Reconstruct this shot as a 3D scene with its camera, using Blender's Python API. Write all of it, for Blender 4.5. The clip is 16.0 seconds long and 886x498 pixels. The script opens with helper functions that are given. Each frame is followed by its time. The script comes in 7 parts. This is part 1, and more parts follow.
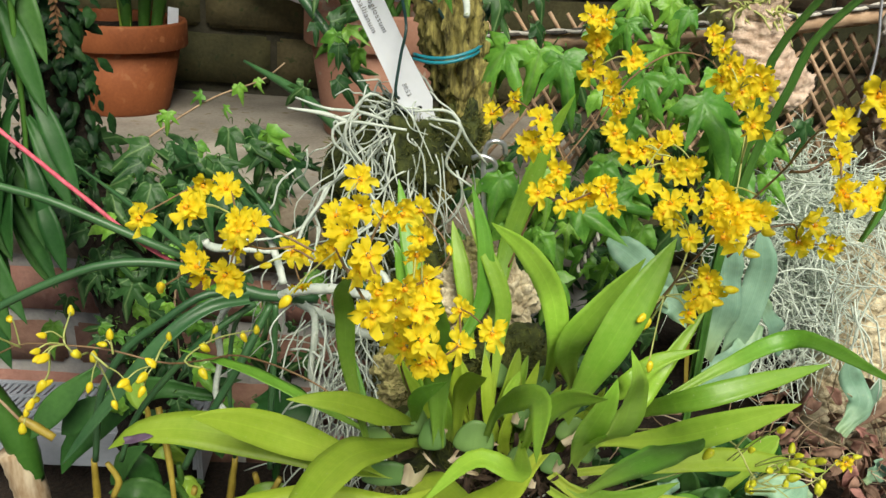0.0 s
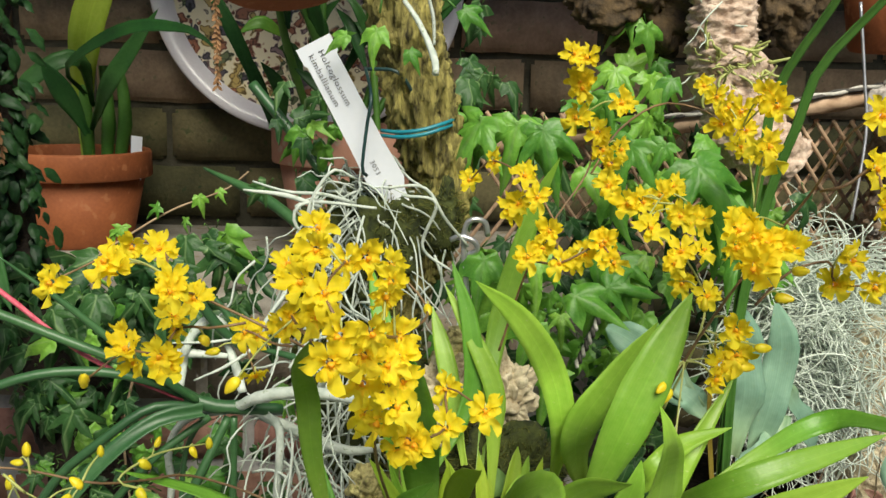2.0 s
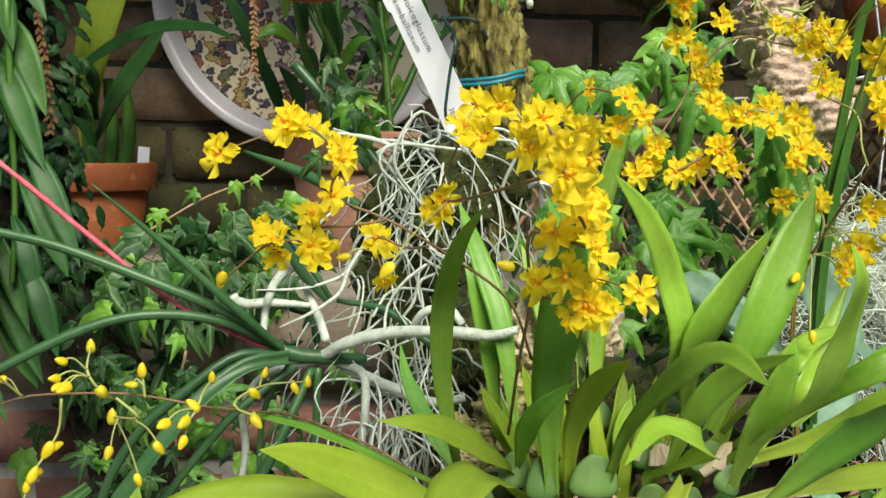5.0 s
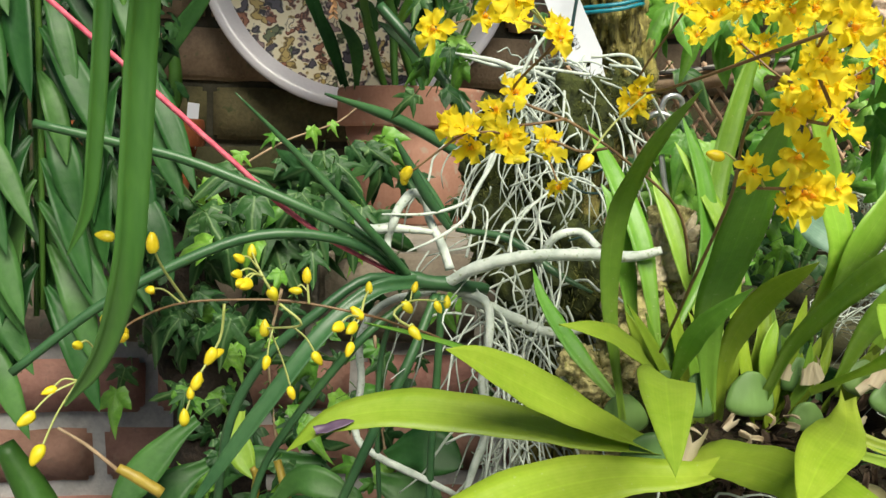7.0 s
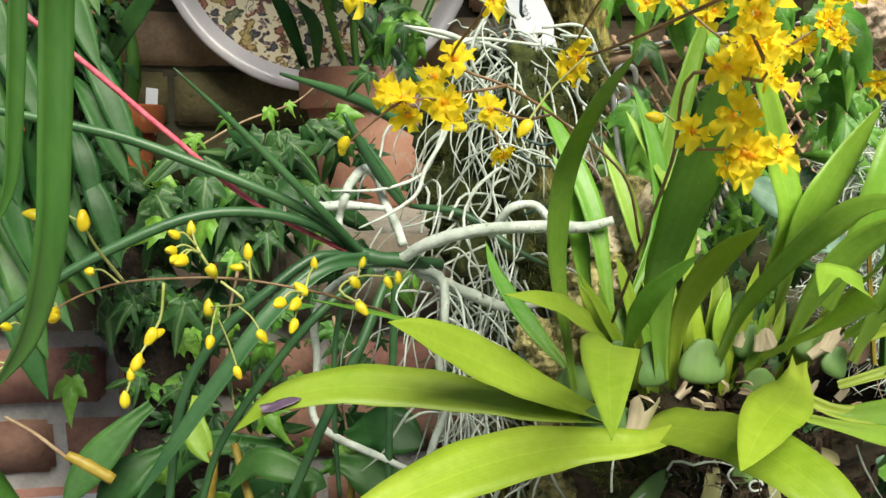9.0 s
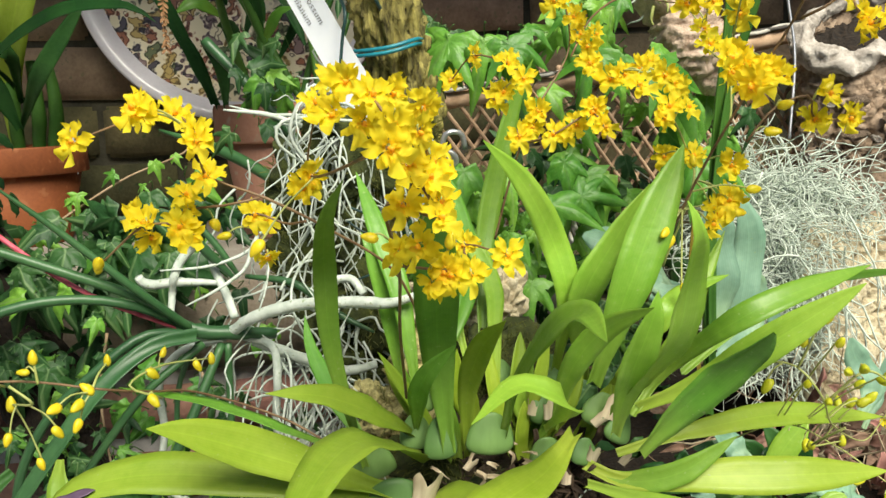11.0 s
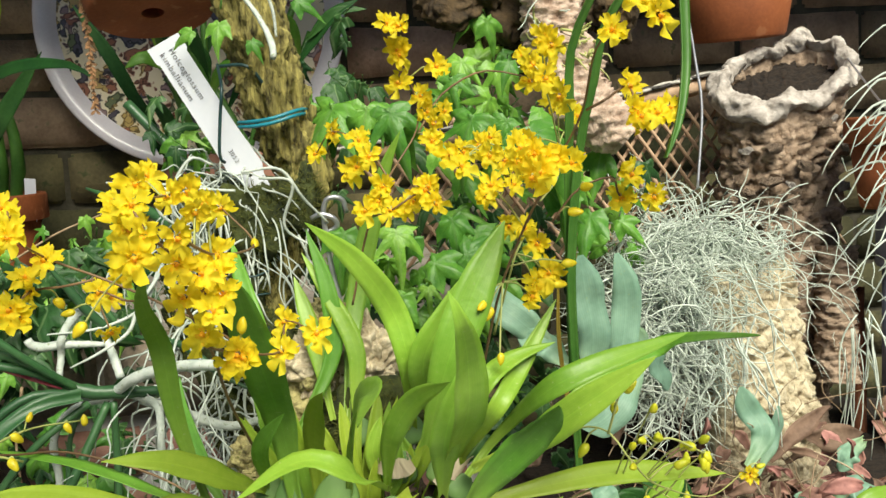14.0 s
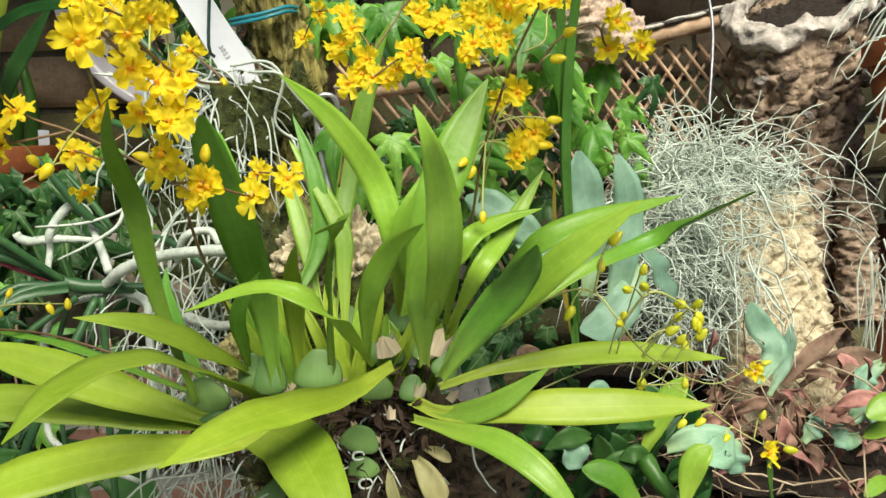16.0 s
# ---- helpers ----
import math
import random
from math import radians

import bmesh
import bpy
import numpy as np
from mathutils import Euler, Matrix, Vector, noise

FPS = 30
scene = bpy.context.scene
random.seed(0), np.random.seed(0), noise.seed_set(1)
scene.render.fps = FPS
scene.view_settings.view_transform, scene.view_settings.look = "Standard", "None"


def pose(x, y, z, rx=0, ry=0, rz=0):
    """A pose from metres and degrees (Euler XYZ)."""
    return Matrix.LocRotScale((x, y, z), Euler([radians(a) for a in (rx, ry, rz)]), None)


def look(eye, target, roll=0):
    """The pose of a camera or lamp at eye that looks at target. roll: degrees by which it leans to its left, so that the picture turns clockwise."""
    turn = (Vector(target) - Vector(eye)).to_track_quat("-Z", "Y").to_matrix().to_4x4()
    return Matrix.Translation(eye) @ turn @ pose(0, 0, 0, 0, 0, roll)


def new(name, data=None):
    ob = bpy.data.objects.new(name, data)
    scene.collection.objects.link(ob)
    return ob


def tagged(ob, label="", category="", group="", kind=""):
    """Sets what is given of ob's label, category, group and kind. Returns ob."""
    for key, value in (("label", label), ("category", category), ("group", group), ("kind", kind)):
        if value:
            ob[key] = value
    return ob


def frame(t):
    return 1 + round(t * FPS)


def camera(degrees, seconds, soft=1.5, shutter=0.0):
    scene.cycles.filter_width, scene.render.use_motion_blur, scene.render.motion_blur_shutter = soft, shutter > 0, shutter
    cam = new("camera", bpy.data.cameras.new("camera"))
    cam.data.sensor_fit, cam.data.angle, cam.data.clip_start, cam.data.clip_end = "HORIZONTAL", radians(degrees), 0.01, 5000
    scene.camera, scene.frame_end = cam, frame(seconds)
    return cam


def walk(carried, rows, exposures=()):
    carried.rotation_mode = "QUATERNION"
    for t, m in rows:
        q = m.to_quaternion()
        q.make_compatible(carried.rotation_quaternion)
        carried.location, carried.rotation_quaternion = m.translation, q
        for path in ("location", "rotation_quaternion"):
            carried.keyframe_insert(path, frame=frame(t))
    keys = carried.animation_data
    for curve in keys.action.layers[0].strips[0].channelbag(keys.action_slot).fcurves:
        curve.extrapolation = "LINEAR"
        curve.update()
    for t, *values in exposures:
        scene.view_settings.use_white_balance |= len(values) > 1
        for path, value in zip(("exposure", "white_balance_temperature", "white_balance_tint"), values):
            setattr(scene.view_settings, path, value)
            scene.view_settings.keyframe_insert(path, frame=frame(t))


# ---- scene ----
cam = camera(55.8, 16.0, soft=1.5)
METRES, EYE, TILT, LEAN, TURN = 0.8, 1.2, -22.0, -4.0, 0.0
ROWS = [
    (0.0, 0.0, 0.0, 0.0, 0.0, 0.0, -0.0),
    (0.5, 0.0023, 0.0272, -0.0071, 0.22, 0.8, 0.13),
    (1.0, -0.0074, 0.0565, -0.0186, 0.0, 5.88, 0.69),
    (1.5, -0.0103, 0.0876, -0.0392, -0.11, 8.51, 1.86),
    (2.0, 0.0027, 0.0984, -0.0563, -0.9, 10.51, 3.06),
    (2.5, 0.0206, 0.1003, -0.061, -1.48, 12.79, 3.89),
    (3.0, 0.0243, 0.1148, -0.0683, -2.28, 11.93, 5.01),
    (3.5, 0.0177, 0.1124, -0.0793, -2.78, 11.88, 5.97),
    (4.0, -0.0006, 0.114, -0.0953, -3.33, 12.22, 6.1),
    (4.5, -0.0529, 0.1161, -0.1291, -3.9, 14.02, 5.79),
    (5.0, -0.1284, 0.1296, -0.1542, -4.29, 14.78, 5.24),
    (5.2, -0.1605, 0.1339, -0.1637, -4.2, 14.63, 5.26),
    (7.3, -0.2542, 0.173, -0.1974, -5.72, 13.99, 5.28),
    (7.5, -0.2514, 0.1768, -0.1995, -5.85, 13.74, 5.49),
    (8.0, -0.2494, 0.1839, -0.2064, -6.06, 13.5, 6.04),
    (8.5, -0.2445, 0.1826, -0.2078, -6.35, 13.4, 6.47),
    (9.0, -0.2307, 0.1764, -0.2051, -6.53, 13.18, 6.75),
    (9.5, -0.1987, 0.1611, -0.1975, -6.57, 13.15, 7.16),
    (10.0, -0.1491, 0.1457, -0.1855, -6.37, 12.74, 7.62),
    (10.2, -0.1291, 0.139, -0.1799, -6.27, 12.57, 8.04),
    (12.3, -0.0213, 0.0847, -0.1434, -4.94, 11.61, 9.09),
    (12.5, -0.0174, 0.0867, -0.1425, -5.27, 11.93, 9.26),
    (13.0, 0.0063, 0.0775, -0.1256, -5.17, 12.17, 8.96),
    (13.5, 0.0244, 0.0557, -0.122, -4.77, 13.17, 8.67),
    (14.0, 0.0683, 0.0539, -0.152, -4.0, 13.75, 8.84),
    (14.5, 0.0919, 0.0658, -0.1898, -3.23, 14.15, 9.03),
    (15.0, 0.1093, 0.0713, -0.2109, -2.68, 14.47, 9.08),
    (15.5, 0.1101, 0.0822, -0.2308, -2.29, 14.4, 8.79),
    (16.0, 0.0916, 0.0989, -0.2559, -1.88, 14.65, 8.44),
]
walk(cam, [(t, pose(0, 0, EYE, TILT, LEAN, TURN) @ pose(METRES * x, METRES * y, METRES * z, 90 + pitch, roll, yaw)) for t, x, y, z, yaw, pitch, roll in ROWS],
     exposures=((0.0, 0.26), (3.5, 0.32), (5.0, 0.41), (9.0, 0.6), (10.2, 0.58), (12.5, 0.49), (16.0, 0.47)))

# ---- light: bright overcast daylight through the glass roof ----
world = bpy.data.worlds.new("daylight")
scene.world = world
world.use_nodes = True
wn = world.node_tree
sky = wn.nodes.new("ShaderNodeTexSky")
sky.sky_type = "NISHITA"
sky.sun_disc = False
sky.sun_elevation, sky.sun_rotation = radians(48), radians(169)
wn.links.new(sky.outputs[0], wn.nodes["Background"].inputs[0])
wn.nodes["Background"].inputs[1].default_value = 0.059
sun_data = bpy.data.lights.new("sun", "SUN")
sun_data.energy, sun_data.angle, sun_data.color = 4.7, radians(34), (1.0, 0.955, 0.79)
sun = new("sun", sun_data)
sun.matrix_world = look((0.5, -2.6, 2.95), (0.0, 0.0, 0.0))

# ---- materials ----


def rgb(c):
    return (c[0], c[1], c[2], 1.0)


def material(name, dark, light, rough=0.5, scale=30.0, bump=0.15, thin=0.0, metal=0.0, vary=0.0, stretch=(1, 1, 1), fine=220.0, spots=None, gloss=0.5, veins=0.0, ribs=False):
    """Two-tone procedural surface: broad blotches, fine grain, relief; thin: share of light let through."""
    m = bpy.data.materials.new(name)
    m.use_nodes = True
    nt = m.node_tree
    n, l = nt.nodes, nt.links
    bsdf = n["Principled BSDF"]
    co = n.new("ShaderNodeTexCoord")
    mp = n.new("ShaderNodeMapping")
    mp.inputs["Scale"].default_value = stretch
    l.new(co.outputs["Object"], mp.inputs[0])
    big = n.new("ShaderNodeTexNoise")
    big.inputs["Scale"].default_value, big.inputs["Detail"].default_value = scale, 6
    small = n.new("ShaderNodeTexNoise")
    small.inputs["Scale"].default_value, small.inputs["Detail"].default_value = fine, 3
    for tex in (big, small):
        l.new(mp.outputs[0], tex.inputs["Vector"])
    mix = n.new("ShaderNodeMath")
    mix.operation = "MULTIPLY_ADD"
    l.new(small.outputs[0], mix.inputs[0])
    mix.inputs[1].default_value = 0.35
    l.new(big.outputs[0], mix.inputs[2])
    ramp = n.new("ShaderNodeValToRGB")
    ramp.color_ramp.elements[0].position, ramp.color_ramp.elements[1].position = 0.45, 0.9
    ramp.color_ramp.elements[0].color, ramp.color_ramp.elements[1].color = rgb(dark), rgb(light)
    l.new(mix.outputs[0], ramp.inputs[0])
    colour = ramp.outputs[0]
    if spots:
        vor = n.new("ShaderNodeTexNoise")
        vor.inputs["Scale"].default_value = scale * 4
        l.new(mp.outputs[0], vor.inputs["Vector"])
        sr = n.new("ShaderNodeValToRGB")
        sr.color_ramp.elements[0].position, sr.color_ramp.elements[1].position = 0.62, 0.7
        l.new(vor.outputs[0], sr.inputs[0])
        mc = n.new("ShaderNodeMix")
        mc.data_type = "RGBA"
        l.new(sr.outputs[0], mc.inputs[0])
        l.new(colour, mc.inputs[6])
        mc.inputs[7].default_value = rgb(spots)
        colour = mc.outputs[2]
    if veins:
        uv = n.new("ShaderNodeSeparateXYZ")
        l.new(co.outputs["UV"], uv.inputs[0])
        wv = n.new("ShaderNodeMath")
        wv.operation = "SINE"
        wm = n.new("ShaderNodeMath")
        wm.operation = "MULTIPLY"
        wm.inputs[1].default_value = 95.0
        l.new(uv.outputs[0], wm.inputs[0])
        l.new(wm.outputs[0], wv.inputs[0])
        rib = n.new("ShaderNodeMapRange")
        rib.inputs["From Min"].default_value, rib.inputs["From Max"].default_value = 0.0, 0.03
        rib.inputs["To Min"].default_value, rib.inputs["To Max"].default_value = 0.13, 0.0
        ab = n.new("ShaderNodeMath")
        ab.operation = "ABSOLUTE"
        of = n.new("ShaderNodeMath")
        of.operation = "SUBTRACT"
        of.inputs[1].default_value = 0.5
        l.new(uv.outputs[0], of.inputs[0])
        l.new(of.outputs[0], ab.inputs[0])
        l.new(ab.outputs[0], rib.inputs["Value"])
        sm = n.new("ShaderNodeMath")
        sm.operation = "MULTIPLY_ADD"
        l.new(wv.outputs[0], sm.inputs[0])
        sm.inputs[1].default_value = veins
        l.new(rib.outputs[0], sm.inputs[2])
        hv = n.new("ShaderNodeHueSaturation")
        on = n.new("ShaderNodeMath")
        on.inputs[1].default_value = 1.0
        l.new(sm.outputs[0], on.inputs[0])
        l.new(on.outputs[0], hv.inputs["Value"])
        l.new(colour, hv.inputs["Color"])
        colour = hv.outputs[0]
        pale = n.new("ShaderNodeMapRange")
        pale.inputs["From Max"].default_value = 0.4
        pale.inputs["To Min"].default_value, pale.inputs["To Max"].default_value = 0.55, 0.0
        l.new(uv.outputs[1], pale.inputs["Value"])
        blot = n.new("ShaderNodeMath")
        blot.operation = "MULTIPLY"
        l.new(pale.outputs[0], blot.inputs[0])
        l.new(big.outputs[0], blot.inputs[1])
        yc = n.new("ShaderNodeMix")
        yc.data_type = "RGBA"
        l.new(blot.outputs[0], yc.inputs[0])
        l.new(colour, yc.inputs[6])
        yc.inputs[7].default_value = (0.5, 0.55, 0.1, 1)
        speck = n.new("ShaderNodeTexNoise")
        speck.inputs["Scale"].default_value = 420
        l.new(co.outputs["Object"], speck.inputs["Vector"])
        sk = n.new("ShaderNodeMapRange")
        sk.inputs["From Min"].default_value, sk.inputs["From Max"].default_value = 0.68, 0.76
        sk.inputs["To Max"].default_value = 0.45
        l.new(speck.outputs[0], sk.inputs["Value"])
        dc = n.new("ShaderNodeMix")
        dc.data_type = "RGBA"
        l.new(sk.outputs[0], dc.inputs[0])
        l.new(yc.outputs[2], dc.inputs[6])
        dc.inputs[7].default_value = (0.42, 0.5, 0.22, 1)
        colour = dc.outputs[2]
    if ribs:
        sp = n.new("ShaderNodeSeparateXYZ")
        l.new(co.outputs["Object"], sp.inputs[0])
        last = None
        for ang in (90, 48, 132, 5, 175):
            cx, cy = n.new("ShaderNodeMath"), n.new("ShaderNodeMath")
            for node, sock, k in ((cx, 0, math.sin(radians(ang))), (cy, 1, -math.cos(radians(ang)))):
                node.operation = "MULTIPLY"
                l.new(sp.outputs[sock], node.inputs[0])
                node.inputs[1].default_value = k
            dd, da = n.new("ShaderNodeMath"), n.new("ShaderNodeMath")
            l.new(cx.outputs[0], dd.inputs[0])
            l.new(cy.outputs[0], dd.inputs[1])
            da.operation = "ABSOLUTE"
            l.new(dd.outputs[0], da.inputs[0])
            if last:
                mn = n.new("ShaderNodeMath")
                mn.operation = "MINIMUM"
                l.new(last, mn.inputs[0])
                l.new(da.outputs[0], mn.inputs[1])
                last = mn.outputs[0]
            else:
                last = da.outputs[0]
        rm = n.new("ShaderNodeMapRange")
        rm.inputs["From Max"].default_value = 0.025
        rm.inputs["To Min"].default_value, rm.inputs["To Max"].default_value = 0.3, 0.0
        l.new(last, rm.inputs["Value"])
        rc = n.new("ShaderNodeMix")
        rc.data_type = "RGBA"
        l.new(rm.outputs[0], rc.inputs[0])
        l.new(colour, rc.inputs[6])
        rc.inputs[7].default_value = (0.3, 0.45, 0.2, 1)
        colour = rc.outputs[2]
    if vary:
        info = n.new("ShaderNodeObjectInfo")
        hs = n.new("ShaderNodeHueSaturation")
        mr = n.new("ShaderNodeMapRange")
        mr.inputs["To Min"].default_value, mr.inputs["To Max"].default_value = 1 - vary, 1 + vary
        l.new(info.outputs["Random"], mr.inputs["Value"])
        l.new(mr.outputs[0], hs.inputs["Value"])
        mh = n.new("ShaderNodeMapRange")
        mh.inputs["To Min"].default_value, mh.inputs["To Max"].default_value = 0.5 + vary * 0.05, 0.5 - vary * 0.05
        l.new(info.outputs["Random"], mh.inputs["Value"])
        l.new(mh.outputs[0], hs.inputs["Hue"])
        l.new(colour, hs.inputs["Color"])
        colour = hs.outputs[0]
    l.new(colour, bsdf.inputs["Base Color"])
    bsdf.inputs["Roughness"].default_value, bsdf.inputs["Metallic"].default_value = rough, metal
    bsdf.inputs["Specular IOR Level"].default_value = gloss
    if bump:
        bp = n.new("ShaderNodeBump")
        bp.inputs["Strength"].default_value, bp.inputs["Distance"].default_value = bump, 0.004
        l.new(mix.outputs[0], bp.inputs["Height"])
        l.new(bp.outputs[0], bsdf.inputs["Normal"])
    if thin:
        tl = n.new("ShaderNodeBsdfTranslucent")
        l.new(colour, tl.inputs[0])
        ms = n.new("ShaderNodeMixShader")
        ms.inputs[0].default_value = thin
        l.new(bsdf.outputs[0], ms.inputs[1])
        l.new(tl.outputs[0], ms.inputs[2])
        l.new(ms.outputs[0], n["Material Output"].inputs[0])
    return m


LIME = material("lime_leaf", (0.25, 0.4, 0.023), (0.4, 0.53, 0.06), 0.46, 14, 0.2, 0.36, vary=0.14, veins=0.022)
FRESH = material("fresh_green_leaf", (0.19, 0.42, 0.03), (0.33, 0.56, 0.075), 0.42, 13, 0.2, 0.26, vary=0.14, veins=0.024)
GREEN = material("green_leaf", (0.165, 0.345, 0.028), (0.28, 0.465, 0.055), 0.42, 12, 0.2, 0.25, vary=0.2, veins=0.024)
DEEP = material("deep_leaf", (0.085, 0.255, 0.02), (0.155, 0.37, 0.042), 0.42, 14, 0.2, 0.22, vary=0.2, veins=0.024)
TERETE = material("terete_leaf", (0.018, 0.07, 0.024), (0.05, 0.135, 0.046), 0.42, 20, 0.06, 0.0, vary=0.15)
STALKGREEN = material("rush_green", (0.04, 0.13, 0.016), (0.085, 0.21, 0.034), 0.42, 25, 0.08, 0.08, vary=0.15)
IVY = material("ivy_leaf", (0.085, 0.265, 0.03), (0.215, 0.47, 0.062), 0.42, 4, 0.3, 0.3, vary=0.35, fine=25, ribs=True)
# same ivy with shade put into its colour
IVYSHADE = material("ivy_leaf_shade", (0.012, 0.05, 0.012), (0.032, 0.1, 0.025), 0.5, 4, 0.3, 0.08, vary=0.35, fine=25, ribs=True, gloss=0.35)
# fig green lowered to near black, standing in for shade over the trunk
FIGSHADE = material("fig_leaf_shade", (0.008, 0.035, 0.01), (0.022, 0.075, 0.02), 0.5, 4, 0.1, 0.05, vary=0.35, gloss=0.3)
PENDANT = material("pendant_leaf", (0.015, 0.066, 0.014), (0.045, 0.135, 0.03), 0.46, 18, 0.15, 0.08, vary=0.4, gloss=0.28)
BLUELEAF = material("blue_fern", (0.19, 0.36, 0.25), (0.32, 0.53, 0.38), 0.5, 22, 0.1, 0.25, vary=0.2, veins=0.04)
BULB = material("pseudobulb_skin", (0.07, 0.155, 0.035), (0.145, 0.27, 0.075), 0.55, 25, 0.2, 0.0, vary=0.25, stretch=(1, 1, 0.35), fine=120)
HUSK = material("dry_husk", (0.36, 0.25, 0.14), (0.78, 0.68, 0.5), 0.8, 60, 0.5, 0.25, stretch=(1, 1, 0.2), vary=0.25)
PETAL = material("yellow_petal", (0.96, 0.745, 0.014), (0.99, 0.86, 0.06), 0.6, 60, 0.08, 0.58, vary=0.06, gloss=0.2)
BLUSH = material("amber_petal_base", (0.97, 0.62, 0.012), (1.0, 0.76, 0.03), 0.6, 200, 0.1, 0.45)
DARKCORK = material("dark_gnarled_cork", (0.014, 0.009, 0.004), (0.11, 0.07, 0.03), 0.9, 70, 1.0, fine=300)
CALLUS = material("orange_callus", (0.95, 0.42, 0.012), (1.0, 0.62, 0.025), 0.5, 300, 0.2, 0.35)
BUD = material("bud_skin", (0.74, 0.58, 0.012), (0.9, 0.78, 0.04), 0.42, 80, 0.1, 0.3, vary=0.12)
BUDGREEN = material("young_bud_skin", (0.55, 0.58, 0.02), (0.78, 0.76, 0.05), 0.42, 80, 0.1, 0.3, vary=0.15)
DRYBULB = material("old_bulb_skin", (0.2, 0.2, 0.08), (0.42, 0.38, 0.18), 0.6, 40, 0.4, 0.0, vary=0.3, stretch=(1, 1, 0.3))
STEM = material("purple_stem", (0.11, 0.06, 0.03), (0.24, 0.15, 0.07), 0.5, 60, 0.15)
STEMPALE = material("pale_stem", (0.3, 0.34, 0.09), (0.45, 0.48, 0.17), 0.5, 60, 0.1)
ROOT = material("velamen_root", (0.34, 0.4, 0.35), (0.6, 0.65, 0.6), 0.8, 90, 0.35, spots=(0.27, 0.33, 0.22))
MOSSGREY = material("spanish_moss", (0.42, 0.49, 0.42), (0.7, 0.77, 0.69), 0.8, 60, 0.1)
BARK = material("mossy_bark", (0.025, 0.02, 0.006), (0.4, 0.35, 0.1), 0.9, 200, 1.0, stretch=(1, 1, 0.22), fine=700)
DARKBARK = material("dark_bark", (0.014, 0.01, 0.007), (0.09, 0.062, 0.036), 0.95, 120, 1.0, fine=420, spots=(0.04, 0.05, 0.012))
CORK = material("cork_bark", (0.27, 0.21, 0.12), (0.74, 0.66, 0.47), 0.9, 80, 1.0, fine=350)
CORKBROWN = material("brown_cork", (0.16, 0.105, 0.065), (0.5, 0.38, 0.28), 0.9, 70, 1.0, fine=300)
CORKGREY = material("weathered_cork", (0.24, 0.21, 0.18), (0.6, 0.55, 0.5), 0.9, 80, 0.8, fine=300)
MOSSYCORK = material("mossy_cork", (0.075, 0.065, 0.02), (0.56, 0.5, 0.22), 0.95, 110, 1.0, fine=420, spots=(0.2, 0.21, 0.05))
# tan brick, its colour also lifted to offset the overhead strip's shade
BRICKTANLIT = material("tan_brick_lit", (0.17, 0.115, 0.075), (0.4, 0.29, 0.19), 0.9, 22, 0.9, vary=0.35, fine=150, spots=(0.2, 0.17, 0.1))
MOSS = material("cushion_moss", (0.012, 0.018, 0.004), (0.065, 0.08, 0.014), 0.95, 90, 1.0)
TERRACOTTA = material("terracotta", (0.19, 0.05, 0.012), (0.34, 0.1, 0.03), 0.75, 14, 0.2, spots=(0.36, 0.13, 0.05))
OLDPOT = material("old_terracotta", (0.26, 0.12, 0.08), (0.38, 0.2, 0.14), 0.85, 14, 0.25, spots=(0.32, 0.24, 0.18))
SOIL = material("potting_soil", (0.005, 0.003, 0.002), (0.028, 0.018, 0.011), 0.95, 160, 1.0)
BRICKBROWN = material("brown_brick", (0.04, 0.04, 0.018), (0.14, 0.125, 0.055), 0.9, 16, 0.9, vary=0.45, fine=150, spots=(0.05, 0.065, 0.025))
BRICKRED = material("red_brick", (0.2, 0.095, 0.072), (0.4, 0.215, 0.165), 0.9, 24, 0.8, vary=0.2, fine=150, spots=(0.3, 0.17, 0.13))
STONE = material("ledge_stone", (0.15, 0.115, 0.08), (0.3, 0.245, 0.185), 0.85, 14, 0.6, spots=(0.2, 0.2, 0.14))
PALESTONE = material("worn_slab_stone", (0.2, 0.18, 0.15), (0.44, 0.4, 0.35), 0.85, 11, 0.7, spots=(0.24, 0.2, 0.13))
MORTAR = material("grey_mortar", (0.28, 0.28, 0.28), (0.48, 0.47, 0.46), 0.95, 40, 0.5)
DARKMORTAR = material("dark_mortar", (0.035, 0.034, 0.022), (0.1, 0.09, 0.062), 0.95, 30, 0.5)
EARTH = material("earth", (0.05, 0.035, 0.022), (0.17, 0.12, 0.08), 0.95, 25, 1.0)
TAGWHITE = material("white_plastic", (0.7, 0.74, 0.82), (0.77, 0.8, 0.88), 0.4, 12, 0.02)
INK = material("black_ink", (0.02, 0.02, 0.025), (0.03, 0.03, 0.035), 0.6, 50, 0.0)
WIREBLUE = material("teal_wire", (0.01, 0.17, 0.24), (0.02, 0.28, 0.36), 0.35, 50, 0.05)
WIREDARK = material("dark_green_wire", (0.008, 0.03, 0.03), (0.02, 0.06, 0.06), 0.4, 50, 0.05)
STEEL = material("galvanised_wire", (0.45, 0.46, 0.5), (0.65, 0.66, 0.7), 0.35, 90, 0.05, metal=0.8)
PINK = material("pink_cord", (0.52, 0.05, 0.1), (0.72, 0.17, 0.22), 0.6, 200, 0.3)
LATTICE = material("wicker", (0.36, 0.22, 0.13), (0.6, 0.42, 0.28), 0.75, 60, 0.4)
DEADLEAF = material("dead_leaf", (0.14, 0.07, 0.05), (0.4, 0.23, 0.17), 0.75, 60, 0.3, 0.1, vary=0.5)
SHRED = material("dark_bark_shred", (0.01, 0.006, 0.004), (0.075, 0.045, 0.026), 0.9, 60, 0.5, 0.05)
CORKPINK = material("pinkish_cork", (0.3, 0.2, 0.14), (0.7, 0.55, 0.44), 0.9, 70, 1.0, fine=350)
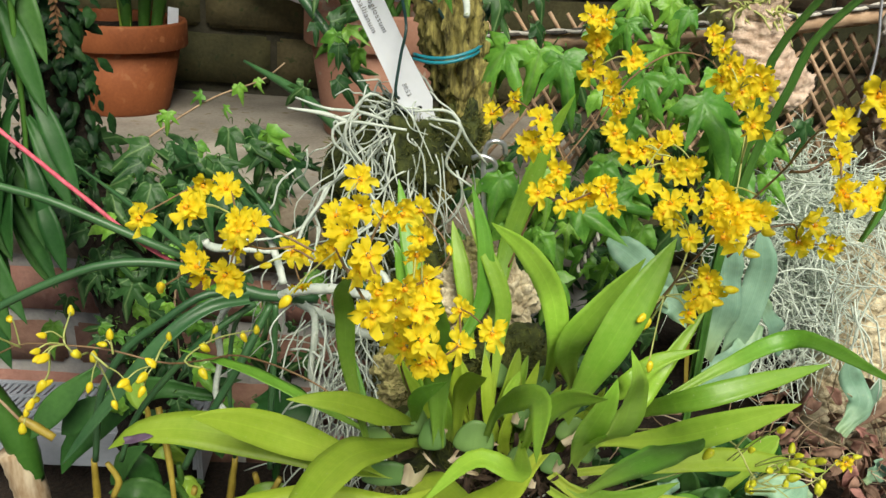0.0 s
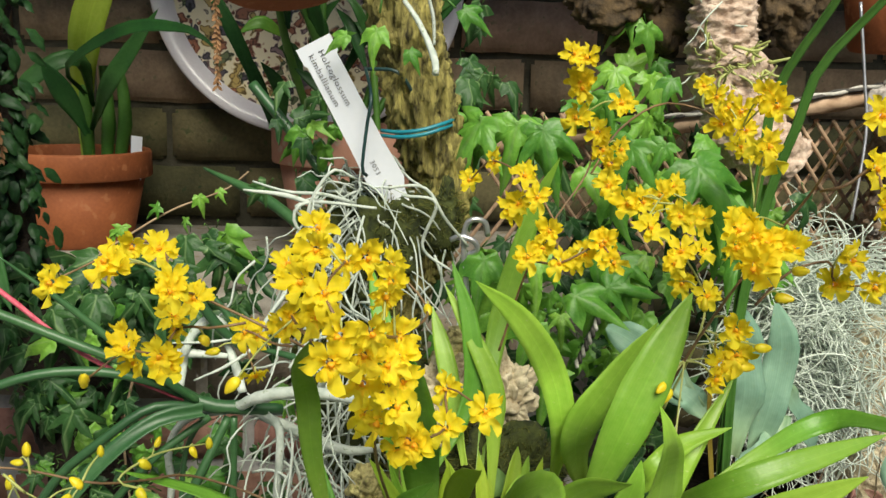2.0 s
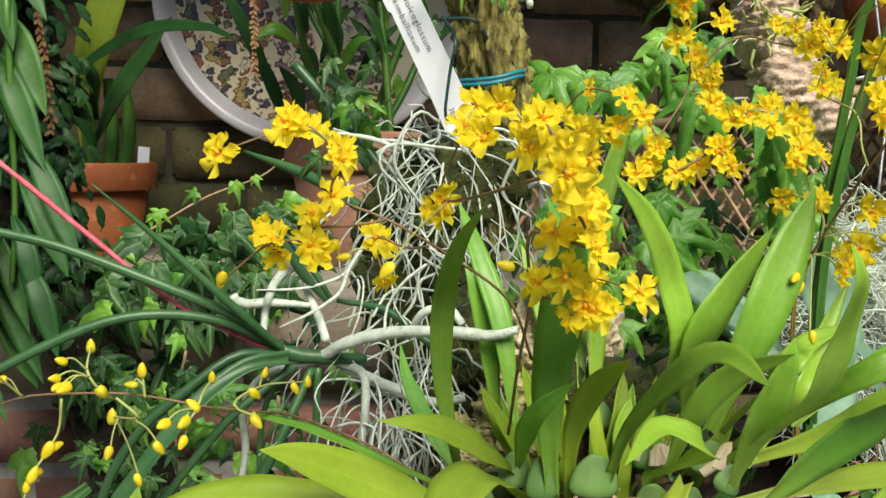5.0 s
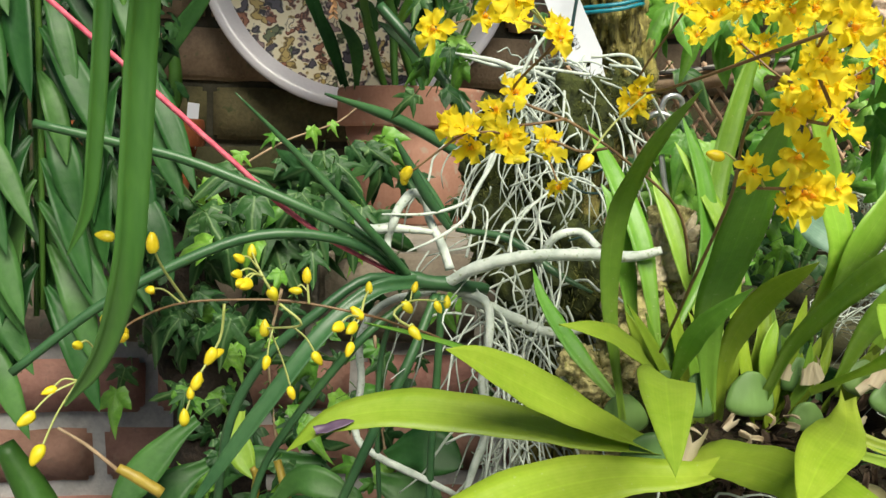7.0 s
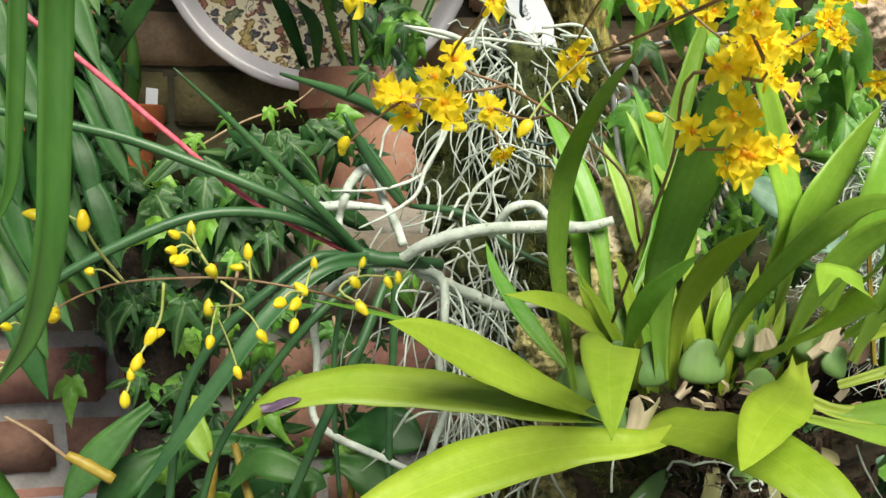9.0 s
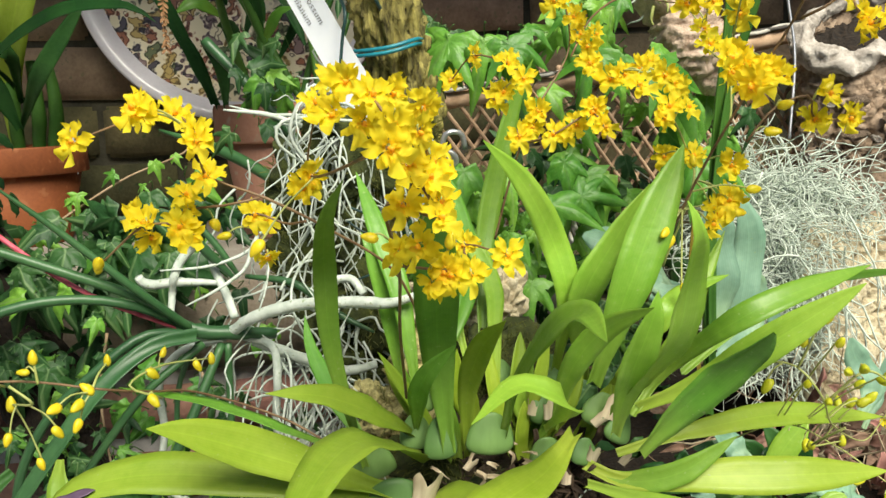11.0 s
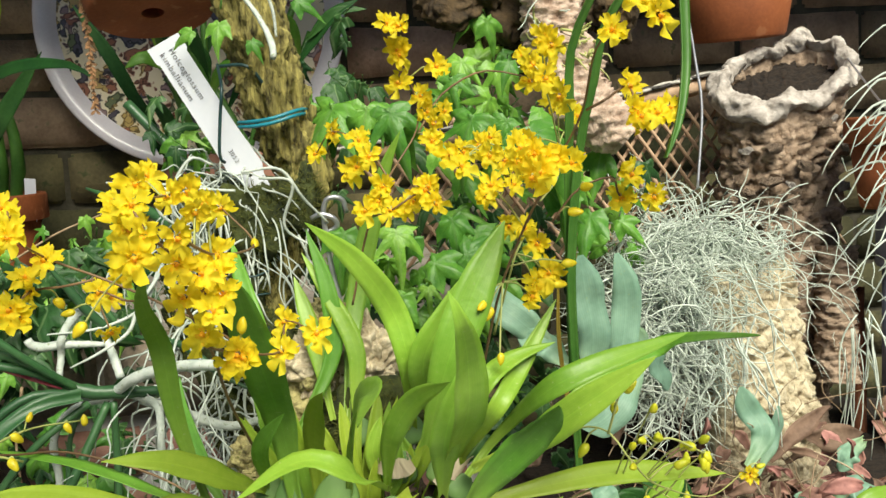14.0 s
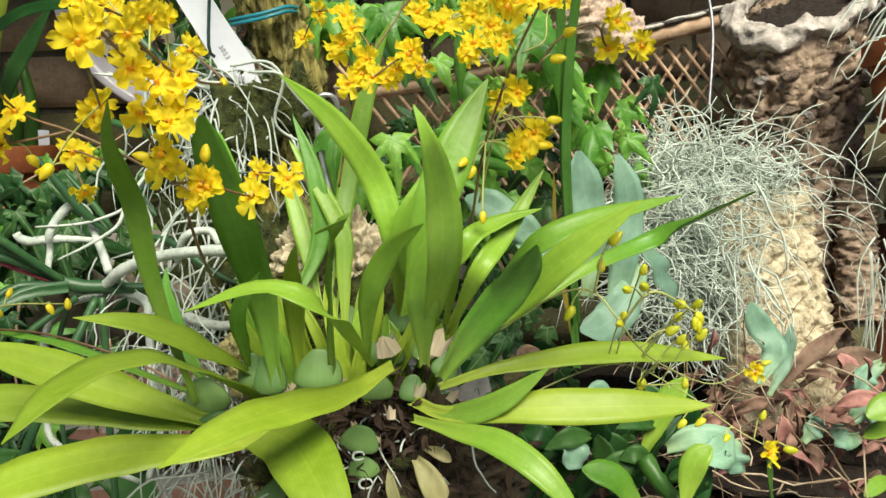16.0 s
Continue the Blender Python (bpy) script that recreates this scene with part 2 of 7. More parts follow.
BOUNCEWALL = material("pale_bounce_wall", (0.62, 0.62, 0.58), (0.78, 0.78, 0.74), 0.8, 6, 0.2)
BOUNCEFLOOR = material("pale_bounce_floor", (0.3, 0.29, 0.27), (0.46, 0.45, 0.42), 0.9, 5, 0.4, fine=60)
MOSSTIP = material("moss_shoot", (0.03, 0.05, 0.008), (0.2, 0.2, 0.04), 0.9, 90, 0.0, 0.1)
FORELEAF = material("thick_strap_leaf", (0.012, 0.062, 0.01), (0.055, 0.15, 0.024), 0.38, 16, 0.1, 0.05, stretch=(1, 1, 0.3))
TWIG = material("dry_twig", (0.2, 0.13, 0.07), (0.42, 0.31, 0.2), 0.85, 80, 0.4)
ROPEDARK = material("dark_rope", (0.03, 0.028, 0.025), (0.12, 0.11, 0.1), 0.9, 200, 0.4)
ROPELIGHT = material("pale_rope", (0.4, 0.38, 0.33), (0.62, 0.6, 0.55), 0.9, 200, 0.4)
PLATERIM = material("plate_glaze", (0.66, 0.63, 0.7), (0.8, 0.78, 0.84), 0.25, 9, 0.02)
TRAYGREY = material("tray_plastic", (0.3, 0.34, 0.4), (0.44, 0.47, 0.54), 0.45, 12, 0.03)
SLATE = material("slate_pot", (0.17, 0.19, 0.27), (0.28, 0.3, 0.4), 0.6, 16, 0.1)
RUST = material("rusty_iron", (0.16, 0.05, 0.02), (0.3, 0.11, 0.05), 0.8, 40, 0.4)
CANE = material("yellow_cane", (0.24, 0.17, 0.018), (0.42, 0.32, 0.05), 0.5, 40, 0.2)
WOODLEAF = material("brown_bract", (0.13, 0.065, 0.025), (0.3, 0.155, 0.065), 0.8, 60, 0.3)


def plate_pattern():
    """Cream glaze with printed dark ornament."""
    m = bpy.data.materials.new("printed_glaze")
    m.use_nodes = True
    n, l = m.node_tree.nodes, m.node_tree.links
    co = n.new("ShaderNodeTexCoord")
    warp = n.new("ShaderNodeTexNoise")
    warp.inputs["Scale"].default_value = 38
    l.new(co.outputs["Object"], warp.inputs["Vector"])
    add = n.new("ShaderNodeMix")
    add.data_type = "VECTOR"
    add.inputs[0].default_value = 0.07
    l.new(co.outputs["Object"], add.inputs[4])
    l.new(warp.outputs["Color"], add.inputs[5])
    vo = n.new("ShaderNodeTexVoronoi")
    vo.inputs["Scale"].default_value = 50
    l.new(add.outputs[1], vo.inputs["Vector"])
    pick = n.new("ShaderNodeSeparateColor")
    l.new(vo.outputs["Color"], pick.inputs[0])
    hue = n.new("ShaderNodeValToRGB")
    hue.color_ramp.interpolation = "CONSTANT"
    e = hue.color_ramp.elements
    e[0].position, e[0].color = 0.0, (0.34, 0.13, 0.07, 1)
    e[1].position, e[1].color = 0.85, (0.82, 0.74, 0.54, 1)
    for p, c in ((0.22, (0.08, 0.07, 0.09, 1)), (0.42, (0.5, 0.36, 0.12, 1)), (0.6, (0.14, 0.17, 0.08, 1)), (0.72, (0.3, 0.2, 0.2, 1))):
        e.new(p).color = c
    l.new(pick.outputs[0], hue.inputs[0])
    ringmask = n.new("ShaderNodeValToRGB")
    e = ringmask.color_ramp.elements
    e[0].position, e[0].color = 0.0, (0, 0, 0, 1)
    e[1].position, e[1].color = 0.62, (1, 1, 1, 1)
    e.new(0.52).color = (0, 0, 0, 1)
    l.new(vo.outputs["Distance"], ringmask.inputs[0])
    outline = n.new("ShaderNodeValToRGB")
    e = outline.color_ramp.elements
    e[0].position, e[0].color = 0.34, (1, 1, 1, 1)
    e[1].position, e[1].color = 0.56, (1, 1, 1, 1)
    e.new(0.44).color = (0.1, 0.08, 0.08, 1)
    l.new(vo.outputs["Distance"], outline.inputs[0])
    fill = n.new("ShaderNodeMix")
    fill.data_type = "RGBA"
    l.new(ringmask.outputs[0], fill.inputs[0])
    l.new(hue.outputs[0], fill.inputs[6])
    fill.inputs[7].default_value = (0.82, 0.74, 0.54, 1)
    inked = n.new("ShaderNodeMix")
    inked.data_type, inked.blend_type = "RGBA", "MULTIPLY"
    inked.inputs[0].default_value = 1.0
    l.new(fill.outputs[2], inked.inputs[6])
    l.new(outline.outputs[0], inked.inputs[7])
    big = n.new("ShaderNodeTexNoise")
    big.inputs["Scale"].default_value = 9
    l.new(co.outputs["Object"], big.inputs["Vector"])
    r2 = n.new("ShaderNodeValToRGB")
    r2.color_ramp.elements[0].position, r2.color_ramp.elements[1].position = 0.6, 0.63
    l.new(big.outputs[0], r2.inputs[0])
    mc = n.new("ShaderNodeMix")
    mc.data_type = "RGBA"
    l.new(r2.outputs[0], mc.inputs[0])
    l.new(inked.outputs[2], mc.inputs[6])
    mc.inputs[7].default_value = (0.82, 0.75, 0.56, 1)
    l.new(mc.outputs[2], n["Principled BSDF"].inputs["Base Color"])
    n["Principled BSDF"].inputs["Roughness"].default_value = 0.3
    return m


PLATEPRINT = plate_pattern()

# ---- building helpers ----
rnd = random.Random(7)


def thing(name, label, category, group="", at=(0, 0, 0), kind=""):
    ob = new(name)
    ob.location = at
    ob.empty_display_size = 0.01
    return tagged(ob, label, category, group, kind)


def mesh_of(name, verts, faces, smooth=True):
    me = bpy.data.meshes.new(name)
    me.from_pydata([tuple(v) for v in verts], [], faces)
    if smooth:
        me.polygons.foreach_set("use_smooth", [True] * len(me.polygons))
    me.update()
    return me


def part(name, data, mat, parent=None, label="", at=None):
    """Link a bmesh, a mesh or (verts, faces) as one mesh object under parent."""
    if isinstance(data, bmesh.types.BMesh):
        me = bpy.data.meshes.new(name)
        data.to_mesh(me)
        data.free()
    elif isinstance(data, tuple):
        me = mesh_of(name, *data)
    else:
        me = data
    mats = mat if isinstance(mat, (list, tuple)) else [mat]
    if not me.materials:
        for k in mats:
            me.materials.append(k)
    ob = new(name, me)
    if parent:
        ob.parent = parent
    if at is not None:
        ob.matrix_basis = at
    if label:
        ob["label"] = label
    return ob


def origin_to(parent, pts):
    """Shift world points into a parent's frame."""
    o = Vector(parent.location) if parent else Vector()
    return [Vector(p) - o for p in pts]


def smooth_line(pts, n):
    """Catmull-Rom samples through pts."""
    pts = [np.array(p, float) for p in pts]
    if len(pts) == 2:
        pts = [pts[0], (pts[0] + pts[1]) / 2, pts[1]]
    full = [2 * pts[0] - pts[1]] + pts + [2 * pts[-1] - pts[-2]]
    lens = np.array([np.linalg.norm(b - a) for a, b in zip(pts, pts[1:])])
    cum = np.concatenate([[0], np.cumsum(lens)]) / max(lens.sum(), 1e-9)
    out = []
    for s in np.linspace(0, 1, n):
        i = min(int(np.searchsorted(cum, s, side="right")) - 1, len(pts) - 2)
        u = (s - cum[i]) / max(cum[i + 1] - cum[i], 1e-9)
        a, b, c, d = full[i], full[i + 1], full[i + 2], full[i + 3]
        out.append(0.5 * (2 * b + (c - a) * u + (2 * a - 5 * b + 4 * c - d) * u * u + (3 * b - a - 3 * c + d) * u ** 3))
    return np.array(out)


def unit(v):
    return v / max(np.linalg.norm(v), 1e-9)


def tube_data(pts, radii, n=16, sides=8, rough=0.0, seed=0, start=0):
    """Swept tube with capped ends. radii: numbers spread along the line."""
    line = smooth_line(pts, n)
    rr = np.interp(np.linspace(0, 1, n), np.linspace(0, 1, len(radii)), radii)
    g = np.random.RandomState(seed)
    tang = np.gradient(line, axis=0)
    up = np.array([0.3, 0.1, 1.0])
    verts, faces = [], []
    u = unit(np.cross(tang[0], up if abs(unit(tang[0])[2]) < 0.9 else np.array([1.0, 0, 0])))
    for i in range(n):
        t = unit(tang[i])
        u = unit(u - t * np.dot(u, t))
        w = np.cross(t, u)
        for k in range(sides):
            a = 2 * math.pi * k / sides
            r = rr[i] * (1 + rough * (g.rand() - 0.5) * 2)
            verts.append(line[i] + (u * math.cos(a) + w * math.sin(a)) * r)
    for i in range(n - 1):
        for k in range(sides):
            k2 = (k + 1) % sides
            faces.append((start + i * sides + k, start + i * sides + k2, start + (i + 1) * sides + k2, start + (i + 1) * sides + k))
    faces.append(tuple(start + k for k in range(sides - 1, -1, -1)))
    faces.append(tuple(start + (n - 1) * sides + k for k in range(sides)))
    return verts, faces


def tube(name, pts, radii, mat, parent=None, n=16, sides=8, rough=0.0, label="", seed=0):
    return part(name, tube_data(origin_to(parent, pts), radii, n, sides, rough, seed), mat, parent, label)


PROFILE = {
    "strap": ((0, 0.34), (0.06, 0.34), (0.13, 0.38), (0.25, 0.62), (0.48, 0.98), (0.62, 1.0), (0.78, 0.8), (0.9, 0.45), (0.97, 0.17), (1, 0.02)),
    "lance": ((0, 0.2), (0.15, 0.5), (0.4, 1.0), (0.65, 0.9), (0.85, 0.5), (1, 0.02)),
    "even": ((0, 0.8), (0.3, 1.0), (0.7, 0.9), (0.9, 0.6), (1, 0.05)),
    "broad": ((0, 0.55), (0.06, 0.9), (0.2, 1.0), (0.6, 0.98), (0.8, 0.72), (0.93, 0.38), (1, 0.04)),
    "blunt": ((0, 0.32), (0.06, 0.32), (0.13, 0.42), (0.3, 0.78), (0.6, 1.0), (0.85, 0.85), (0.96, 0.5), (1, 0.15)),
}


def blade_data(pts, width, facing=(0, -1, 0.4), fold=0.25, n=16, profile="strap", thick=0.0012, twist=0.0, wave=0.0, start=0):
    """A leaf blade along a line: a folded strip with an upper and an under side."""
    line = smooth_line(pts, n)
    tang = np.gradient(line, axis=0)
    f = np.array(facing, float)
    ws = np.interp(np.linspace(0, 1, n), [p[0] for p in PROFILE[profile]], [p[1] for p in PROFILE[profile]]) * width / 2
    ws[1:-1] = 0.25 * ws[:-2] + 0.5 * ws[1:-1] + 0.25 * ws[2:]
    cols = (-1.0, -0.55, 0.0, 0.55, 1.0)
    verts, faces = [], []
    for i in range(n):
        t = unit(tang[i])
        side = unit(np.cross(t, f))
        nor = np.cross(side, t)
        a = twist * i / (n - 1)
        side, nor = side * math.cos(a) + nor * math.sin(a), nor * math.cos(a) - side * math.sin(a)
        for layer in (0, 1):
            for c in cols:
                lift = (fold + (0.0 if profile == "broad" else 1.1) * max(0.0, 1.0 - 4.0 * i / n)) * abs(c) * ws[i] + wave * ws[i] * math.sin(i * 1.3 + c) * abs(c)
                verts.append(line[i] + side * ws[i] * c + nor * (lift - layer * thick * (1 - 0.8 * abs(c))))
    m = len(cols)
    for i in range(n - 1):
        for k in range(m - 1):
            a = start + i * 2 * m + k
            b = a + 2 * m
            faces.append((a, a + 1, b + 1, b))
            faces.append((a + m, b + m, b + m + 1, a + m + 1))
        for k in (0, m - 1):
            a = start + i * 2 * m + k
            b = a + 2 * m
            faces.append((a, b, b + m, a + m) if k == 0 else (a, a + m, b + m, b))
    return verts, faces


def blade(name, pts, width, mat, parent, facing=(0, -1, 0.4), fold=0.25, n=16, profile="strap", label="", twist=0.0, wave=0.0, thick=0.0012):
    ob = part(name, blade_data(origin_to(parent, pts), width, facing, fold, n, profile, thick, twist, wave), mat, parent, label)
    me = ob.data
    layer = me.uv_layers.new(name="UVMap")
    idx = np.empty(len(me.loops), dtype=np.int32)
    me.loops.foreach_get("vertex_index", idx)
    across = np.array((0.0, 0.225, 0.5, 0.775, 1.0))
    uvs = np.stack([across[idx % 5], (idx // 10) / n], axis=1)
    layer.data.foreach_set("uv", uvs.astype(np.float32).ravel())
    return ob


def lumpy(name, centre, size, mat, parent=None, rough=0.2, scale=25.0, sub=4, label="", turn=(0, 0, 0), seed=0, ridge=0.0):
    """An uneven rounded lump."""
    bm = bmesh.new()
    bmesh.ops.create_icosphere(bm, subdivisions=sub, radius=1.0)
    rot = Euler([radians(a) for a in turn]).to_matrix()
    off = Vector((seed * 3.1, seed * 1.7, seed * 0.9))
    c = Vector(centre) - (Vector(parent.location) if parent else Vector())
    for v in bm.verts:
        d = v.co.copy()
        p = Vector((d.x * size[0], d.y * size[1], d.z * size[2]))
        k = noise.fractal(p * scale + off, 1.0, 2.0, 4) * rough
        if ridge:
            k += ridge * abs(noise.noise(p * scale * 2 + off))
        v.co = c + rot @ (p * (1 + k))
    for fc in bm.faces:
        fc.smooth = True
    return part(name, bm, mat, parent, label)


def lathe_data(profile, seg=48, start=0, wob=0.0):
    """Turned body about z from (radius, height) pairs."""
    verts, faces = [], []
    for r, z in profile:
        for k in range(seg):
            a = 2 * math.pi * k / seg
            verts.append((r * math.cos(a), r * math.sin(a), z))
    for i in range(len(profile) - 1):
        for k in range(seg):
            k2 = (k + 1) % seg
            faces.append((start + i * seg + k, start + i * seg + k2, start + (i + 1) * seg + k2, start + (i + 1) * seg + k))
    return verts, faces


def box_data(x0, x1, y0, y1, z0, z1, bevel=0.0):
    bm = bmesh.new()
    bmesh.ops.create_cube(bm, size=1.0, matrix=Matrix.Translation(((x0 + x1) / 2, (y0 + y1) / 2, (z0 + z1) / 2)) @ Matrix.Diagonal((x1 - x0, y1 - y0, z1 - z0, 1)))
    if bevel:
        bmesh.ops.bevel(bm, geom=bm.edges[:], offset=bevel, segments=2, affect="EDGES")
    return bm


def moss_fur(name, centre, size, count, parent, mat, seed=0, length=0.006, radius=0.00035):
    """Short upright moss shoots over a rounded lump."""
    g = random.Random(seed)
    verts, faces = [], []
    for k in range(count):
        d = np.array([g.gauss(0, 1), -abs(g.gauss(0, 1)), g.gauss(0, 1)])
        d = unit(d)
        p = np.array(centre) + d * np.array(size) * g.uniform(0.85, 1.1)
        e = unit(d + np.array([g.gauss(0, 0.5), g.gauss(0, 0.4), g.gauss(0.3, 0.5)])) * length * g.uniform(0.5, 1.5)
        v, f = tube_data(origin_to(parent, (p - e * 0.3, p + e * 0.5, p + e + np.array([0, 0, -0.001]))), (radius, radius, radius * 0.3), 4, 3, 0, 0, len(verts))
        verts += v
        faces += f
    ob = part(name, (verts, faces), mat, parent)
    ob["kind"] = "stuff"
    return ob

# ---- setting ----
LEDGE_Z, LEDGE_Y, WALL_Y = 0.878, 0.92, 1.47
ground = part("ground", box_data(-30, 30, -30, 30, -0.05, 0.0), EARTH)
tagged(ground, "dark earth greenhouse floor under the plant stage", "ground", kind="structure")
ledge = part("ledge", box_data(-2.2, 0.22, LEDGE_Y + 0.006, WALL_Y + 0.005, LEDGE_Z - 0.096, LEDGE_Z, 0.006), PALESTONE)
tagged(ledge, "worn grey stone ledge along the brick wall", "ledge", kind="structure")
wall_back = part("wall_back", box_data(-2.2, 2.2, WALL_Y + 0.012, WALL_Y + 0.2, 0.0, 2.3), DARKMORTAR)
tagged(wall_back, "old brown brick wall with dark mortar joints", "wall", kind="structure")
# unseen pale slab, added to reflect light up at the leaf undersides
floor = part("floor", box_data(-2.2, 2.2, -2.6, 0.475, 0.004, 0.03), BOUNCEFLOOR)
tagged(floor, "unseen pale floor added to bounce light up at the plants", "floor", kind="structure")
raised_bed = part("raised_bed", box_data(-1.2, 1.3, 0.48, 0.85, 0.0, 0.5), SOIL)
tagged(raised_bed, "raised bed of dark compost under the plants", "plant bed", kind="structure")
raised_bed = part("raised_bed", box_data(-1.2, 0.228, 0.852, LEDGE_Y + 0.01, 0.0, 0.5), SOIL)
tagged(raised_bed, "raised bed of dark compost below the ledge", "plant bed", kind="structure")
raised_bed = part("raised_bed", box_data(0.23, 1.3, 0.852, WALL_Y - 0.01, 0.0, 0.5), SOIL)
tagged(raised_bed, "raised bed of dark compost along the wall", "plant bed", kind="structure")
wall_low = part("wall_low", box_data(-2.2, 0.21, LEDGE_Y + 0.02, WALL_Y + 0.005, 0.0, LEDGE_Z - 0.097), MORTAR)
tagged(wall_low, "low red brick wall with grey mortar joints", "wall", kind="structure")

# unseen overhead strip, added to keep sun and sky off the brick wall
shade_strip = part("ceiling", box_data(-2.2, 2.2, 0.88, WALL_Y + 0.2, 1.6, 1.66), DARKMORTAR)
tagged(shade_strip, "added unseen strip that shades the brick wall", "ceiling", kind="structure")

# unseen walls, added to cut low sky light and bounce fill forward
for nm, dims in (("wall_left", (-2.4, -2.2, -2.6, 1.67, 0.0, 2.3)), ("wall_right", (2.2, 2.4, -2.6, 1.67, 0.0, 2.3)), ("wall_front", (-2.4, 2.4, -2.8, -2.6, 0.0, 2.3))):
    tagged(part(nm, box_data(*dims), BOUNCEWALL), "unseen pale wall added to bounce light onto the plants", "wall", kind="structure")

# ---- mossy trunk with the tag and wires ----
trunk = thing("mossy_trunk", "upright mossy tree branch with rough yellow-green bark", "trunk", at=(0.03, 0.72, 0.4))


def bark_column(name, pts, radii, mat, parent, n=150, sides=44, depth=0.18, scale=38, seed=0, label="", stretch=0.35):
    """A branch with ridged bark."""
    verts, faces = tube_data(origin_to(parent, pts), radii, n, sides)
    line = smooth_line(origin_to(parent, pts), n)
    out = []
    for i, v in enumerate(verts):
        c = line[i // sides]
        d = np.array(v) - c
        q = Vector((v[0] * scale, v[1] * scale, v[2] * scale * stretch + seed))
        k = 1 + depth * noise.fractal(q, 1.0, 2.0, 4) + depth * 0.8 * (abs(noise.noise(q * 2.3)) - 0.3)
        out.append(c + d * k)
    return part(name, (out, faces), mat, parent, label)


bark_column("bark", [(0.0, 0.73, 0.47), (-0.004, 0.725, 0.64), (-0.014, 0.720, 0.766), (-0.012, 0.715, 0.852), (-0.010, 0.710, 0.939), (0.031, 0.710, 1.039), (0.018, 0.705, 1.088), (0.005, 0.700, 1.147), (-0.006, 0.700, 1.203), (-0.016, 0.700, 1.265)], (0.034, 0.033, 0.031, 0.028, 0.025, 0.0222, 0.0222, 0.0235, 0.025, 0.025), BARK, trunk, 360, 96, 0.36, 170, stretch=0.22)
for k, (c, s) in enumerate((((-0.024, 0.690, 0.970), 0.024), ((-0.010, 0.680, 0.902), 0.026), ((-0.029, 0.690, 0.839), 0.024), ((-0.009, 0.680, 1.012), 0.022), ((0.029, 0.690, 1.027), 0.018))):
    lumpy("moss_pad", c, (s, s * 0.8, s * 1.5), MOSS, trunk, 0.5, 60, 4, "dark green cushion moss", seed=k)
    moss_fur("moss_shoot", c, (s, s * 0.8, s * 1.5), 420, trunk, MOSSTIP, k)

# teal wire round the trunk
tie = thing("tie_wire", "teal plastic-coated wire tied round the mossy trunk", "wire", at=(0.011, 0.670, 1.093))
for dz in (0.0, 0.0035):
    tube("strand", [Vector(p) + Vector((0, 0, dz)) for p in ((-0.016, 0.685, 1.088), (-0.003, 0.672, 1.088), (0.013, 0.668, 1.090), (0.030, 0.674, 1.095), (0.038, 0.695, 1.097))], (0.0015,), WIREBLUE, tie, 20, 6)

# plant tag
tag_o, tag_e = Vector((-0.063, 0.654, 1.153)), Vector((-0.002, 0.675, 1.037))
plant_tag = thing("plant_tag", "white plastic plant label with printed orchid name hung on dark wire", "plant label", at=tuple(tag_o))
along = (tag_e - tag_o)
tag_len = along.length
along.normalize()
tag_n = (Vector((-0.08, -1.0, 0.12)) - along * along.dot(Vector((-0.08, -1.0, 0.12)))).normalized()
tag_side = along.cross(tag_n).normalized()
TAGM = Matrix((tag_side, along, tag_n)).transposed().to_4x4()


def tag_plate():
    """Outline with clipped head, notches and an eyelet, extruded."""
    w, L = 0.0118, tag_len
    outline = [(-w * 1.12, 0), (w * 1.12, 0), (w * 1.12, 0.012), (w * 0.98, 0.014), (w, L * 0.3), (w * 1.03, L * 0.6), (w * 1.15, L * 0.84), (w * 0.7, L * 0.9), (w * 0.75, L * 0.985), (w * 0.3, L), (-w * 0.75, L), (-w * 0.85, L * 0.92), (-w * 1.15, L * 0.86), (-w * 1.02, L * 0.6), (-w, L * 0.3), (-w * 0.98, 0.014), (-w * 1.12, 0.012)]
    bm = bmesh.new()
    vs = [bm.verts.new((x, y, 0)) for x, y in outline]
    hole = [bm.verts.new((0.0027 * math.cos(a), L * 0.885 + 0.0022 * math.sin(a), 0)) for a in (2 * math.pi * k / 14 for k in range(14))]
    edges = [bm.edges.new((vs[k], vs[(k + 1) % len(vs)])) for k in range(len(vs))] + [bm.edges.new((hole[k], hole[(k + 1) % 14])) for k in range(14)]
    got = bmesh.ops.triangle_fill(bm, edges=edges, use_beauty=True)
    fs = [g for g in got["geom"] if isinstance(g, bmesh.types.BMFace)]
    ext = bmesh.ops.extrude_face_region(bm, geom=fs)
    bmesh.ops.translate(bm, verts=[g for g in ext["geom"] if isinstance(g, bmesh.types.BMVert)], vec=(0, 0, -0.0009))
    bmesh.ops.recalc_face_normals(bm, faces=bm.faces[:])
    return bm


part("plate", tag_plate(), TAGWHITE, plant_tag, at=TAGM)


def lettering(text, size, m, parent, name="lettering"):
    cu = bpy.data.curves.new(name, "FONT")
    cu.body, cu.size, cu.extrude, cu.space_character, cu.offset = text, size, 0.0001, 1.16, -0.0001
    ob = new("text_source", cu)
    me = bpy.data.meshes.new_from_object(ob.evaluated_get(bpy.context.evaluated_depsgraph_get()))
    bpy.data.objects.remove(ob)
    me.name = name
    me.materials.clear()
    return part(name, me, INK, parent, "black printed lettering", at=m)


lettering("Holcoglossum", 0.0065, TAGM @ Matrix.Translation((0.0, 0.007, 0.0004))  @ Matrix.Rotation(radians(90), 4, "Z"), plant_tag)
lettering("kimballianum", 0.0065, TAGM @ Matrix.Translation((0.0075, 0.007, 0.0004)) @ Matrix.Rotation(radians(90), 4, "Z"), plant_tag)
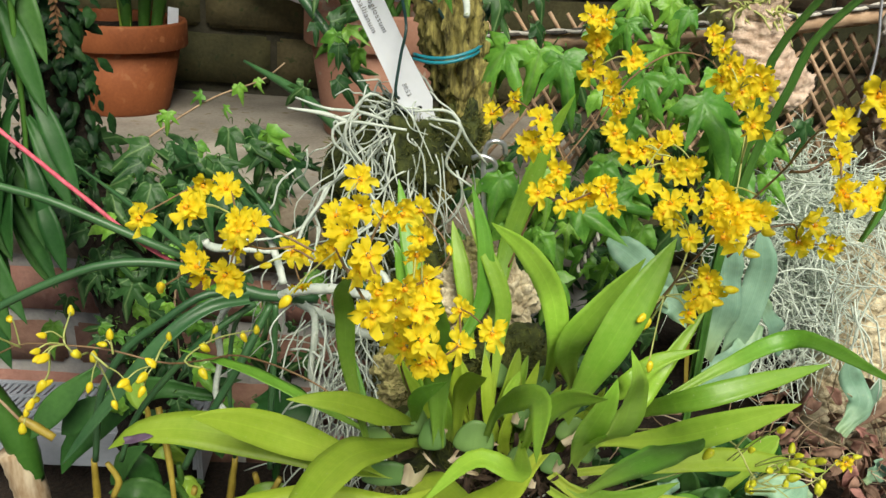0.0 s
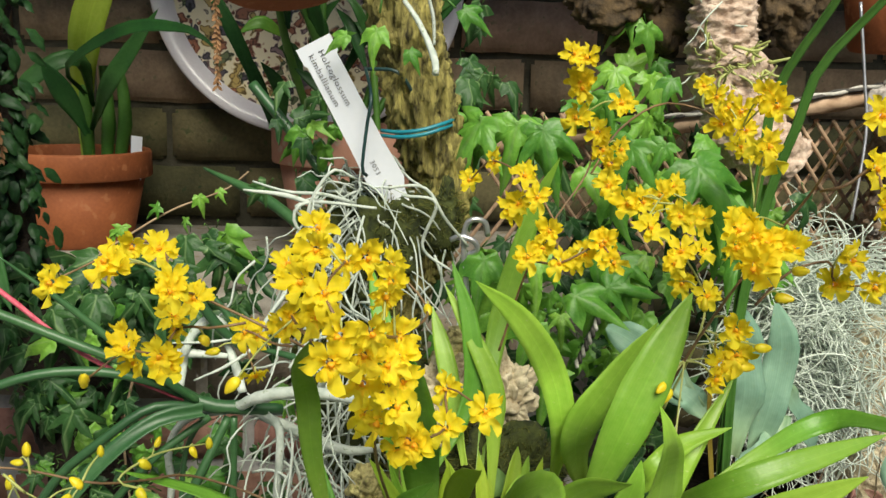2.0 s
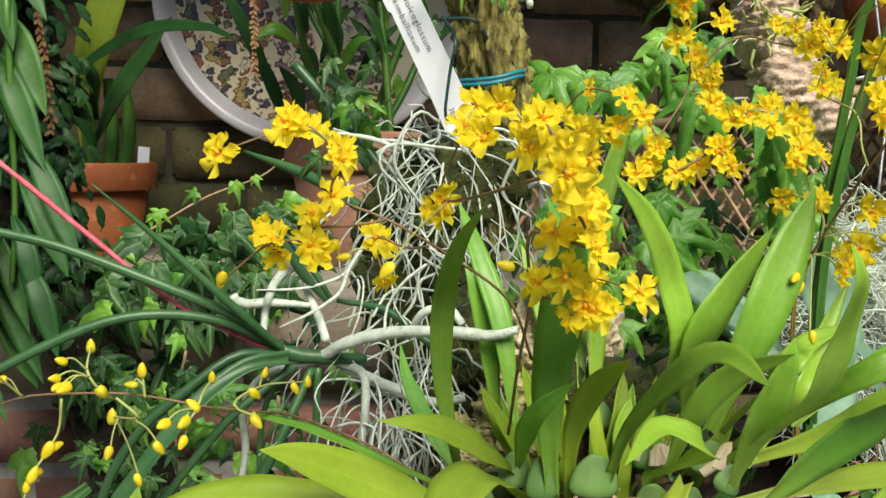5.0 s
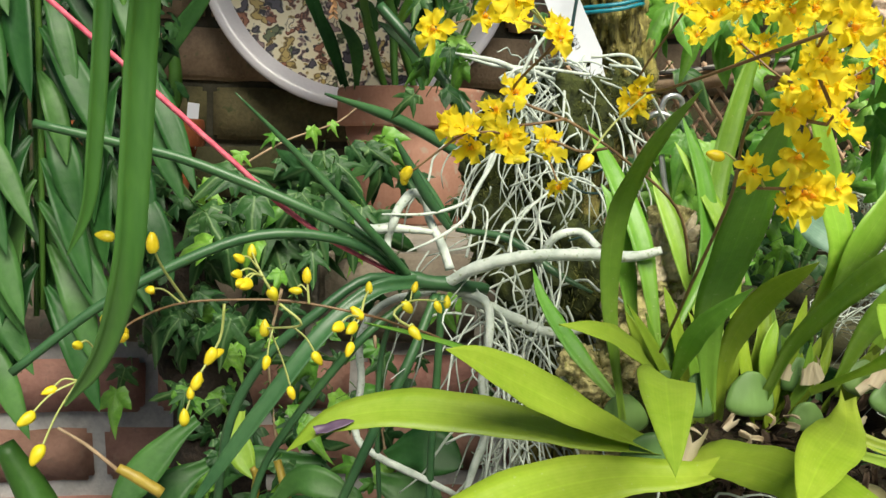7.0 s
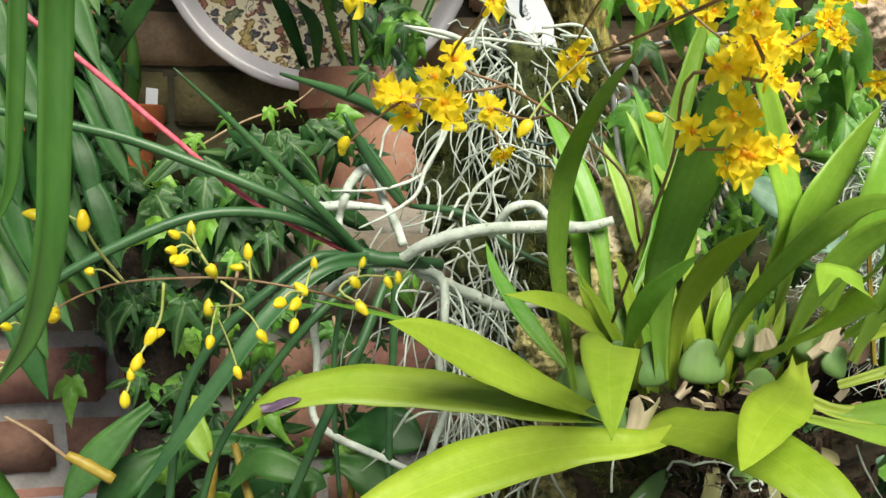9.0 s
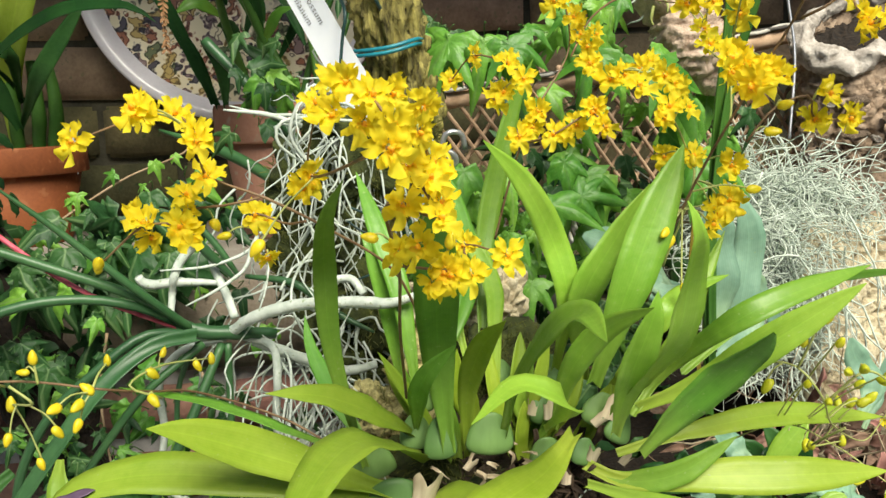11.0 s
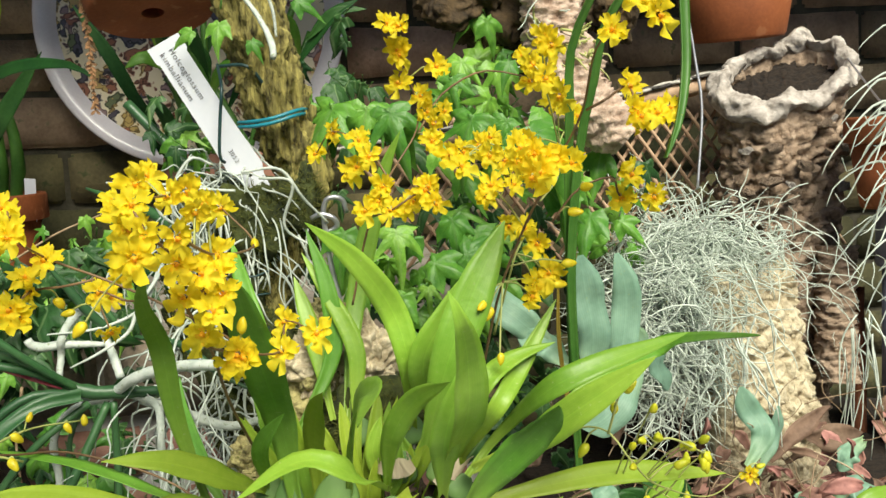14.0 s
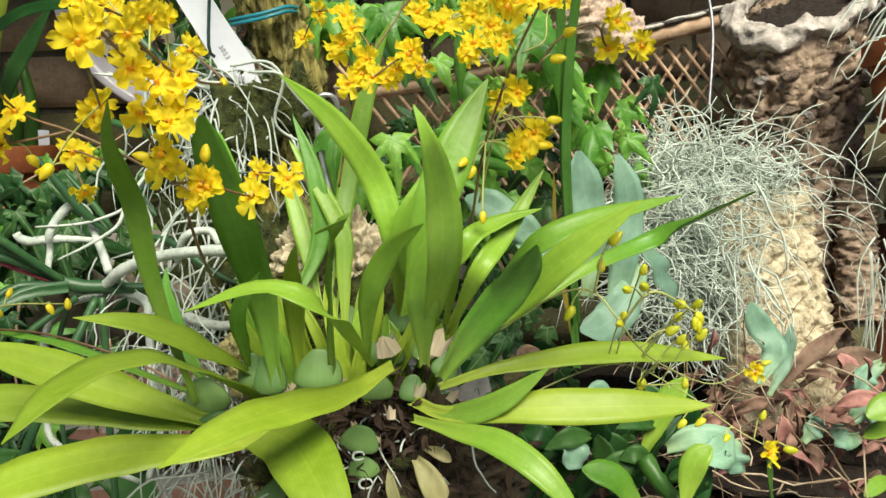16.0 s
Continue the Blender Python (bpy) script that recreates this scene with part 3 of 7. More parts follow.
lettering("3053", 0.0052, TAGM @ Matrix.Translation((0.004, tag_len * 0.7, 0.0004)) @ Matrix.Rotation(radians(90), 4, "Z"), plant_tag)
tube("hanging_wire", [(-0.028, 0.680, 1.137), (-0.022, 0.648, 1.117), (-0.025, 0.650, 1.096), (-0.028, 0.652, 1.067), (-0.025, 0.656, 1.061)], (0.0013,), WIREDARK, plant_tag, 20, 6)
tube("hanging_wire", [(-0.029, 0.685, 1.136), (-0.006, 0.675, 1.135), (0.005, 0.678, 1.123), (0.008, 0.685, 1.111)], (0.0014,), WIREDARK, plant_tag, 14, 6)

# galvanised hook on the trunk
hook = thing("wire_hook", "bent galvanised steel hanging hook on the trunk", "hook", at=(0.051, 0.668, 1.021))
tube("hook_bend", [(0.065, 0.672, 1.016), (0.062, 0.668, 1.027), (0.053, 0.666, 1.029), (0.048, 0.667, 1.024), (0.047, 0.668, 1.008), (0.051, 0.666, 0.970), (0.060, 0.660, 0.925)], (0.0022,), STEEL, hook, 36, 8)
tube("hook_eye", [(0.037, 0.668, 1.013), (0.044, 0.666, 1.016), (0.054, 0.665, 1.013), (0.057, 0.667, 1.006), (0.050, 0.670, 1.001)], (0.0022,), STEEL, hook, 20, 8)

# pale aerial roots hanging down the trunk
for name, pts, rr in (("aerial_root", ((-0.000, 0.640, 1.181), (0.009, 0.630, 1.168), (0.017, 0.620, 1.152), (0.021, 0.605, 1.139), (0.021, 0.600, 1.133)), (0.0016, 0.002, 0.0022, 0.0026, 0.0022)), ("aerial_root", ((0.016, 0.650, 1.186), (0.020, 0.650, 1.171), (0.021, 0.650, 1.153)), (0.0012, 0.0014, 0.001))):
    ob = tube(name, pts, rr, ROOT, None, 18, 7, 0.1)
    tagged(ob, "pale velvety aerial root hanging down the trunk", "root")

# ---- root tangle on the trunk ----
tangle = thing("root_tangle", "tangle of silvery grey aerial roots round the mossy trunk", "roots", at=(0.0, 0.66, 0.9))


def root_mass(name, centre, spread, count, length, radius, parent, seed, droop=0.6, mat=None, sides=5, n=14, bias=(0, 0, 0), curl=1.0):
    g = random.Random(seed)
    verts, faces = [], []
    for k in range(count):
        p = np.array([c + g.gauss(0, 1) * s for c, s in zip(centre, spread)])
        d = unit(np.array([g.gauss(0, 1), g.gauss(0, 0.6) - 0.35, g.gauss(0, 0.7)]) + np.array(bias))
        pts, L = [p], length * g.uniform(0.5, 1.5)
        steps = 5
        for i in range(steps):
            d = unit(d + np.array([g.gauss(0, 0.55) * curl, g.gauss(0, 0.4) * curl, g.gauss(0, 0.45) * curl - droop * 0.5]))
            p = p + d * L / steps
            pts.append(p)
        r = radius * g.uniform(0.6, 1.3)
        v, f = tube_data(origin_to(parent, pts), (r, r * 0.95, r * 0.5), n, sides, 0.0, 0, len(verts))
        verts += v
        faces += f
    ob = part(name, (verts, faces), mat or ROOT, parent)
    ob["kind"] = "stuff"
    return ob


root_mass("fine_root_mass", (-0.030, 0.690, 1.048), (0.013, 0.006, 0.006), 40, 0.055, 0.00095, tangle, 3, 0.75, curl=1.2, bias=(0, 0, 0.9))
root_mass("fine_root_mass", (-0.014, 0.678, 1.033), (0.014, 0.006, 0.02), 26, 0.085, 0.0008, tangle, 4, 1.1, bias=(-0.2, 0, -1.2), curl=0.65)
root_mass("fine_root_mass", (-0.053, 0.668, 1.003), (0.02, 0.01, 0.028), 30, 0.08, 0.0009, tangle, 5, 1.0, bias=(0, 0, -0.6), curl=1.2)
root_mass("fine_root_mass", (-0.053, 0.660, 0.906), (0.025, 0.013, 0.03), 44, 0.1, 0.00095, tangle, 6, 1.0, curl=0.75)
root_mass("fine_root_mass", (-0.020, 0.674, 1.005), (0.022, 0.006, 0.02), 34, 0.085, 0.0009, tangle, 33, 1.0, bias=(0, 0, -0.8), curl=0.7)
lumpy("moss_core", (-0.006, 0.700, 1.017), (0.022, 0.014, 0.03), MOSS, tangle, 0.5, 60, 4, "black-green moss and wire behind the roots", seed=12)
for k, (c, sz) in enumerate((((-0.031, 0.712, 1.012), (0.034, 0.016, 0.038)), ((-0.049, 0.715, 0.963), (0.042, 0.018, 0.045)), ((-0.024, 0.712, 0.950), (0.036, 0.018, 0.05)), ((-0.049, 0.712, 0.923), (0.04, 0.02, 0.045)), ((-0.016, 0.705, 0.901), (0.04, 0.02, 0.05)), ((-0.022, 0.710, 0.854), (0.04, 0.02, 0.05)), ((-0.055, 0.715, 0.990), (0.032, 0.016, 0.04)))):
    lumpy("moss_core", c, sz, MOSS, tangle, 0.5, 60, 4, "", seed=50 + k)
    moss_fur("moss_shoot", c, sz, 500, tangle, MOSSTIP, 60 + k)
lumpy("moss_core", (-0.036, 0.700, 0.873), (0.03, 0.016, 0.06), MOSS, tangle, 0.5, 60, 4, "", seed=13)
root_mass("fine_root_mass", (-0.053, 0.660, 0.821), (0.022, 0.016, 0.03), 50, 0.1, 0.00095, tangle, 8, 1.0, curl=0.75)
root_mass("fine_root_mass", (-0.039, 0.660, 0.742), (0.03, 0.016, 0.025), 56, 0.09, 0.0009, tangle, 9, 0.8, curl=0.8)
root_mass("fine_root_mass", (-0.067, 0.650, 0.862), (0.022, 0.016, 0.02), 24, 0.08, 0.0009, tangle, 10, 0.7)
tube("long_root", ((-0.108, 0.665, 1.054), (-0.083, 0.665, 1.047), (-0.056, 0.668, 1.045), (-0.033, 0.672, 1.038)), (0.0008, 0.0015, 0.0016), ROOT, tangle, 16, 6)
tube("long_root", ((-0.110, 0.640, 1.051), (-0.081, 0.645, 1.047), (-0.057, 0.650, 1.038)), (0.0008, 0.002, 0.002), ROOT, tangle, 12, 6)
for pts in (((-0.017, 0.640, 1.040), (-0.066, 0.640, 1.043), (-0.074, 0.640, 1.027), (-0.052, 0.650, 1.007)), ((-0.000, 0.650, 1.048), (0.025, 0.650, 1.043), (0.016, 0.660, 1.009), (0.038, 0.660, 0.991)), ((-0.032, 0.650, 1.059), (-0.049, 0.640, 1.065), (-0.065, 0.640, 1.032), (-0.043, 0.650, 0.998)), ((-0.013, 0.650, 1.053), (0.016, 0.650, 1.054), (0.032, 0.655, 1.031), (0.050, 0.665, 1.009))):
    tube("long_root", pts, (0.0011, 0.0014, 0.001), ROOT, tangle, 18, 6)
ties = (((-0.026, 0.655, 0.977), (-0.011, 0.650, 0.972), (0.001, 0.655, 0.975)), ((-0.028, 0.655, 0.967), (-0.015, 0.650, 0.958), (0.001, 0.655, 0.957)), ((-0.023, 0.655, 0.922), (-0.014, 0.650, 0.926), (-0.001, 0.655, 0.930)))
for pts in ties:
    tube("binding_wire", pts, (0.0009,), WIREDARK, tangle, 10, 5)

# ---- hard-leaved orchid with thick white roots ----
vanda = thing("terete_orchid", "orchid with dark rush-like leaves and thick white roots", "orchid", at=(-0.111, 0.619, 0.902))
tube("thick_root", ((-0.141, 0.630, 0.892), (-0.118, 0.630, 0.894), (-0.097, 0.615, 0.908), (-0.065, 0.600, 0.918), (-0.029, 0.580, 0.922), (-0.005, 0.565, 0.923), (0.010, 0.560, 0.928)), (0.003, 0.0038, 0.0045, 0.0042, 0.004, 0.004, 0.0026), ROOT, vanda, 36, 10, 0.08, "thick velvety white root")
tube("thick_root", ((-0.176, 0.635, 0.938), (-0.174, 0.636, 0.934), (-0.167, 0.637, 0.931), (-0.154, 0.638, 0.932), (-0.141, 0.639, 0.931), (-0.124, 0.642, 0.929)), (0.003, 0.0036, 0.0036, 0.0032, 0.0026, 0.002), ROOT, vanda, 24, 9, 0.1)
tube("thick_root", ((-0.157, 0.635, 0.903), (-0.156, 0.635, 0.911), (-0.155, 0.640, 0.924), (-0.152, 0.634, 0.936), (-0.147, 0.640, 0.947), (-0.137, 0.645, 0.956), (-0.129, 0.650, 0.950), (-0.125, 0.648, 0.936), (-0.118, 0.640, 0.921), (-0.112, 0.634, 0.904)), (0.0022, 0.0026, 0.0028, 0.0032, 0.0034, 0.0032, 0.003, 0.003, 0.0034, 0.0032), ROOT, vanda, 40, 9, 0.1)
tube("thin_root", ((-0.160, 0.630, 0.942), (-0.131, 0.635, 0.942), (-0.111, 0.640, 0.946), (-0.098, 0.645, 0.952), (-0.090, 0.650, 0.962), (-0.081, 0.655, 0.984)), (0.0006, 0.0011, 0.0013, 0.0014, 0.0013), ROOT, vanda, 26, 7, 0.1)
tube("thin_root", ((-0.143, 0.620, 0.918), (-0.122, 0.625, 0.927), (-0.103, 0.635, 0.939), (-0.096, 0.640, 0.956), (-0.083, 0.650, 0.975), (-0.078, 0.655, 0.986)), (0.0006, 0.0013, 0.0015, 0.0015, 0.0013), ROOT, vanda, 26, 7, 0.1)
tube("thick_root", ((-0.109, 0.640, 0.889), (-0.087, 0.630, 0.882), (-0.085, 0.625, 0.856), (-0.088, 0.630, 0.823), (-0.082, 0.630, 0.792), (-0.091, 0.630, 0.765), (-0.098, 0.630, 0.742)), (0.003, 0.0032, 0.003, 0.003, 0.003, 0.0026), ROOT, vanda, 30, 8, 0.1)
tube("thick_root", ((-0.121, 0.640, 0.888), (-0.156, 0.650, 0.877), (-0.173, 0.655, 0.852), (-0.172, 0.655, 0.819), (-0.176, 0.650, 0.783), (-0.162, 0.640, 0.769), (-0.127, 0.630, 0.754), (-0.105, 0.630, 0.742)), (0.0024, 0.0028, 0.003, 0.0028, 0.0028, 0.0028, 0.002), ROOT, vanda, 34, 8, 0.1)
tube("thick_root", ((-0.056, 0.610, 0.912), (-0.047, 0.600, 0.931), (-0.030, 0.600, 0.934), (-0.021, 0.590, 0.925)), (0.0026, 0.003, 0.0028), ROOT, vanda, 18, 8, 0.08)
tube("thick_root", ((-0.101, 0.640, 0.885), (-0.065, 0.640, 0.868), (-0.036, 0.640, 0.857), (-0.012, 0.640, 0.860)), (0.004, 0.0042, 0.003), ROOT, vanda, 18, 8, 0.1)
tube("stem", ((-0.156, 0.626, 0.908), (-0.137, 0.626, 0.898), (-0.110, 0.630, 0.894), (-0.085, 0.640, 0.889)), (0.0045, 0.0055, 0.005, 0.004), TERETE, vanda, 14, 8, 0.15)
for pts, rr in (
    (((-0.141, 0.625, 0.900), (-0.170, 0.610, 0.927), (-0.215, 0.600, 0.950), (-0.277, 0.600, 0.975), (-0.316, 0.600, 0.985), (-0.371, 0.600, 0.997)), (0.0045, 0.005, 0.005, 0.0045, 0.004)),
    (((-0.141, 0.625, 0.900), (-0.170, 0.600, 0.935), (-0.213, 0.585, 0.981), (-0.249, 0.571, 1.017)), (0.0045, 0.0042, 0.0035, 0.0006)),
    (((-0.149, 0.625, 0.904), (-0.171, 0.610, 0.921), (-0.205, 0.600, 0.931), (-0.245, 0.590, 0.930), (-0.289, 0.580, 0.913), (-0.331, 0.570, 0.889), (-0.375, 0.560, 0.854)), (0.0045, 0.005, 0.005, 0.0045, 0.004)),
    (((-0.141, 0.625, 0.897), (-0.171, 0.610, 0.901), (-0.203, 0.600, 0.880), (-0.235, 0.600, 0.851), (-0.258, 0.600, 0.808), (-0.268, 0.600, 0.741)), (0.0048, 0.005, 0.0048, 0.004)),
    (((-0.134, 0.625, 0.889), (-0.172, 0.610, 0.862), (-0.209, 0.610, 0.818), (-0.236, 0.610, 0.777), (-0.250, 0.610, 0.735)), (0.004, 0.0045, 0.004, 0.0035)),
    (((-0.122, 0.630, 0.887), (-0.143, 0.610, 0.842), (-0.167, 0.600, 0.796), (-0.192, 0.600, 0.739)), (0.0045, 0.0055, 0.005, 0.0045)),
    (((-0.118, 0.630, 0.887), (-0.120, 0.630, 0.832), (-0.123, 0.630, 0.775), (-0.124, 0.630, 0.721)), (0.004, 0.0042, 0.004)),
    (((-0.137, 0.630, 0.891), (-0.156, 0.640, 0.855), (-0.161, 0.640, 0.798), (-0.158, 0.640, 0.723)), (0.003, 0.003, 0.0025)),
    (((-0.112, 0.645, 0.931), (-0.129, 0.635, 0.954), (-0.141, 0.630, 0.974), (-0.152, 0.625, 0.993)), (0.0028, 0.0055, 0.0052, 0.002)),
    (((-0.110, 0.650, 0.933), (-0.122, 0.650, 0.953), (-0.135, 0.650, 0.971), (-0.143, 0.650, 0.982)), (0.0026, 0.004, 0.0036, 0.001)),
    (((-0.105, 0.660, 0.929), (-0.069, 0.645, 0.924), (-0.039, 0.630, 0.903), (-0.014, 0.620, 0.890)), (0.0025, 0.0045, 0.0045, 0.0015)),
    (((-0.052, 0.800, 0.960), (-0.088, 0.830, 0.986), (-0.137, 0.870, 1.013), (-0.203, 0.910, 1.036)), (0.006, 0.0085, 0.0085, 0.002)),
    (((-0.053, 0.860, 1.003), (-0.099, 0.880, 1.062), (-0.151, 0.900, 1.121)), (0.006, 0.008, 0.008)),
):
    verts, faces = tube_data(origin_to(vanda, pts), [q * 0.68 for q in rr], 24, 9)
    part("leaf", (verts, faces), TERETE, vanda)

blade("leaf", ((-0.138, 0.620, 0.894), (-0.165, 0.603, 0.893), (-0.196, 0.588, 0.872), (-0.233, 0.577, 0.826), (-0.282, 0.570, 0.759)), 0.0125, TERETE, vanda, (-0.5, -1, 0.5), 0.45, 22, "even", "flat channelled dark green leaf", thick=0.0018)

cord = tube("pink_cord", ((-0.365, 0.600, 1.074), (-0.312, 0.600, 1.028), (-0.258, 0.605, 0.979), (-0.209, 0.610, 0.936), (-0.156, 0.622, 0.905), (-0.141, 0.626, 0.899)), (0.0018, 0.0018, 0.0016), PINK, None, 40, 7, 0.15)
tagged(cord, "thin crimson pink cord tied to the orchid stem", "cord")

# ---- orchid mount ----
mount = thing("orchid_mount", "mossy rotten log with bark and fibrous roots carrying the orchid", "mount", at=(0.08, 0.58, 0.76))
lumpy("log", (0.085, 0.585, 0.70), (0.075, 0.055, 0.115), DARKBARK, mount, 0.35, 18, 5, "dark fibrous decayed wood", seed=2, ridge=0.3)
lumpy("log", (0.06, 0.60, 0.60), (0.07, 0.055, 0.2), DARKBARK, mount, 0.35, 18, 4, seed=4, ridge=0.3)
lumpy("cork_piece", (0.040, 0.630, 0.900), (0.026, 0.02, 0.036), CORK, mount, 0.35, 85, 6, "pale crumbling cork piece", (8, 10, 20), 5, 0.5)
lumpy("cork_piece", (0.073, 0.635, 0.899), (0.022, 0.018, 0.032), CORK, mount, 0.35, 85, 6, "pale crumbling cork piece", (0, -8, 0), 8, 0.5)
bark_column("cork_log", ((0.050, 0.640, 0.950), (0.040, 0.638, 0.915), (0.032, 0.632, 0.880), (0.024, 0.627, 0.848), (0.014, 0.622, 0.810), (0.012, 0.62, 0.760), (0.03, 0.62, 0.600)), (0.014, 0.026, 0.029, 0.031, 0.036, 0.04, 0.045), MOSSYCORK, mount, 240, 80, 0.3, 95, 5, "furrowed tan cork dusted with yellow-green moss", 0.9)
lumpy("cork_knob", (-0.021, 0.622, 0.838), (0.012, 0.011, 0.013), MOSSYCORK, mount, 0.4, 110, 5, "crumbly moss-covered cork knob", (0, 15, 0), 11, 0.5)
lumpy("cork_knob", (-0.012, 0.612, 0.822), (0.014, 0.011, 0.013), MOSSYCORK, mount, 0.4, 110, 5, "", (0, -10, 0), 14, 0.5)
lumpy("moss_pad", (0.073, 0.600, 0.864), (0.045, 0.022, 0.03), MOSS, mount, 0.5, 60, 4, "green and brown moss", seed=3)
lumpy("moss_pad", (0.030, 0.580, 0.812), (0.034, 0.022, 0.02), MOSS, mount, 0.5, 60, 4, seed=6)
lumpy("moss_pad", (0.06, 0.545, 0.775), (0.06, 0.04, 0.03), MOSS, mount, 0.5, 60, 4, seed=7)
for k, (c, s, n) in enumerate((((0.073, 0.600, 0.864), (0.045, 0.024, 0.03), 900), ((0.030, 0.580, 0.812), (0.034, 0.022, 0.02), 600), ((0.06, 0.545, 0.775), (0.06, 0.042, 0.032), 1100), ((0.010, 0.618, 0.825), (0.036, 0.026, 0.03), 260), ((0.085, 0.585, 0.70), (0.078, 0.06, 0.115), 900))):
    moss_fur("moss_shoot", c, s, n, mount, MOSSTIP, 20 + k)
lumpy("log", (0.105, 0.535, 0.765), (0.065, 0.025, 0.03), DARKBARK, mount, 0.5, 60, 5, seed=9, ridge=0.5)
root_mass("fibre", (0.070, 0.515, 0.797), (0.03, 0.01, 0.012), 260, 0.022, 0.0005, mount, 21, 0.6, SHRED, 4, 7)
root_mass("fibre", (0.068, 0.520, 0.769), (0.03, 0.01, 0.016), 160, 0.03, 0.0005, mount, 22, 0.8, SHRED, 4, 7)
root_mass("fibre", (0.074, 0.505, 0.797), (0.03, 0.008, 0.012), 16, 0.035, 0.0007, mount, 23, 0.4, ROOT, 5, 8)


def shreds(centre, spread, count, size, mat, seed):
    """Curled torn strips of bark and dead sheath, too many to tell apart."""
    g = random.Random(seed)
    v, f = [], []
    for k in range(count):
        p = np.array([c + g.gauss(0, 1) * s for c, s in zip(centre, spread)])
        d = unit(np.array([g.gauss(0, 0.7), g.gauss(-0.3, 0.4), g.gauss(-0.4, 0.8)])) * size * g.uniform(0.5, 1.5)
        vv, ff = blade_data(origin_to(mount, (p - d * 0.5, p + np.array([g.gauss(0, 0.002), -0.003, 0.002]), p + d * 0.5)), size * g.uniform(0.2, 0.5), (g.gauss(0, 0.6), -1, g.gauss(0.3, 0.5)), g.uniform(0.4, 1.2), 6, "even", 0.0005, g.uniform(-1.5, 1.5), 0.3, len(v))
        v += vv
        f += ff
    part("bark_fibre", (v, f), mat, mount, "torn brown bark shreds")["kind"] = "stuff"


shreds((0.070, 0.512, 0.802), (0.032, 0.008, 0.01), 110, 0.011, SHRED, 5)
shreds((0.072, 0.515, 0.775), (0.032, 0.01, 0.014), 110, 0.013, SHRED, 6)
shreds((0.075, 0.498, 0.811), (0.03, 0.004, 0.012), 7, 0.008, HUSK, 9)
shreds((0.048, 0.503, 0.833), (0.03, 0.006, 0.006), 8, 0.01, HUSK, 8)
shreds((0.086, 0.520, 0.815), (0.022, 0.012, 0.012), 70, 0.012, SHRED, 7)

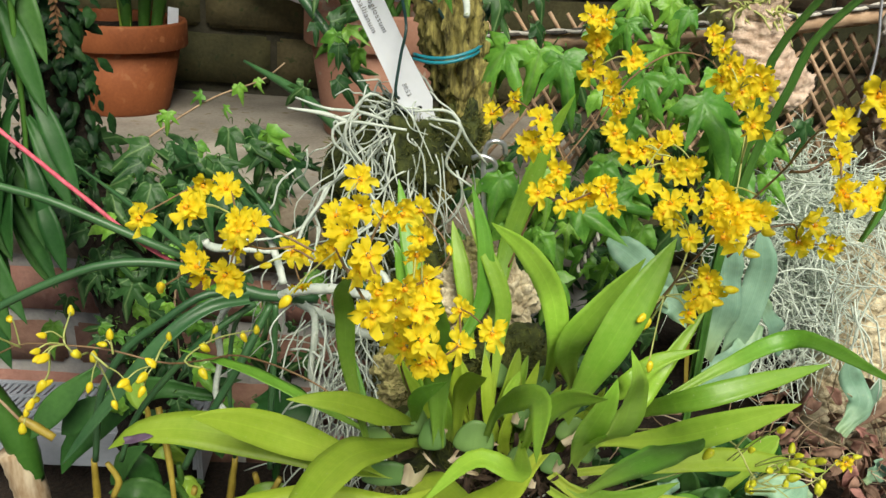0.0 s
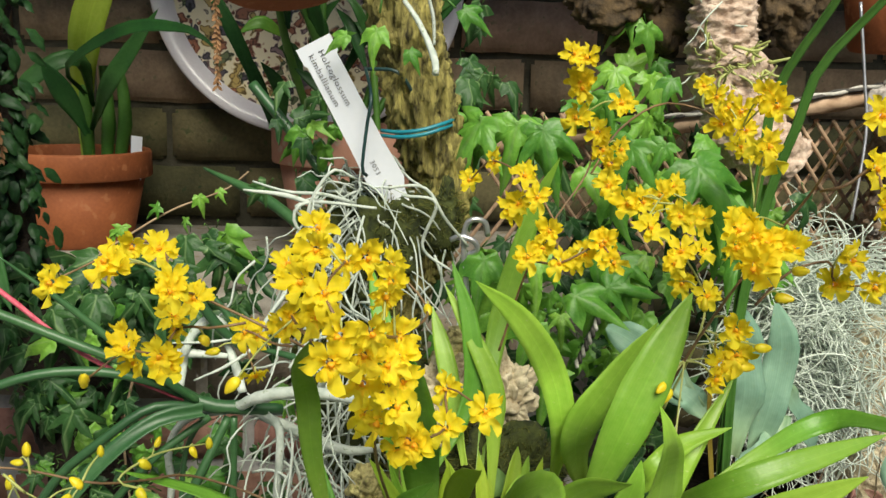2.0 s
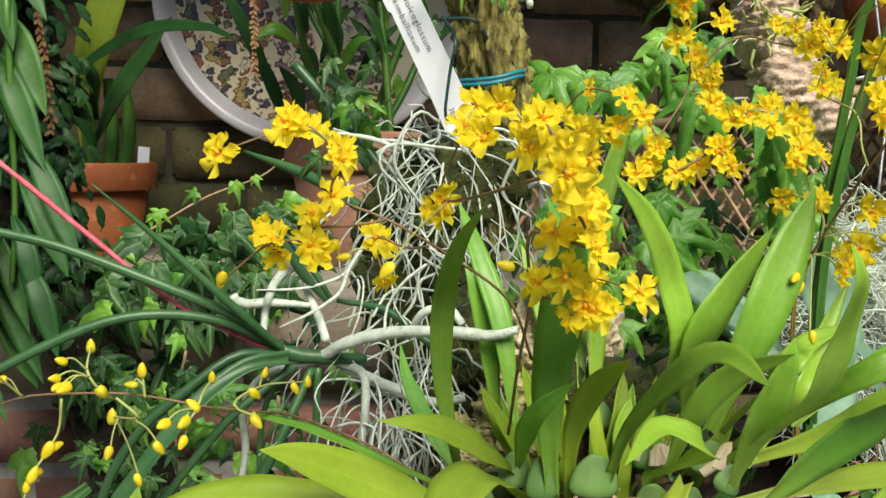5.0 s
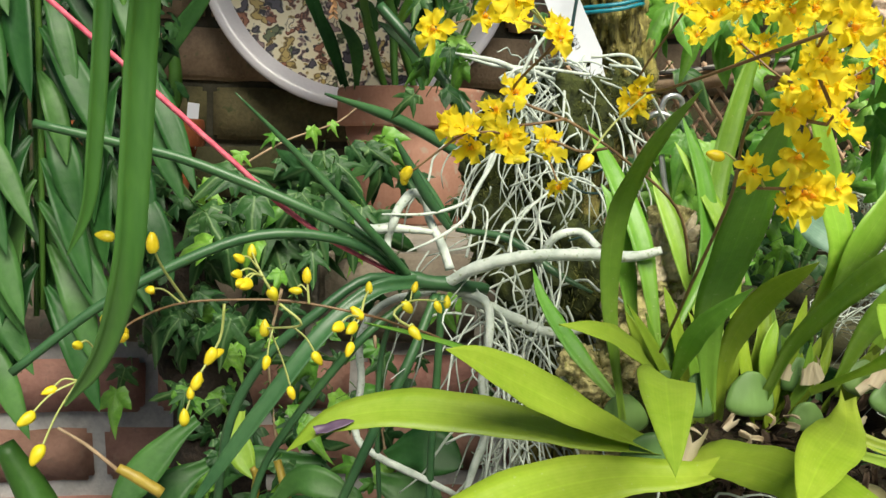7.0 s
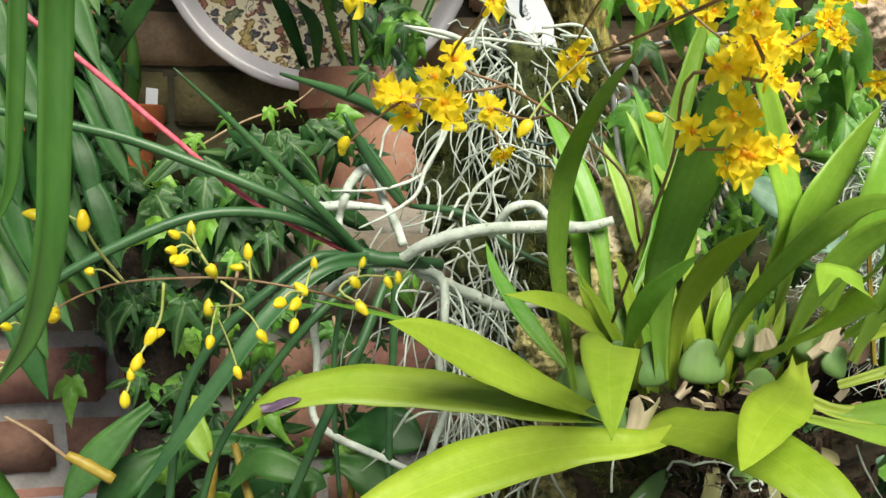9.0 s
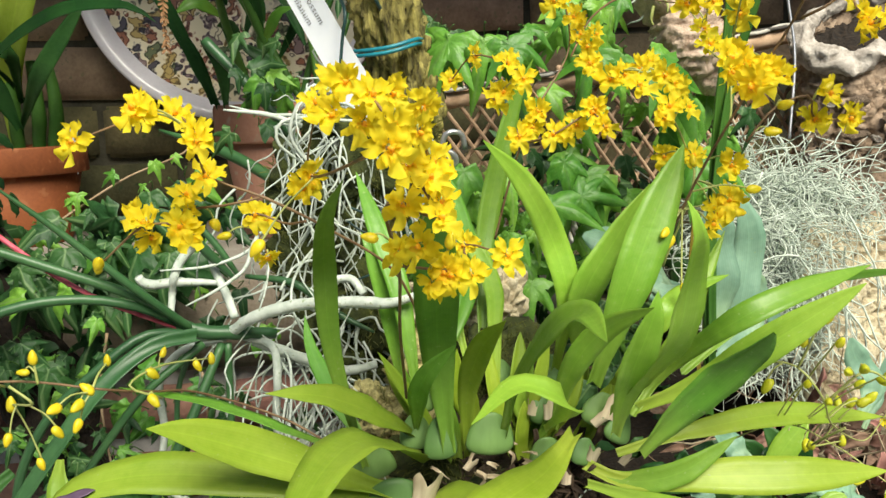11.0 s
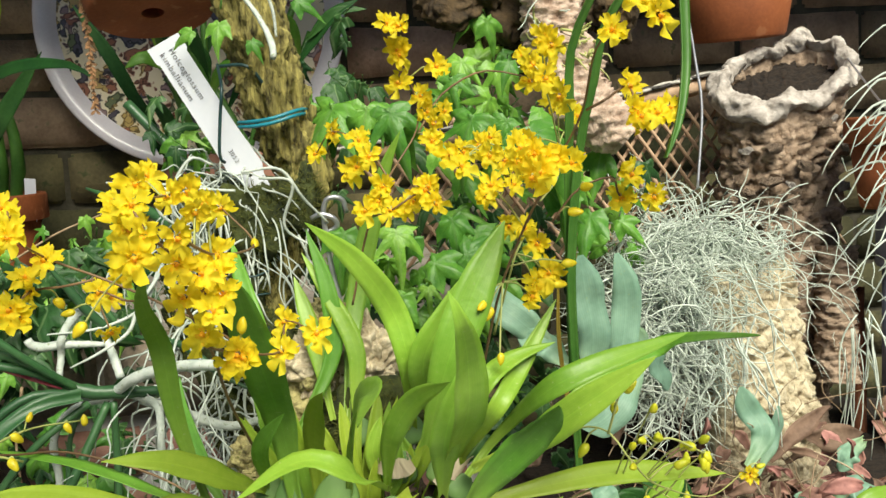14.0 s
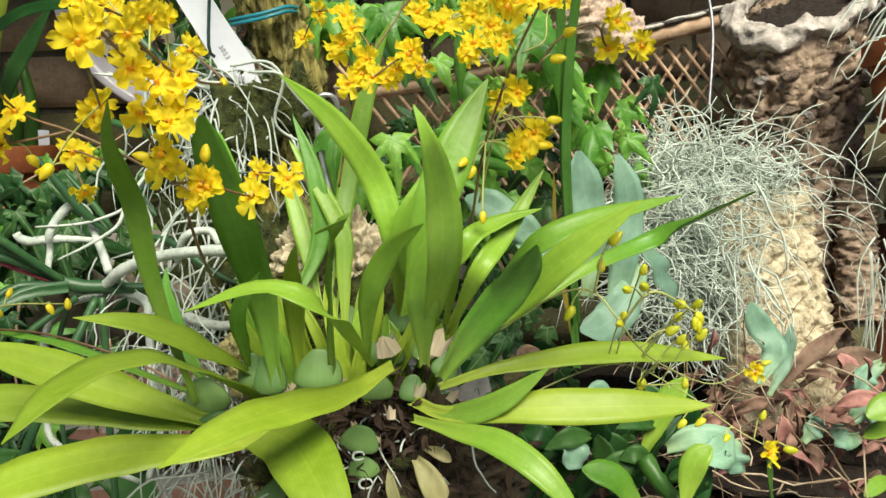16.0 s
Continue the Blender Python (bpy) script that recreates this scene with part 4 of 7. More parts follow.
# ---- main orchid: leaves, bulbs, sprays of yellow flowers ----
orchid = thing("dancing_lady_orchid", "yellow flowering orchid with strap leaves on a mossy mount", "orchid", at=(0.08, 0.52, 0.82))
LEAVES = (
    # low fans on one side
    (((-0.012, 0.500, 0.820), (-0.045, 0.494, 0.828), (-0.090, 0.498, 0.840), (-0.150, 0.503, 0.847), (-0.192, 0.505, 0.841), (-0.216, 0.506, 0.824)), 0.031, LIME, (0, -0.6, 1), 0.12, "strap", "yellow-green leaf with a dark purple spot near its tip"),
    (((-0.014, 0.500, 0.822), (-0.048, 0.492, 0.841), (-0.093, 0.477, 0.867), (-0.120, 0.462, 0.884), (-0.138, 0.449, 0.894)), 0.027, LIME, (0.1, -0.8, 0.7), 0.3, "strap", ""),
    (((0.022, 0.482, 0.816), (-0.008, 0.462, 0.822), (-0.048, 0.460, 0.824), (-0.095, 0.445, 0.823), (-0.140, 0.430, 0.814), (-0.173, 0.420, 0.803)), 0.034, LIME, (0, -0.6, 1), 0.1, "strap", ""),
    (((0.007, 0.517, 0.833), (-0.018, 0.463, 0.869), (-0.038, 0.427, 0.885), (-0.056, 0.380, 0.887), (-0.069, 0.339, 0.875)), 0.028, LIME, (-0.1, -0.6, 0.9), 0.12, "strap", "pale lime leaf bent forward to a point"),
    (((0.001, 0.526, 0.847), (-0.022, 0.496, 0.874), (-0.050, 0.476, 0.894), (-0.080, 0.462, 0.903)), 0.02, LIME, (0, -0.7, 0.8), 0.2, "lance", ""),
    (((-0.022, 0.520, 0.837), (-0.043, 0.550, 0.864), (-0.058, 0.580, 0.891), (-0.062, 0.600, 0.911)), 0.014, DEEP, (0.2, -1, 0.3), 0.25, "lance", ""),
    (((-0.018, 0.530, 0.826), (-0.070, 0.538, 0.850), (-0.120, 0.545, 0.871), (-0.174, 0.547, 0.886)), 0.015, DEEP, (0.3, -0.1, 1), 0.2, "strap", ""),
    (((0.008, 0.494, 0.818), (0.016, 0.482, 0.823), (0.026, 0.460, 0.828), (0.037, 0.437, 0.829), (0.046, 0.410, 0.827), (0.057, 0.385, 0.815), (0.066, 0.367, 0.797)), 0.038, LIME, (-0.15, -0.5, 1), 0.06, "broad", "broad lime leaf arching forward over the moss"),
    (((0.094, 0.490, 0.852), (0.062, 0.440, 0.854), (0.019, 0.390, 0.859), (-0.012, 0.353, 0.854)), 0.027, LIME, (0, -0.6, 1), 0.12, "strap", ""),
    (((0.080, 0.500, 0.853), (0.063, 0.393, 0.908), (0.037, 0.380, 0.925), (0.008, 0.341, 0.924)), 0.0155, GREEN, (0, -0.6, 0.8), 0.25, "strap", ""),
    # upright fans
    (((-0.029, 0.510, 0.837), (-0.044, 0.496, 0.911), (-0.046, 0.480, 0.960), (-0.044, 0.439, 0.994), (-0.035, 0.413, 1.016)), 0.0155, GREEN, (0.1, -1, 0.2), 0.2, "strap", ""),
    (((0.022, 0.510, 0.842), (0.017, 0.503, 0.898), (0.012, 0.465, 0.947), (0.008, 0.435, 0.984), (0.007, 0.418, 1.006)), 0.029, DEEP, (-0.1, -1, 0.2), 0.12, "blunt", "broad dark green upright leaf"),
    (((0.004, 0.520, 0.854), (0.005, 0.490, 0.892), (0.022, 0.465, 0.921)), 0.015, DEEP, (-0.2, -1, 0.4), 0.3, "lance", ""),
    (((0.036, 0.525, 0.831), (0.035, 0.514, 0.876), (0.039, 0.486, 0.911), (0.045, 0.446, 0.937)), 0.016, LIME, (-0.2, -1, 0.3), 0.25, "strap", ""),
    (((0.057, 0.510, 0.847), (0.059, 0.483, 0.889), (0.064, 0.427, 0.935), (0.072, 0.400, 0.950), (0.063, 0.341, 0.953)), 0.019, GREEN, (-0.4, -0.8, 0.7), 0.2, "strap", ""),
    (((0.126, 0.575, 0.858), (0.107, 0.513, 0.927), (0.127, 0.509, 0.966), (0.148, 0.508, 0.998)), 0.0225, FRESH, (0.1, -1, 0.1), 0.15, "strap", "wide glossy fresh green upright leaf"),
    (((0.104, 0.485, 0.887), (0.117, 0.466, 0.940), (0.136, 0.471, 0.983), (0.158, 0.484, 1.022)), 0.0265, FRESH, (-0.1, -1, 0.1), 0.14, "strap", "wide glossy fresh green upright leaf"),
    (((0.101, 0.557, 0.874), (0.098, 0.514, 0.930), (0.090, 0.514, 0.965), (0.068, 0.493, 1.002), (0.041, 0.472, 1.029)), 0.019, FRESH, (0, -1, 0.3), 0.2, "strap", ""),
    (((0.112, 0.475, 0.874), (0.120, 0.412, 0.926), (0.119, 0.390, 0.962), (0.113, 0.368, 0.990), (0.108, 0.368, 1.004)), 0.02, FRESH, (0.2, -1, 0.2), 0.3, "strap", ""),
    (((0.111, 0.470, 0.861), (0.111, 0.440, 0.905), (0.118, 0.430, 0.936), (0.121, 0.430, 0.951)), 0.019, FRESH, (0, -1, 0.2), 0.3, "strap", ""),
    (((0.079, 0.480, 0.864), (0.082, 0.456, 0.903), (0.095, 0.439, 0.930), (0.112, 0.413, 0.947)), 0.017, GREEN, (-0.2, -1, 0.3), 0.25, "strap", ""),
    (((0.009, 0.550, 0.852), (0.002, 0.570, 0.925), (-0.010, 0.592, 0.968), (-0.021, 0.624, 1.005)), 0.018, DEEP, (0.1, -1, 0.2), 0.25, "strap", ""),
    (((0.017, 0.560, 0.867), (0.048, 0.580, 0.921), (0.048, 0.590, 0.968), (0.035, 0.600, 1.012)), 0.016, DEEP, (0.1, -1, 0.2), 0.25, "strap", ""),
    (((0.001, 0.570, 0.855), (-0.006, 0.580, 0.916), (-0.016, 0.585, 0.955), (-0.021, 0.590, 0.967)), 0.016, DEEP, (0.1, -1, 0.2), 0.25, "strap", ""),
    (((0.055, 0.570, 0.870), (0.062, 0.600, 0.920), (0.072, 0.620, 0.972), (0.094, 0.630, 1.046), (0.109, 0.630, 1.079)), 0.019, GREEN, (0, -1, 0.1), 0.2, "strap", ""),
    (((0.062, 0.560, 0.852), (0.064, 0.570, 0.897), (0.063, 0.580, 0.934), (0.031, 0.600, 0.995)), 0.016, GREEN, (0.1, -1, 0.2), 0.2, "strap", ""),
    (((0.046, 0.580, 0.875), (0.035, 0.600, 0.932), (0.023, 0.620, 0.975)), 0.016, GREEN, (0.1, -1, 0.2), 0.2, "strap", ""),
    # spreading fans on the other side
    (((0.130, 0.490, 0.862), (0.153, 0.492, 0.888), (0.183, 0.448, 0.932), (0.266, 0.469, 0.949)), 0.0175, GREEN, (-0.2, -0.8, 0.7), 0.2, "strap", ""),
    (((0.135, 0.490, 0.866), (0.163, 0.458, 0.892), (0.185, 0.432, 0.919), (0.224, 0.413, 0.952)), 0.023, GREEN, (-0.2, -0.9, 0.6), 0.25, "strap", ""),
    (((0.179, 0.530, 0.871), (0.232, 0.550, 0.897), (0.293, 0.570, 0.914), (0.298, 0.443, 0.951)), 0.019, DEEP, (-0.2, -0.8, 0.7), 0.25, "strap", ""),
    (((0.119, 0.450, 0.858), (0.138, 0.434, 0.887), (0.156, 0.421, 0.911), (0.166, 0.398, 0.934)), 0.024, DEEP, (0.2, -1, 0.4), 0.4, "blunt", ""),
    (((0.129, 0.510, 0.867), (0.144, 0.464, 0.912), (0.164, 0.482, 0.932), (0.193, 0.503, 0.968)), 0.014, GREEN, (-0.1, -1, 0.2), 0.3, "strap", ""),
    (((0.130, 0.520, 0.871), (0.136, 0.465, 0.925), (0.157, 0.477, 0.938), (0.187, 0.485, 0.945)), 0.016, GREEN, (0, -0.7, 0.8), 0.3, "strap", ""),
    (((0.121, 0.490, 0.838), (0.162, 0.485, 0.850), (0.230, 0.500, 0.850), (0.309, 0.510, 0.838)), 0.018, LIME, (0, -0.7, 0.8), 0.2, "strap", ""),
    (((0.104, 0.500, 0.828), (0.124, 0.485, 0.823), (0.159, 0.470, 0.829), (0.217, 0.460, 0.829), (0.281, 0.465, 0.823)), 0.024, LIME, (0, -0.8, 0.6), 0.15, "strap", ""),
    (((0.106, 0.500, 0.826), (0.128, 0.482, 0.824), (0.153, 0.470, 0.833), (0.184, 0.465, 0.854)), 0.018, GREEN, (0, -0.8, 0.5), 0.25, "lance", ""),
    (((0.104, 0.495, 0.818), (0.125, 0.475, 0.817), (0.149, 0.450, 0.816), (0.170, 0.430, 0.804), (0.192, 0.420, 0.777)), 0.02, GREEN, (0, -0.8, 0.6), 0.25, "strap", ""),
)
for pts, width, mat, facing, fold, prof, lab in LEAVES:
    blade("leaf", pts, width * (0.95 if mat in (LIME, FRESH) else 0.85), mat, orchid, facing, fold, 24, prof, lab, wave=0.05, thick=0.0009)
# narrow young leaves and folded leaf bases between the bulbs
gy = random.Random(57)
for k in range(26):
    b = Vector((0.072, 0.530, 0.830)) + Vector((gy.uniform(-0.045, 0.05), gy.uniform(0.0, 0.035), gy.uniform(-0.012, 0.012)))
    tip = b + Vector((b.x * 0.5 - 0.03 + gy.gauss(0, 0.012), gy.uniform(-0.015, 0.01), gy.uniform(0.035, 0.08)))
    mid = (b + tip) / 2 + Vector((gy.gauss(0, 0.003), -0.004, 0))
    blade("leaf", (b, mid, tip), gy.uniform(0.007, 0.012), gy.choice((LIME, LIME, GREEN)), orchid, (gy.gauss(0, 0.4), -1, 0.3), 0.45, 12, "even" if k % 3 else "strap", thick=0.0009)
# dark scorched spot on the long leaf
spot_c = Vector((-0.190, 0.4975, 0.8412))
blade("leaf_spot", (spot_c + Vector((-0.010, 0, -0.0045)), spot_c, spot_c + Vector((0.010, 0.0, 0.0022))), 0.0068, material("scorched_spot", (0.05, 0.03, 0.06), (0.11, 0.07, 0.12), 0.5, 60), orchid, (0, -0.5, 1), 0.05, 8, "even", "dark purple scorched spot")


def pseudobulb(at, h, w, turn, skin=None):
    """Flattened oval bulb with shallow ridges and a pale collar."""
    bm = bmesh.new()
    bmesh.ops.create_uvsphere(bm, u_segments=20, v_segments=14, radius=1.0)
    for v in bm.verts:
        a = math.atan2(v.co.y, v.co.x)
        k = 1 + 0.02 * math.cos(7 * a) + 0.1 * noise.noise(v.co * 1.3 + Vector(at) * 40)
        z = v.co.z
        ring = math.hypot(v.co.x, v.co.y) or 1.0
        fat = ring ** 0.75 / ring * (1.0 - 0.28 * z)
        v.co = Vector((v.co.x * w * k * fat, v.co.y * w * 0.3 * k * fat + 0.0012 * math.sin(z * 2), z * h * (0.9 + 0.1 * z)))
    for f in bm.faces:
        f.smooth = True
    m = Matrix.Translation(Vector(at) - Vector(orchid.location)) @ Euler([radians(a) for a in turn]).to_matrix().to_4x4()
    part("pseudobulb", bm, skin or BULB, orchid, "shrivelled tan old bulb" if skin else "", at=m)


for at, h, w, turn in (
    ((-0.025, 0.515, 0.836), 0.03, 0.021, (10, -10, 0)), ((0.017, 0.508, 0.849), 0.031, 0.015, (0, 0, 0)), ((0.047, 0.506, 0.850), 0.031, 0.0215, (0, 5, 0)), ((-0.014, 0.497, 0.822), 0.024, 0.028, (15, -5, 0)),
    ((0.082, 0.505, 0.837), 0.02, 0.016, (10, 0, 0)), ((0.066, 0.565, 0.868), 0.024, 0.014, (0, -5, 0)),
    ((0.126, 0.500, 0.849), 0.022, 0.013, (0, 30, 0)), ((0.104, 0.500, 0.836), 0.02, 0.012, (0, 10, 0)),
    ((0.023, 0.555, 0.829), 0.024, 0.013, (0, -5, 0)), ((0.089, 0.530, 0.854), 0.026, 0.018, (0, 10, 0)), ((0.117, 0.510, 0.858), 0.026, 0.016, (0, 25, 0)),
):
    pseudobulb(Vector(at) + Vector((0, 0.002, 0)), h * 0.47, w * 0.66, turn)

for at, h, w, turn, skin in (((0.070, 0.492, 0.810), 0.0098, 0.0118, (15, 20, 0), None), ((0.070, 0.495, 0.790), 0.009, 0.0098, (15, -15, 0), None), ((0.013, 0.500, 0.814), 0.006, 0.013, (0, 5, 0), None), ((0.013, 0.500, 0.775), 0.02, 0.008, (0, 40, 0), None)):
    pseudobulb(at, h, w, turn, skin)
for c, r in (((0.069, 0.4835, 0.803), 0.0034), ((0.072, 0.4865, 0.784), 0.004)):
    tube("bulb_scar", [Vector(c) + Vector((r * math.cos(0.7 * q), 0.0006 * math.sin(2.1 * q), r * 0.8 * math.sin(0.7 * q))) for q in range(9)], (0.0006, 0.0009, 0.0006), ROOT, orchid, 24, 5, 0.1, "pale ring scar of a shed leaf")
for pts, w in ((((0.050, 0.500, 0.796), (0.049, 0.495, 0.787), (0.046, 0.495, 0.769)), 0.012), (((0.104, 0.500, 0.791), (0.110, 0.492, 0.783), (0.118, 0.490, 0.764)), 0.017), (((0.110, 0.500, 0.798), (0.118, 0.493, 0.797), (0.125, 0.490, 0.792)), 0.008), (((0.087, 0.500, 0.787), (0.087, 0.495, 0.778), (0.090, 0.495, 0.763)), 0.008)):
    blade("old_sheath", pts, w, DRYBULB, orchid, (0.1, -1, 0.3), 0.5, 10, "blunt", "withered tan bulb sheath", wave=0.15)
# a bulb under each of the upright fans
for k, (pts, width, mat, facing, fold, prof, lab) in enumerate(LEAVES[10:30]):
    if k in (2, 7, 12):
        foot, up = Vector(pts[0]), (Vector(pts[1]) - Vector(pts[0])).normalized()
        pseudobulb(foot - up * 0.008 + Vector((0, 0.003, 0)), 0.0125, 0.0095, (0, math.degrees(math.atan2(up.x, up.z)), 0))


def husk(at, size, lean, seed):
    """A torn papery sheath: part of a tapering cylinder with a ragged top."""
    g = random.Random(seed)
    cols, rows = 12, 7
    verts, faces = [], []
    span, turn = g.uniform(1.6, 2.6), g.uniform(-0.7, 0.7)
    tops = [0.8 + 0.2 * math.sin(k * 0.9 + seed * 2) + g.uniform(-0.06, 0.06) for k in range(cols + 1)]
    for i in range(rows + 1):
        for k in range(cols + 1):
            u = i / rows * tops[k]
            a = -math.pi / 2 + turn + span * (k / cols - 0.5)
            r = size * (0.36 + 0.12 * u * u) * (1 + 0.08 * math.sin(k * 2.1 + seed) + 0.1 * g.uniform(-1, 1) * u)
            verts.append((r * math.cos(a), r * math.sin(a) * 0.7, size * (u - 0.4)))
    for i in range(rows):
        for k in range(cols):
            p = i * (cols + 1) + k
            faces.append((p, p + 1, p + cols + 2, p + cols + 1))
    m = Matrix.Translation(Vector(at) - Vector(orchid.location)) @ Euler((0.1, radians(lean), 0)).to_matrix().to_4x4()
    part("husk", (verts, faces), HUSK, orchid, "papery dry bulb sheath", at=m)


for k, (at, size, lean) in enumerate((
    ((0.004, 0.497, 0.826), 0.028, 10), ((0.033, 0.505, 0.836), 0.014, 40), ((0.092, 0.520, 0.860), 0.018, -30), ((0.114, 0.505, 0.856), 0.014, 50), ((0.079, 0.525, 0.859), 0.014, 10),
    ((0.087, 0.520, 0.860), 0.02, 0), ((0.122, 0.505, 0.864), 0.024, 25), ((0.091, 0.495, 0.825), 0.013, 0), ((0.020, 0.540, 0.835), 0.022, -40), ((0.036, 0.505, 0.808), 0.014, -10), ((0.109, 0.500, 0.836), 0.014, 20), ((0.129, 0.500, 0.831), 0.012, 40))):
    husk(at, size * 0.8, lean, k)


# flower: three sepals, two petals, a broad lip and an orange callus
def petal(verts, faces, mats, angle, length, width, tilt, curl, g, inner=0, notch=0.0, ruffle=0.1):
    """One petal as a ruffled grid; inner: rows of orange at its base."""
    rows, cols = 7, 6
    base = len(verts)
    rot = Matrix.Rotation(angle, 3, "Z")
    ph = g.uniform(0, 6)
    for i in range(rows + 1):
        u = i / rows
        w = width * (0.32 + 0.68 * math.sin(math.pi * 0.5 * min(1.0, u / 0.62)) ** 1.6) * math.sqrt(max(0.05, 1.0 - max(0.0, (u - 0.6) / 0.43) ** 2))
        for j in range(cols + 1):
            c = j / cols * 2 - 1
            edge = abs(c) ** 1.5
            r = 0.0012 + length * u * (1 - notch * (1 - abs(c)) * u * 0.35)
            z = tilt * length * u + curl * length * u * u + 1.15 * ruffle * width * edge * math.sin(u * 9 + ph + c * 2) + 0.12 * width * c * c
            verts.append(rot @ Vector((w * c * 0.5, r + ruffle * 0.5 * length * u * math.sin(c * 5 + ph), z)))
    for i in range(rows):
        for j in range(cols):
            a = base + i * (cols + 1) + j
            faces.append((a, a + 1, a + cols + 2, a + cols + 1))
            mats.append(2 if i < inner else 0)


def flower_mesh(seed):
    g = random.Random(seed)
    s = 0.009
    verts, faces, mats = [], [], []

    def j(a):
        return a * g.uniform(0.82, 1.18)

    cup = (0.0, 0.15, 0.35, 0.05, 0.7, 0.2, 0.1, 0.4, 0.0)[seed % 9]
    petal(verts, faces, mats, g.uniform(-0.2, 0.2), j(s * 0.85), j(s * 0.62), j(0.35) + cup, j(-0.2), g, 0, 0.5, 0.16)
    for sgn in (1, -1):
        petal(verts, faces, mats, sgn * j(1.0), j(s * 0.92), j(s * 0.82), j(0.25) + cup, j(-0.25), g, 1, 0.6, 0.22)
        petal(verts, faces, mats, sgn * j(1.95), j(s * 0.8), j(s * 0.5), j(-0.05) + cup * 0.6, j(-0.2), g, 0, 0.0, 0.08)
    petal(verts, faces, mats, math.pi + g.uniform(-0.2, 0.2), j(s * 1.15), j(s * 1.25), j(0.4) + cup * 0.7, j(-0.5), g, 2, 1.5, 0.2)
    for sgn in (1, -1):
        petal(verts, faces, mats, math.pi + sgn * j(0.8), j(s * 0.55), j(s * 0.5), 0.55 + cup * 0.5, -0.2, g, 1, 0.0, 0.18)
    base = len(verts)
    seg = 8
    for z, r in ((0.0, 0.0011), (0.0009, 0.0013), (0.0018, 0.001), (0.0024, 0.0004)):
        for k in range(seg):
            a = 2 * math.pi * k / seg
            q = r * (1 + 0.35 * math.cos(a * 3))
            verts.append(Vector((q * math.cos(a), q * math.sin(a) - 0.0008, z + 0.001)))
    for i in range(3):
        for k in range(seg):
            faces.append((base + i * seg + k, base + i * seg + (k + 1) % seg, base + (i + 1) * seg + (k + 1) % seg, base + (i + 1) * seg + k))
            mats.append(1)
    faces.append(tuple(base + 3 * seg + k for k in range(seg)))
    mats.append(1)
    me = mesh_of("flower", verts, faces)
    for mat in (PETAL, CALLUS, BLUSH):
        me.materials.append(mat)
    me.polygons.foreach_set("material_index", mats)
    return me


FLOWERS = [flower_mesh(k) for k in range(9)]


def bud_mesh(seed):
    g = random.Random(seed)
    bm = bmesh.new()
    bmesh.ops.create_uvsphere(bm, u_segments=10, v_segments=8, radius=1.0)
    for v in bm.verts:
        z = v.co.z
        a = math.atan2(v.co.y, v.co.x)
        k = (1 - 0.25 * z) * (1 + 0.1 * math.cos(3 * a + seed))
        v.co = Vector((v.co.x * 0.0031 * k, v.co.y * 0.0031 * k, z * 0.0054 * g.uniform(0.9, 1.1)))
    for f in bm.faces:
        f.smooth = True
    me = bpy.data.meshes.new("bud")
    bm.to_mesh(me)
    bm.free()
    me.materials.append(BUD)
    return me


BUDS = [bud_mesh(k) for k in range(3)]
YOUNG = [me.copy() for me in BUDS]
for me in YOUNG:
    me.materials[0] = BUDGREEN
fr = random.Random(11)


def bloom(at, stalk, towards, size=1.0, droop=0.35):
    """One flower on its stalk, facing out and down."""
    d = Vector((fr.gauss(0, 0.45) + towards[0], -1.0 + towards[1] + fr.gauss(0, 0.25), fr.gauss(0.35, 0.35) + towards[2]))
    q = d.to_track_quat("Z", "Y")
    m = Matrix.Translation(Vector(at)) @ q.to_matrix().to_4x4() @ Matrix.Rotation(fr.gauss(0, 0.5), 4, "Z") @ Matrix.Diagonal((*([size * fr.uniform(0.88, 1.12)] * 3), 1))
    part("flower", fr.choice(FLOWERS), PETAL, stalk, at=m)


def spray(stem_pts, radii, blooms, buds=(), label="", mat=None, branches=(), young=False):
    """A flowering stem: main stem, side twigs, flowers and buds joined to it by short stalks."""
    stem_pts = [tuple(Vector(p) + Vector((0, 0.006, 0))) for p in stem_pts]
    line = smooth_line(origin_to(orchid, stem_pts), 48)
    verts, faces = tube_data(origin_to(orchid, stem_pts), [q * 0.68 for q in radii], 40, 7, 0.08)
    nodes = [np.array(p) for p in line[12:]]
    for b in branches:
        nodes += [np.array(p) for p in smooth_line(origin_to(orchid, b), 14)]
    stalk = part("flower_stem", (verts, faces), mat or STEM, orchid, label)
    for b in branches:
        part("side_twig", tube_data(origin_to(orchid, b), (0.0008, 0.0007, 0.0005), 14, 6), STEMPALE if not blooms else mat or STEM, stalk)
    for p, size in [(b, 0.95) for b in blooms] + [(b, 0.0) for b in buds]:
        q = np.array(Vector(p) - Vector(orchid.location))
        near = min(nodes, key=lambda c: np.linalg.norm(c - q) + 0.35 * max(0, c[2] - q[2]))
        back = q + np.array([0, 0.003, 0.0])
        part("flower_stalk", tube_data([near, near * 0.45 + back * 0.55 + np.array([0, 0, 0.003]), back], (0.0006, 0.0005, 0.0006), 8, 5), STEMPALE, stalk)
        if size:
            bloom(q, stalk, (0, 0, 0), size)
        else:
            d = Vector(q - near)
            m = Matrix.Translation(q) @ d.to_track_quat("Z", "Y").to_matrix().to_4x4() @ Matrix.Diagonal((*([fr.uniform(0.62, 0.95)] * 3), 1))
            part("bud", fr.choice(YOUNG if young else BUDS), BUD, stalk, at=m)


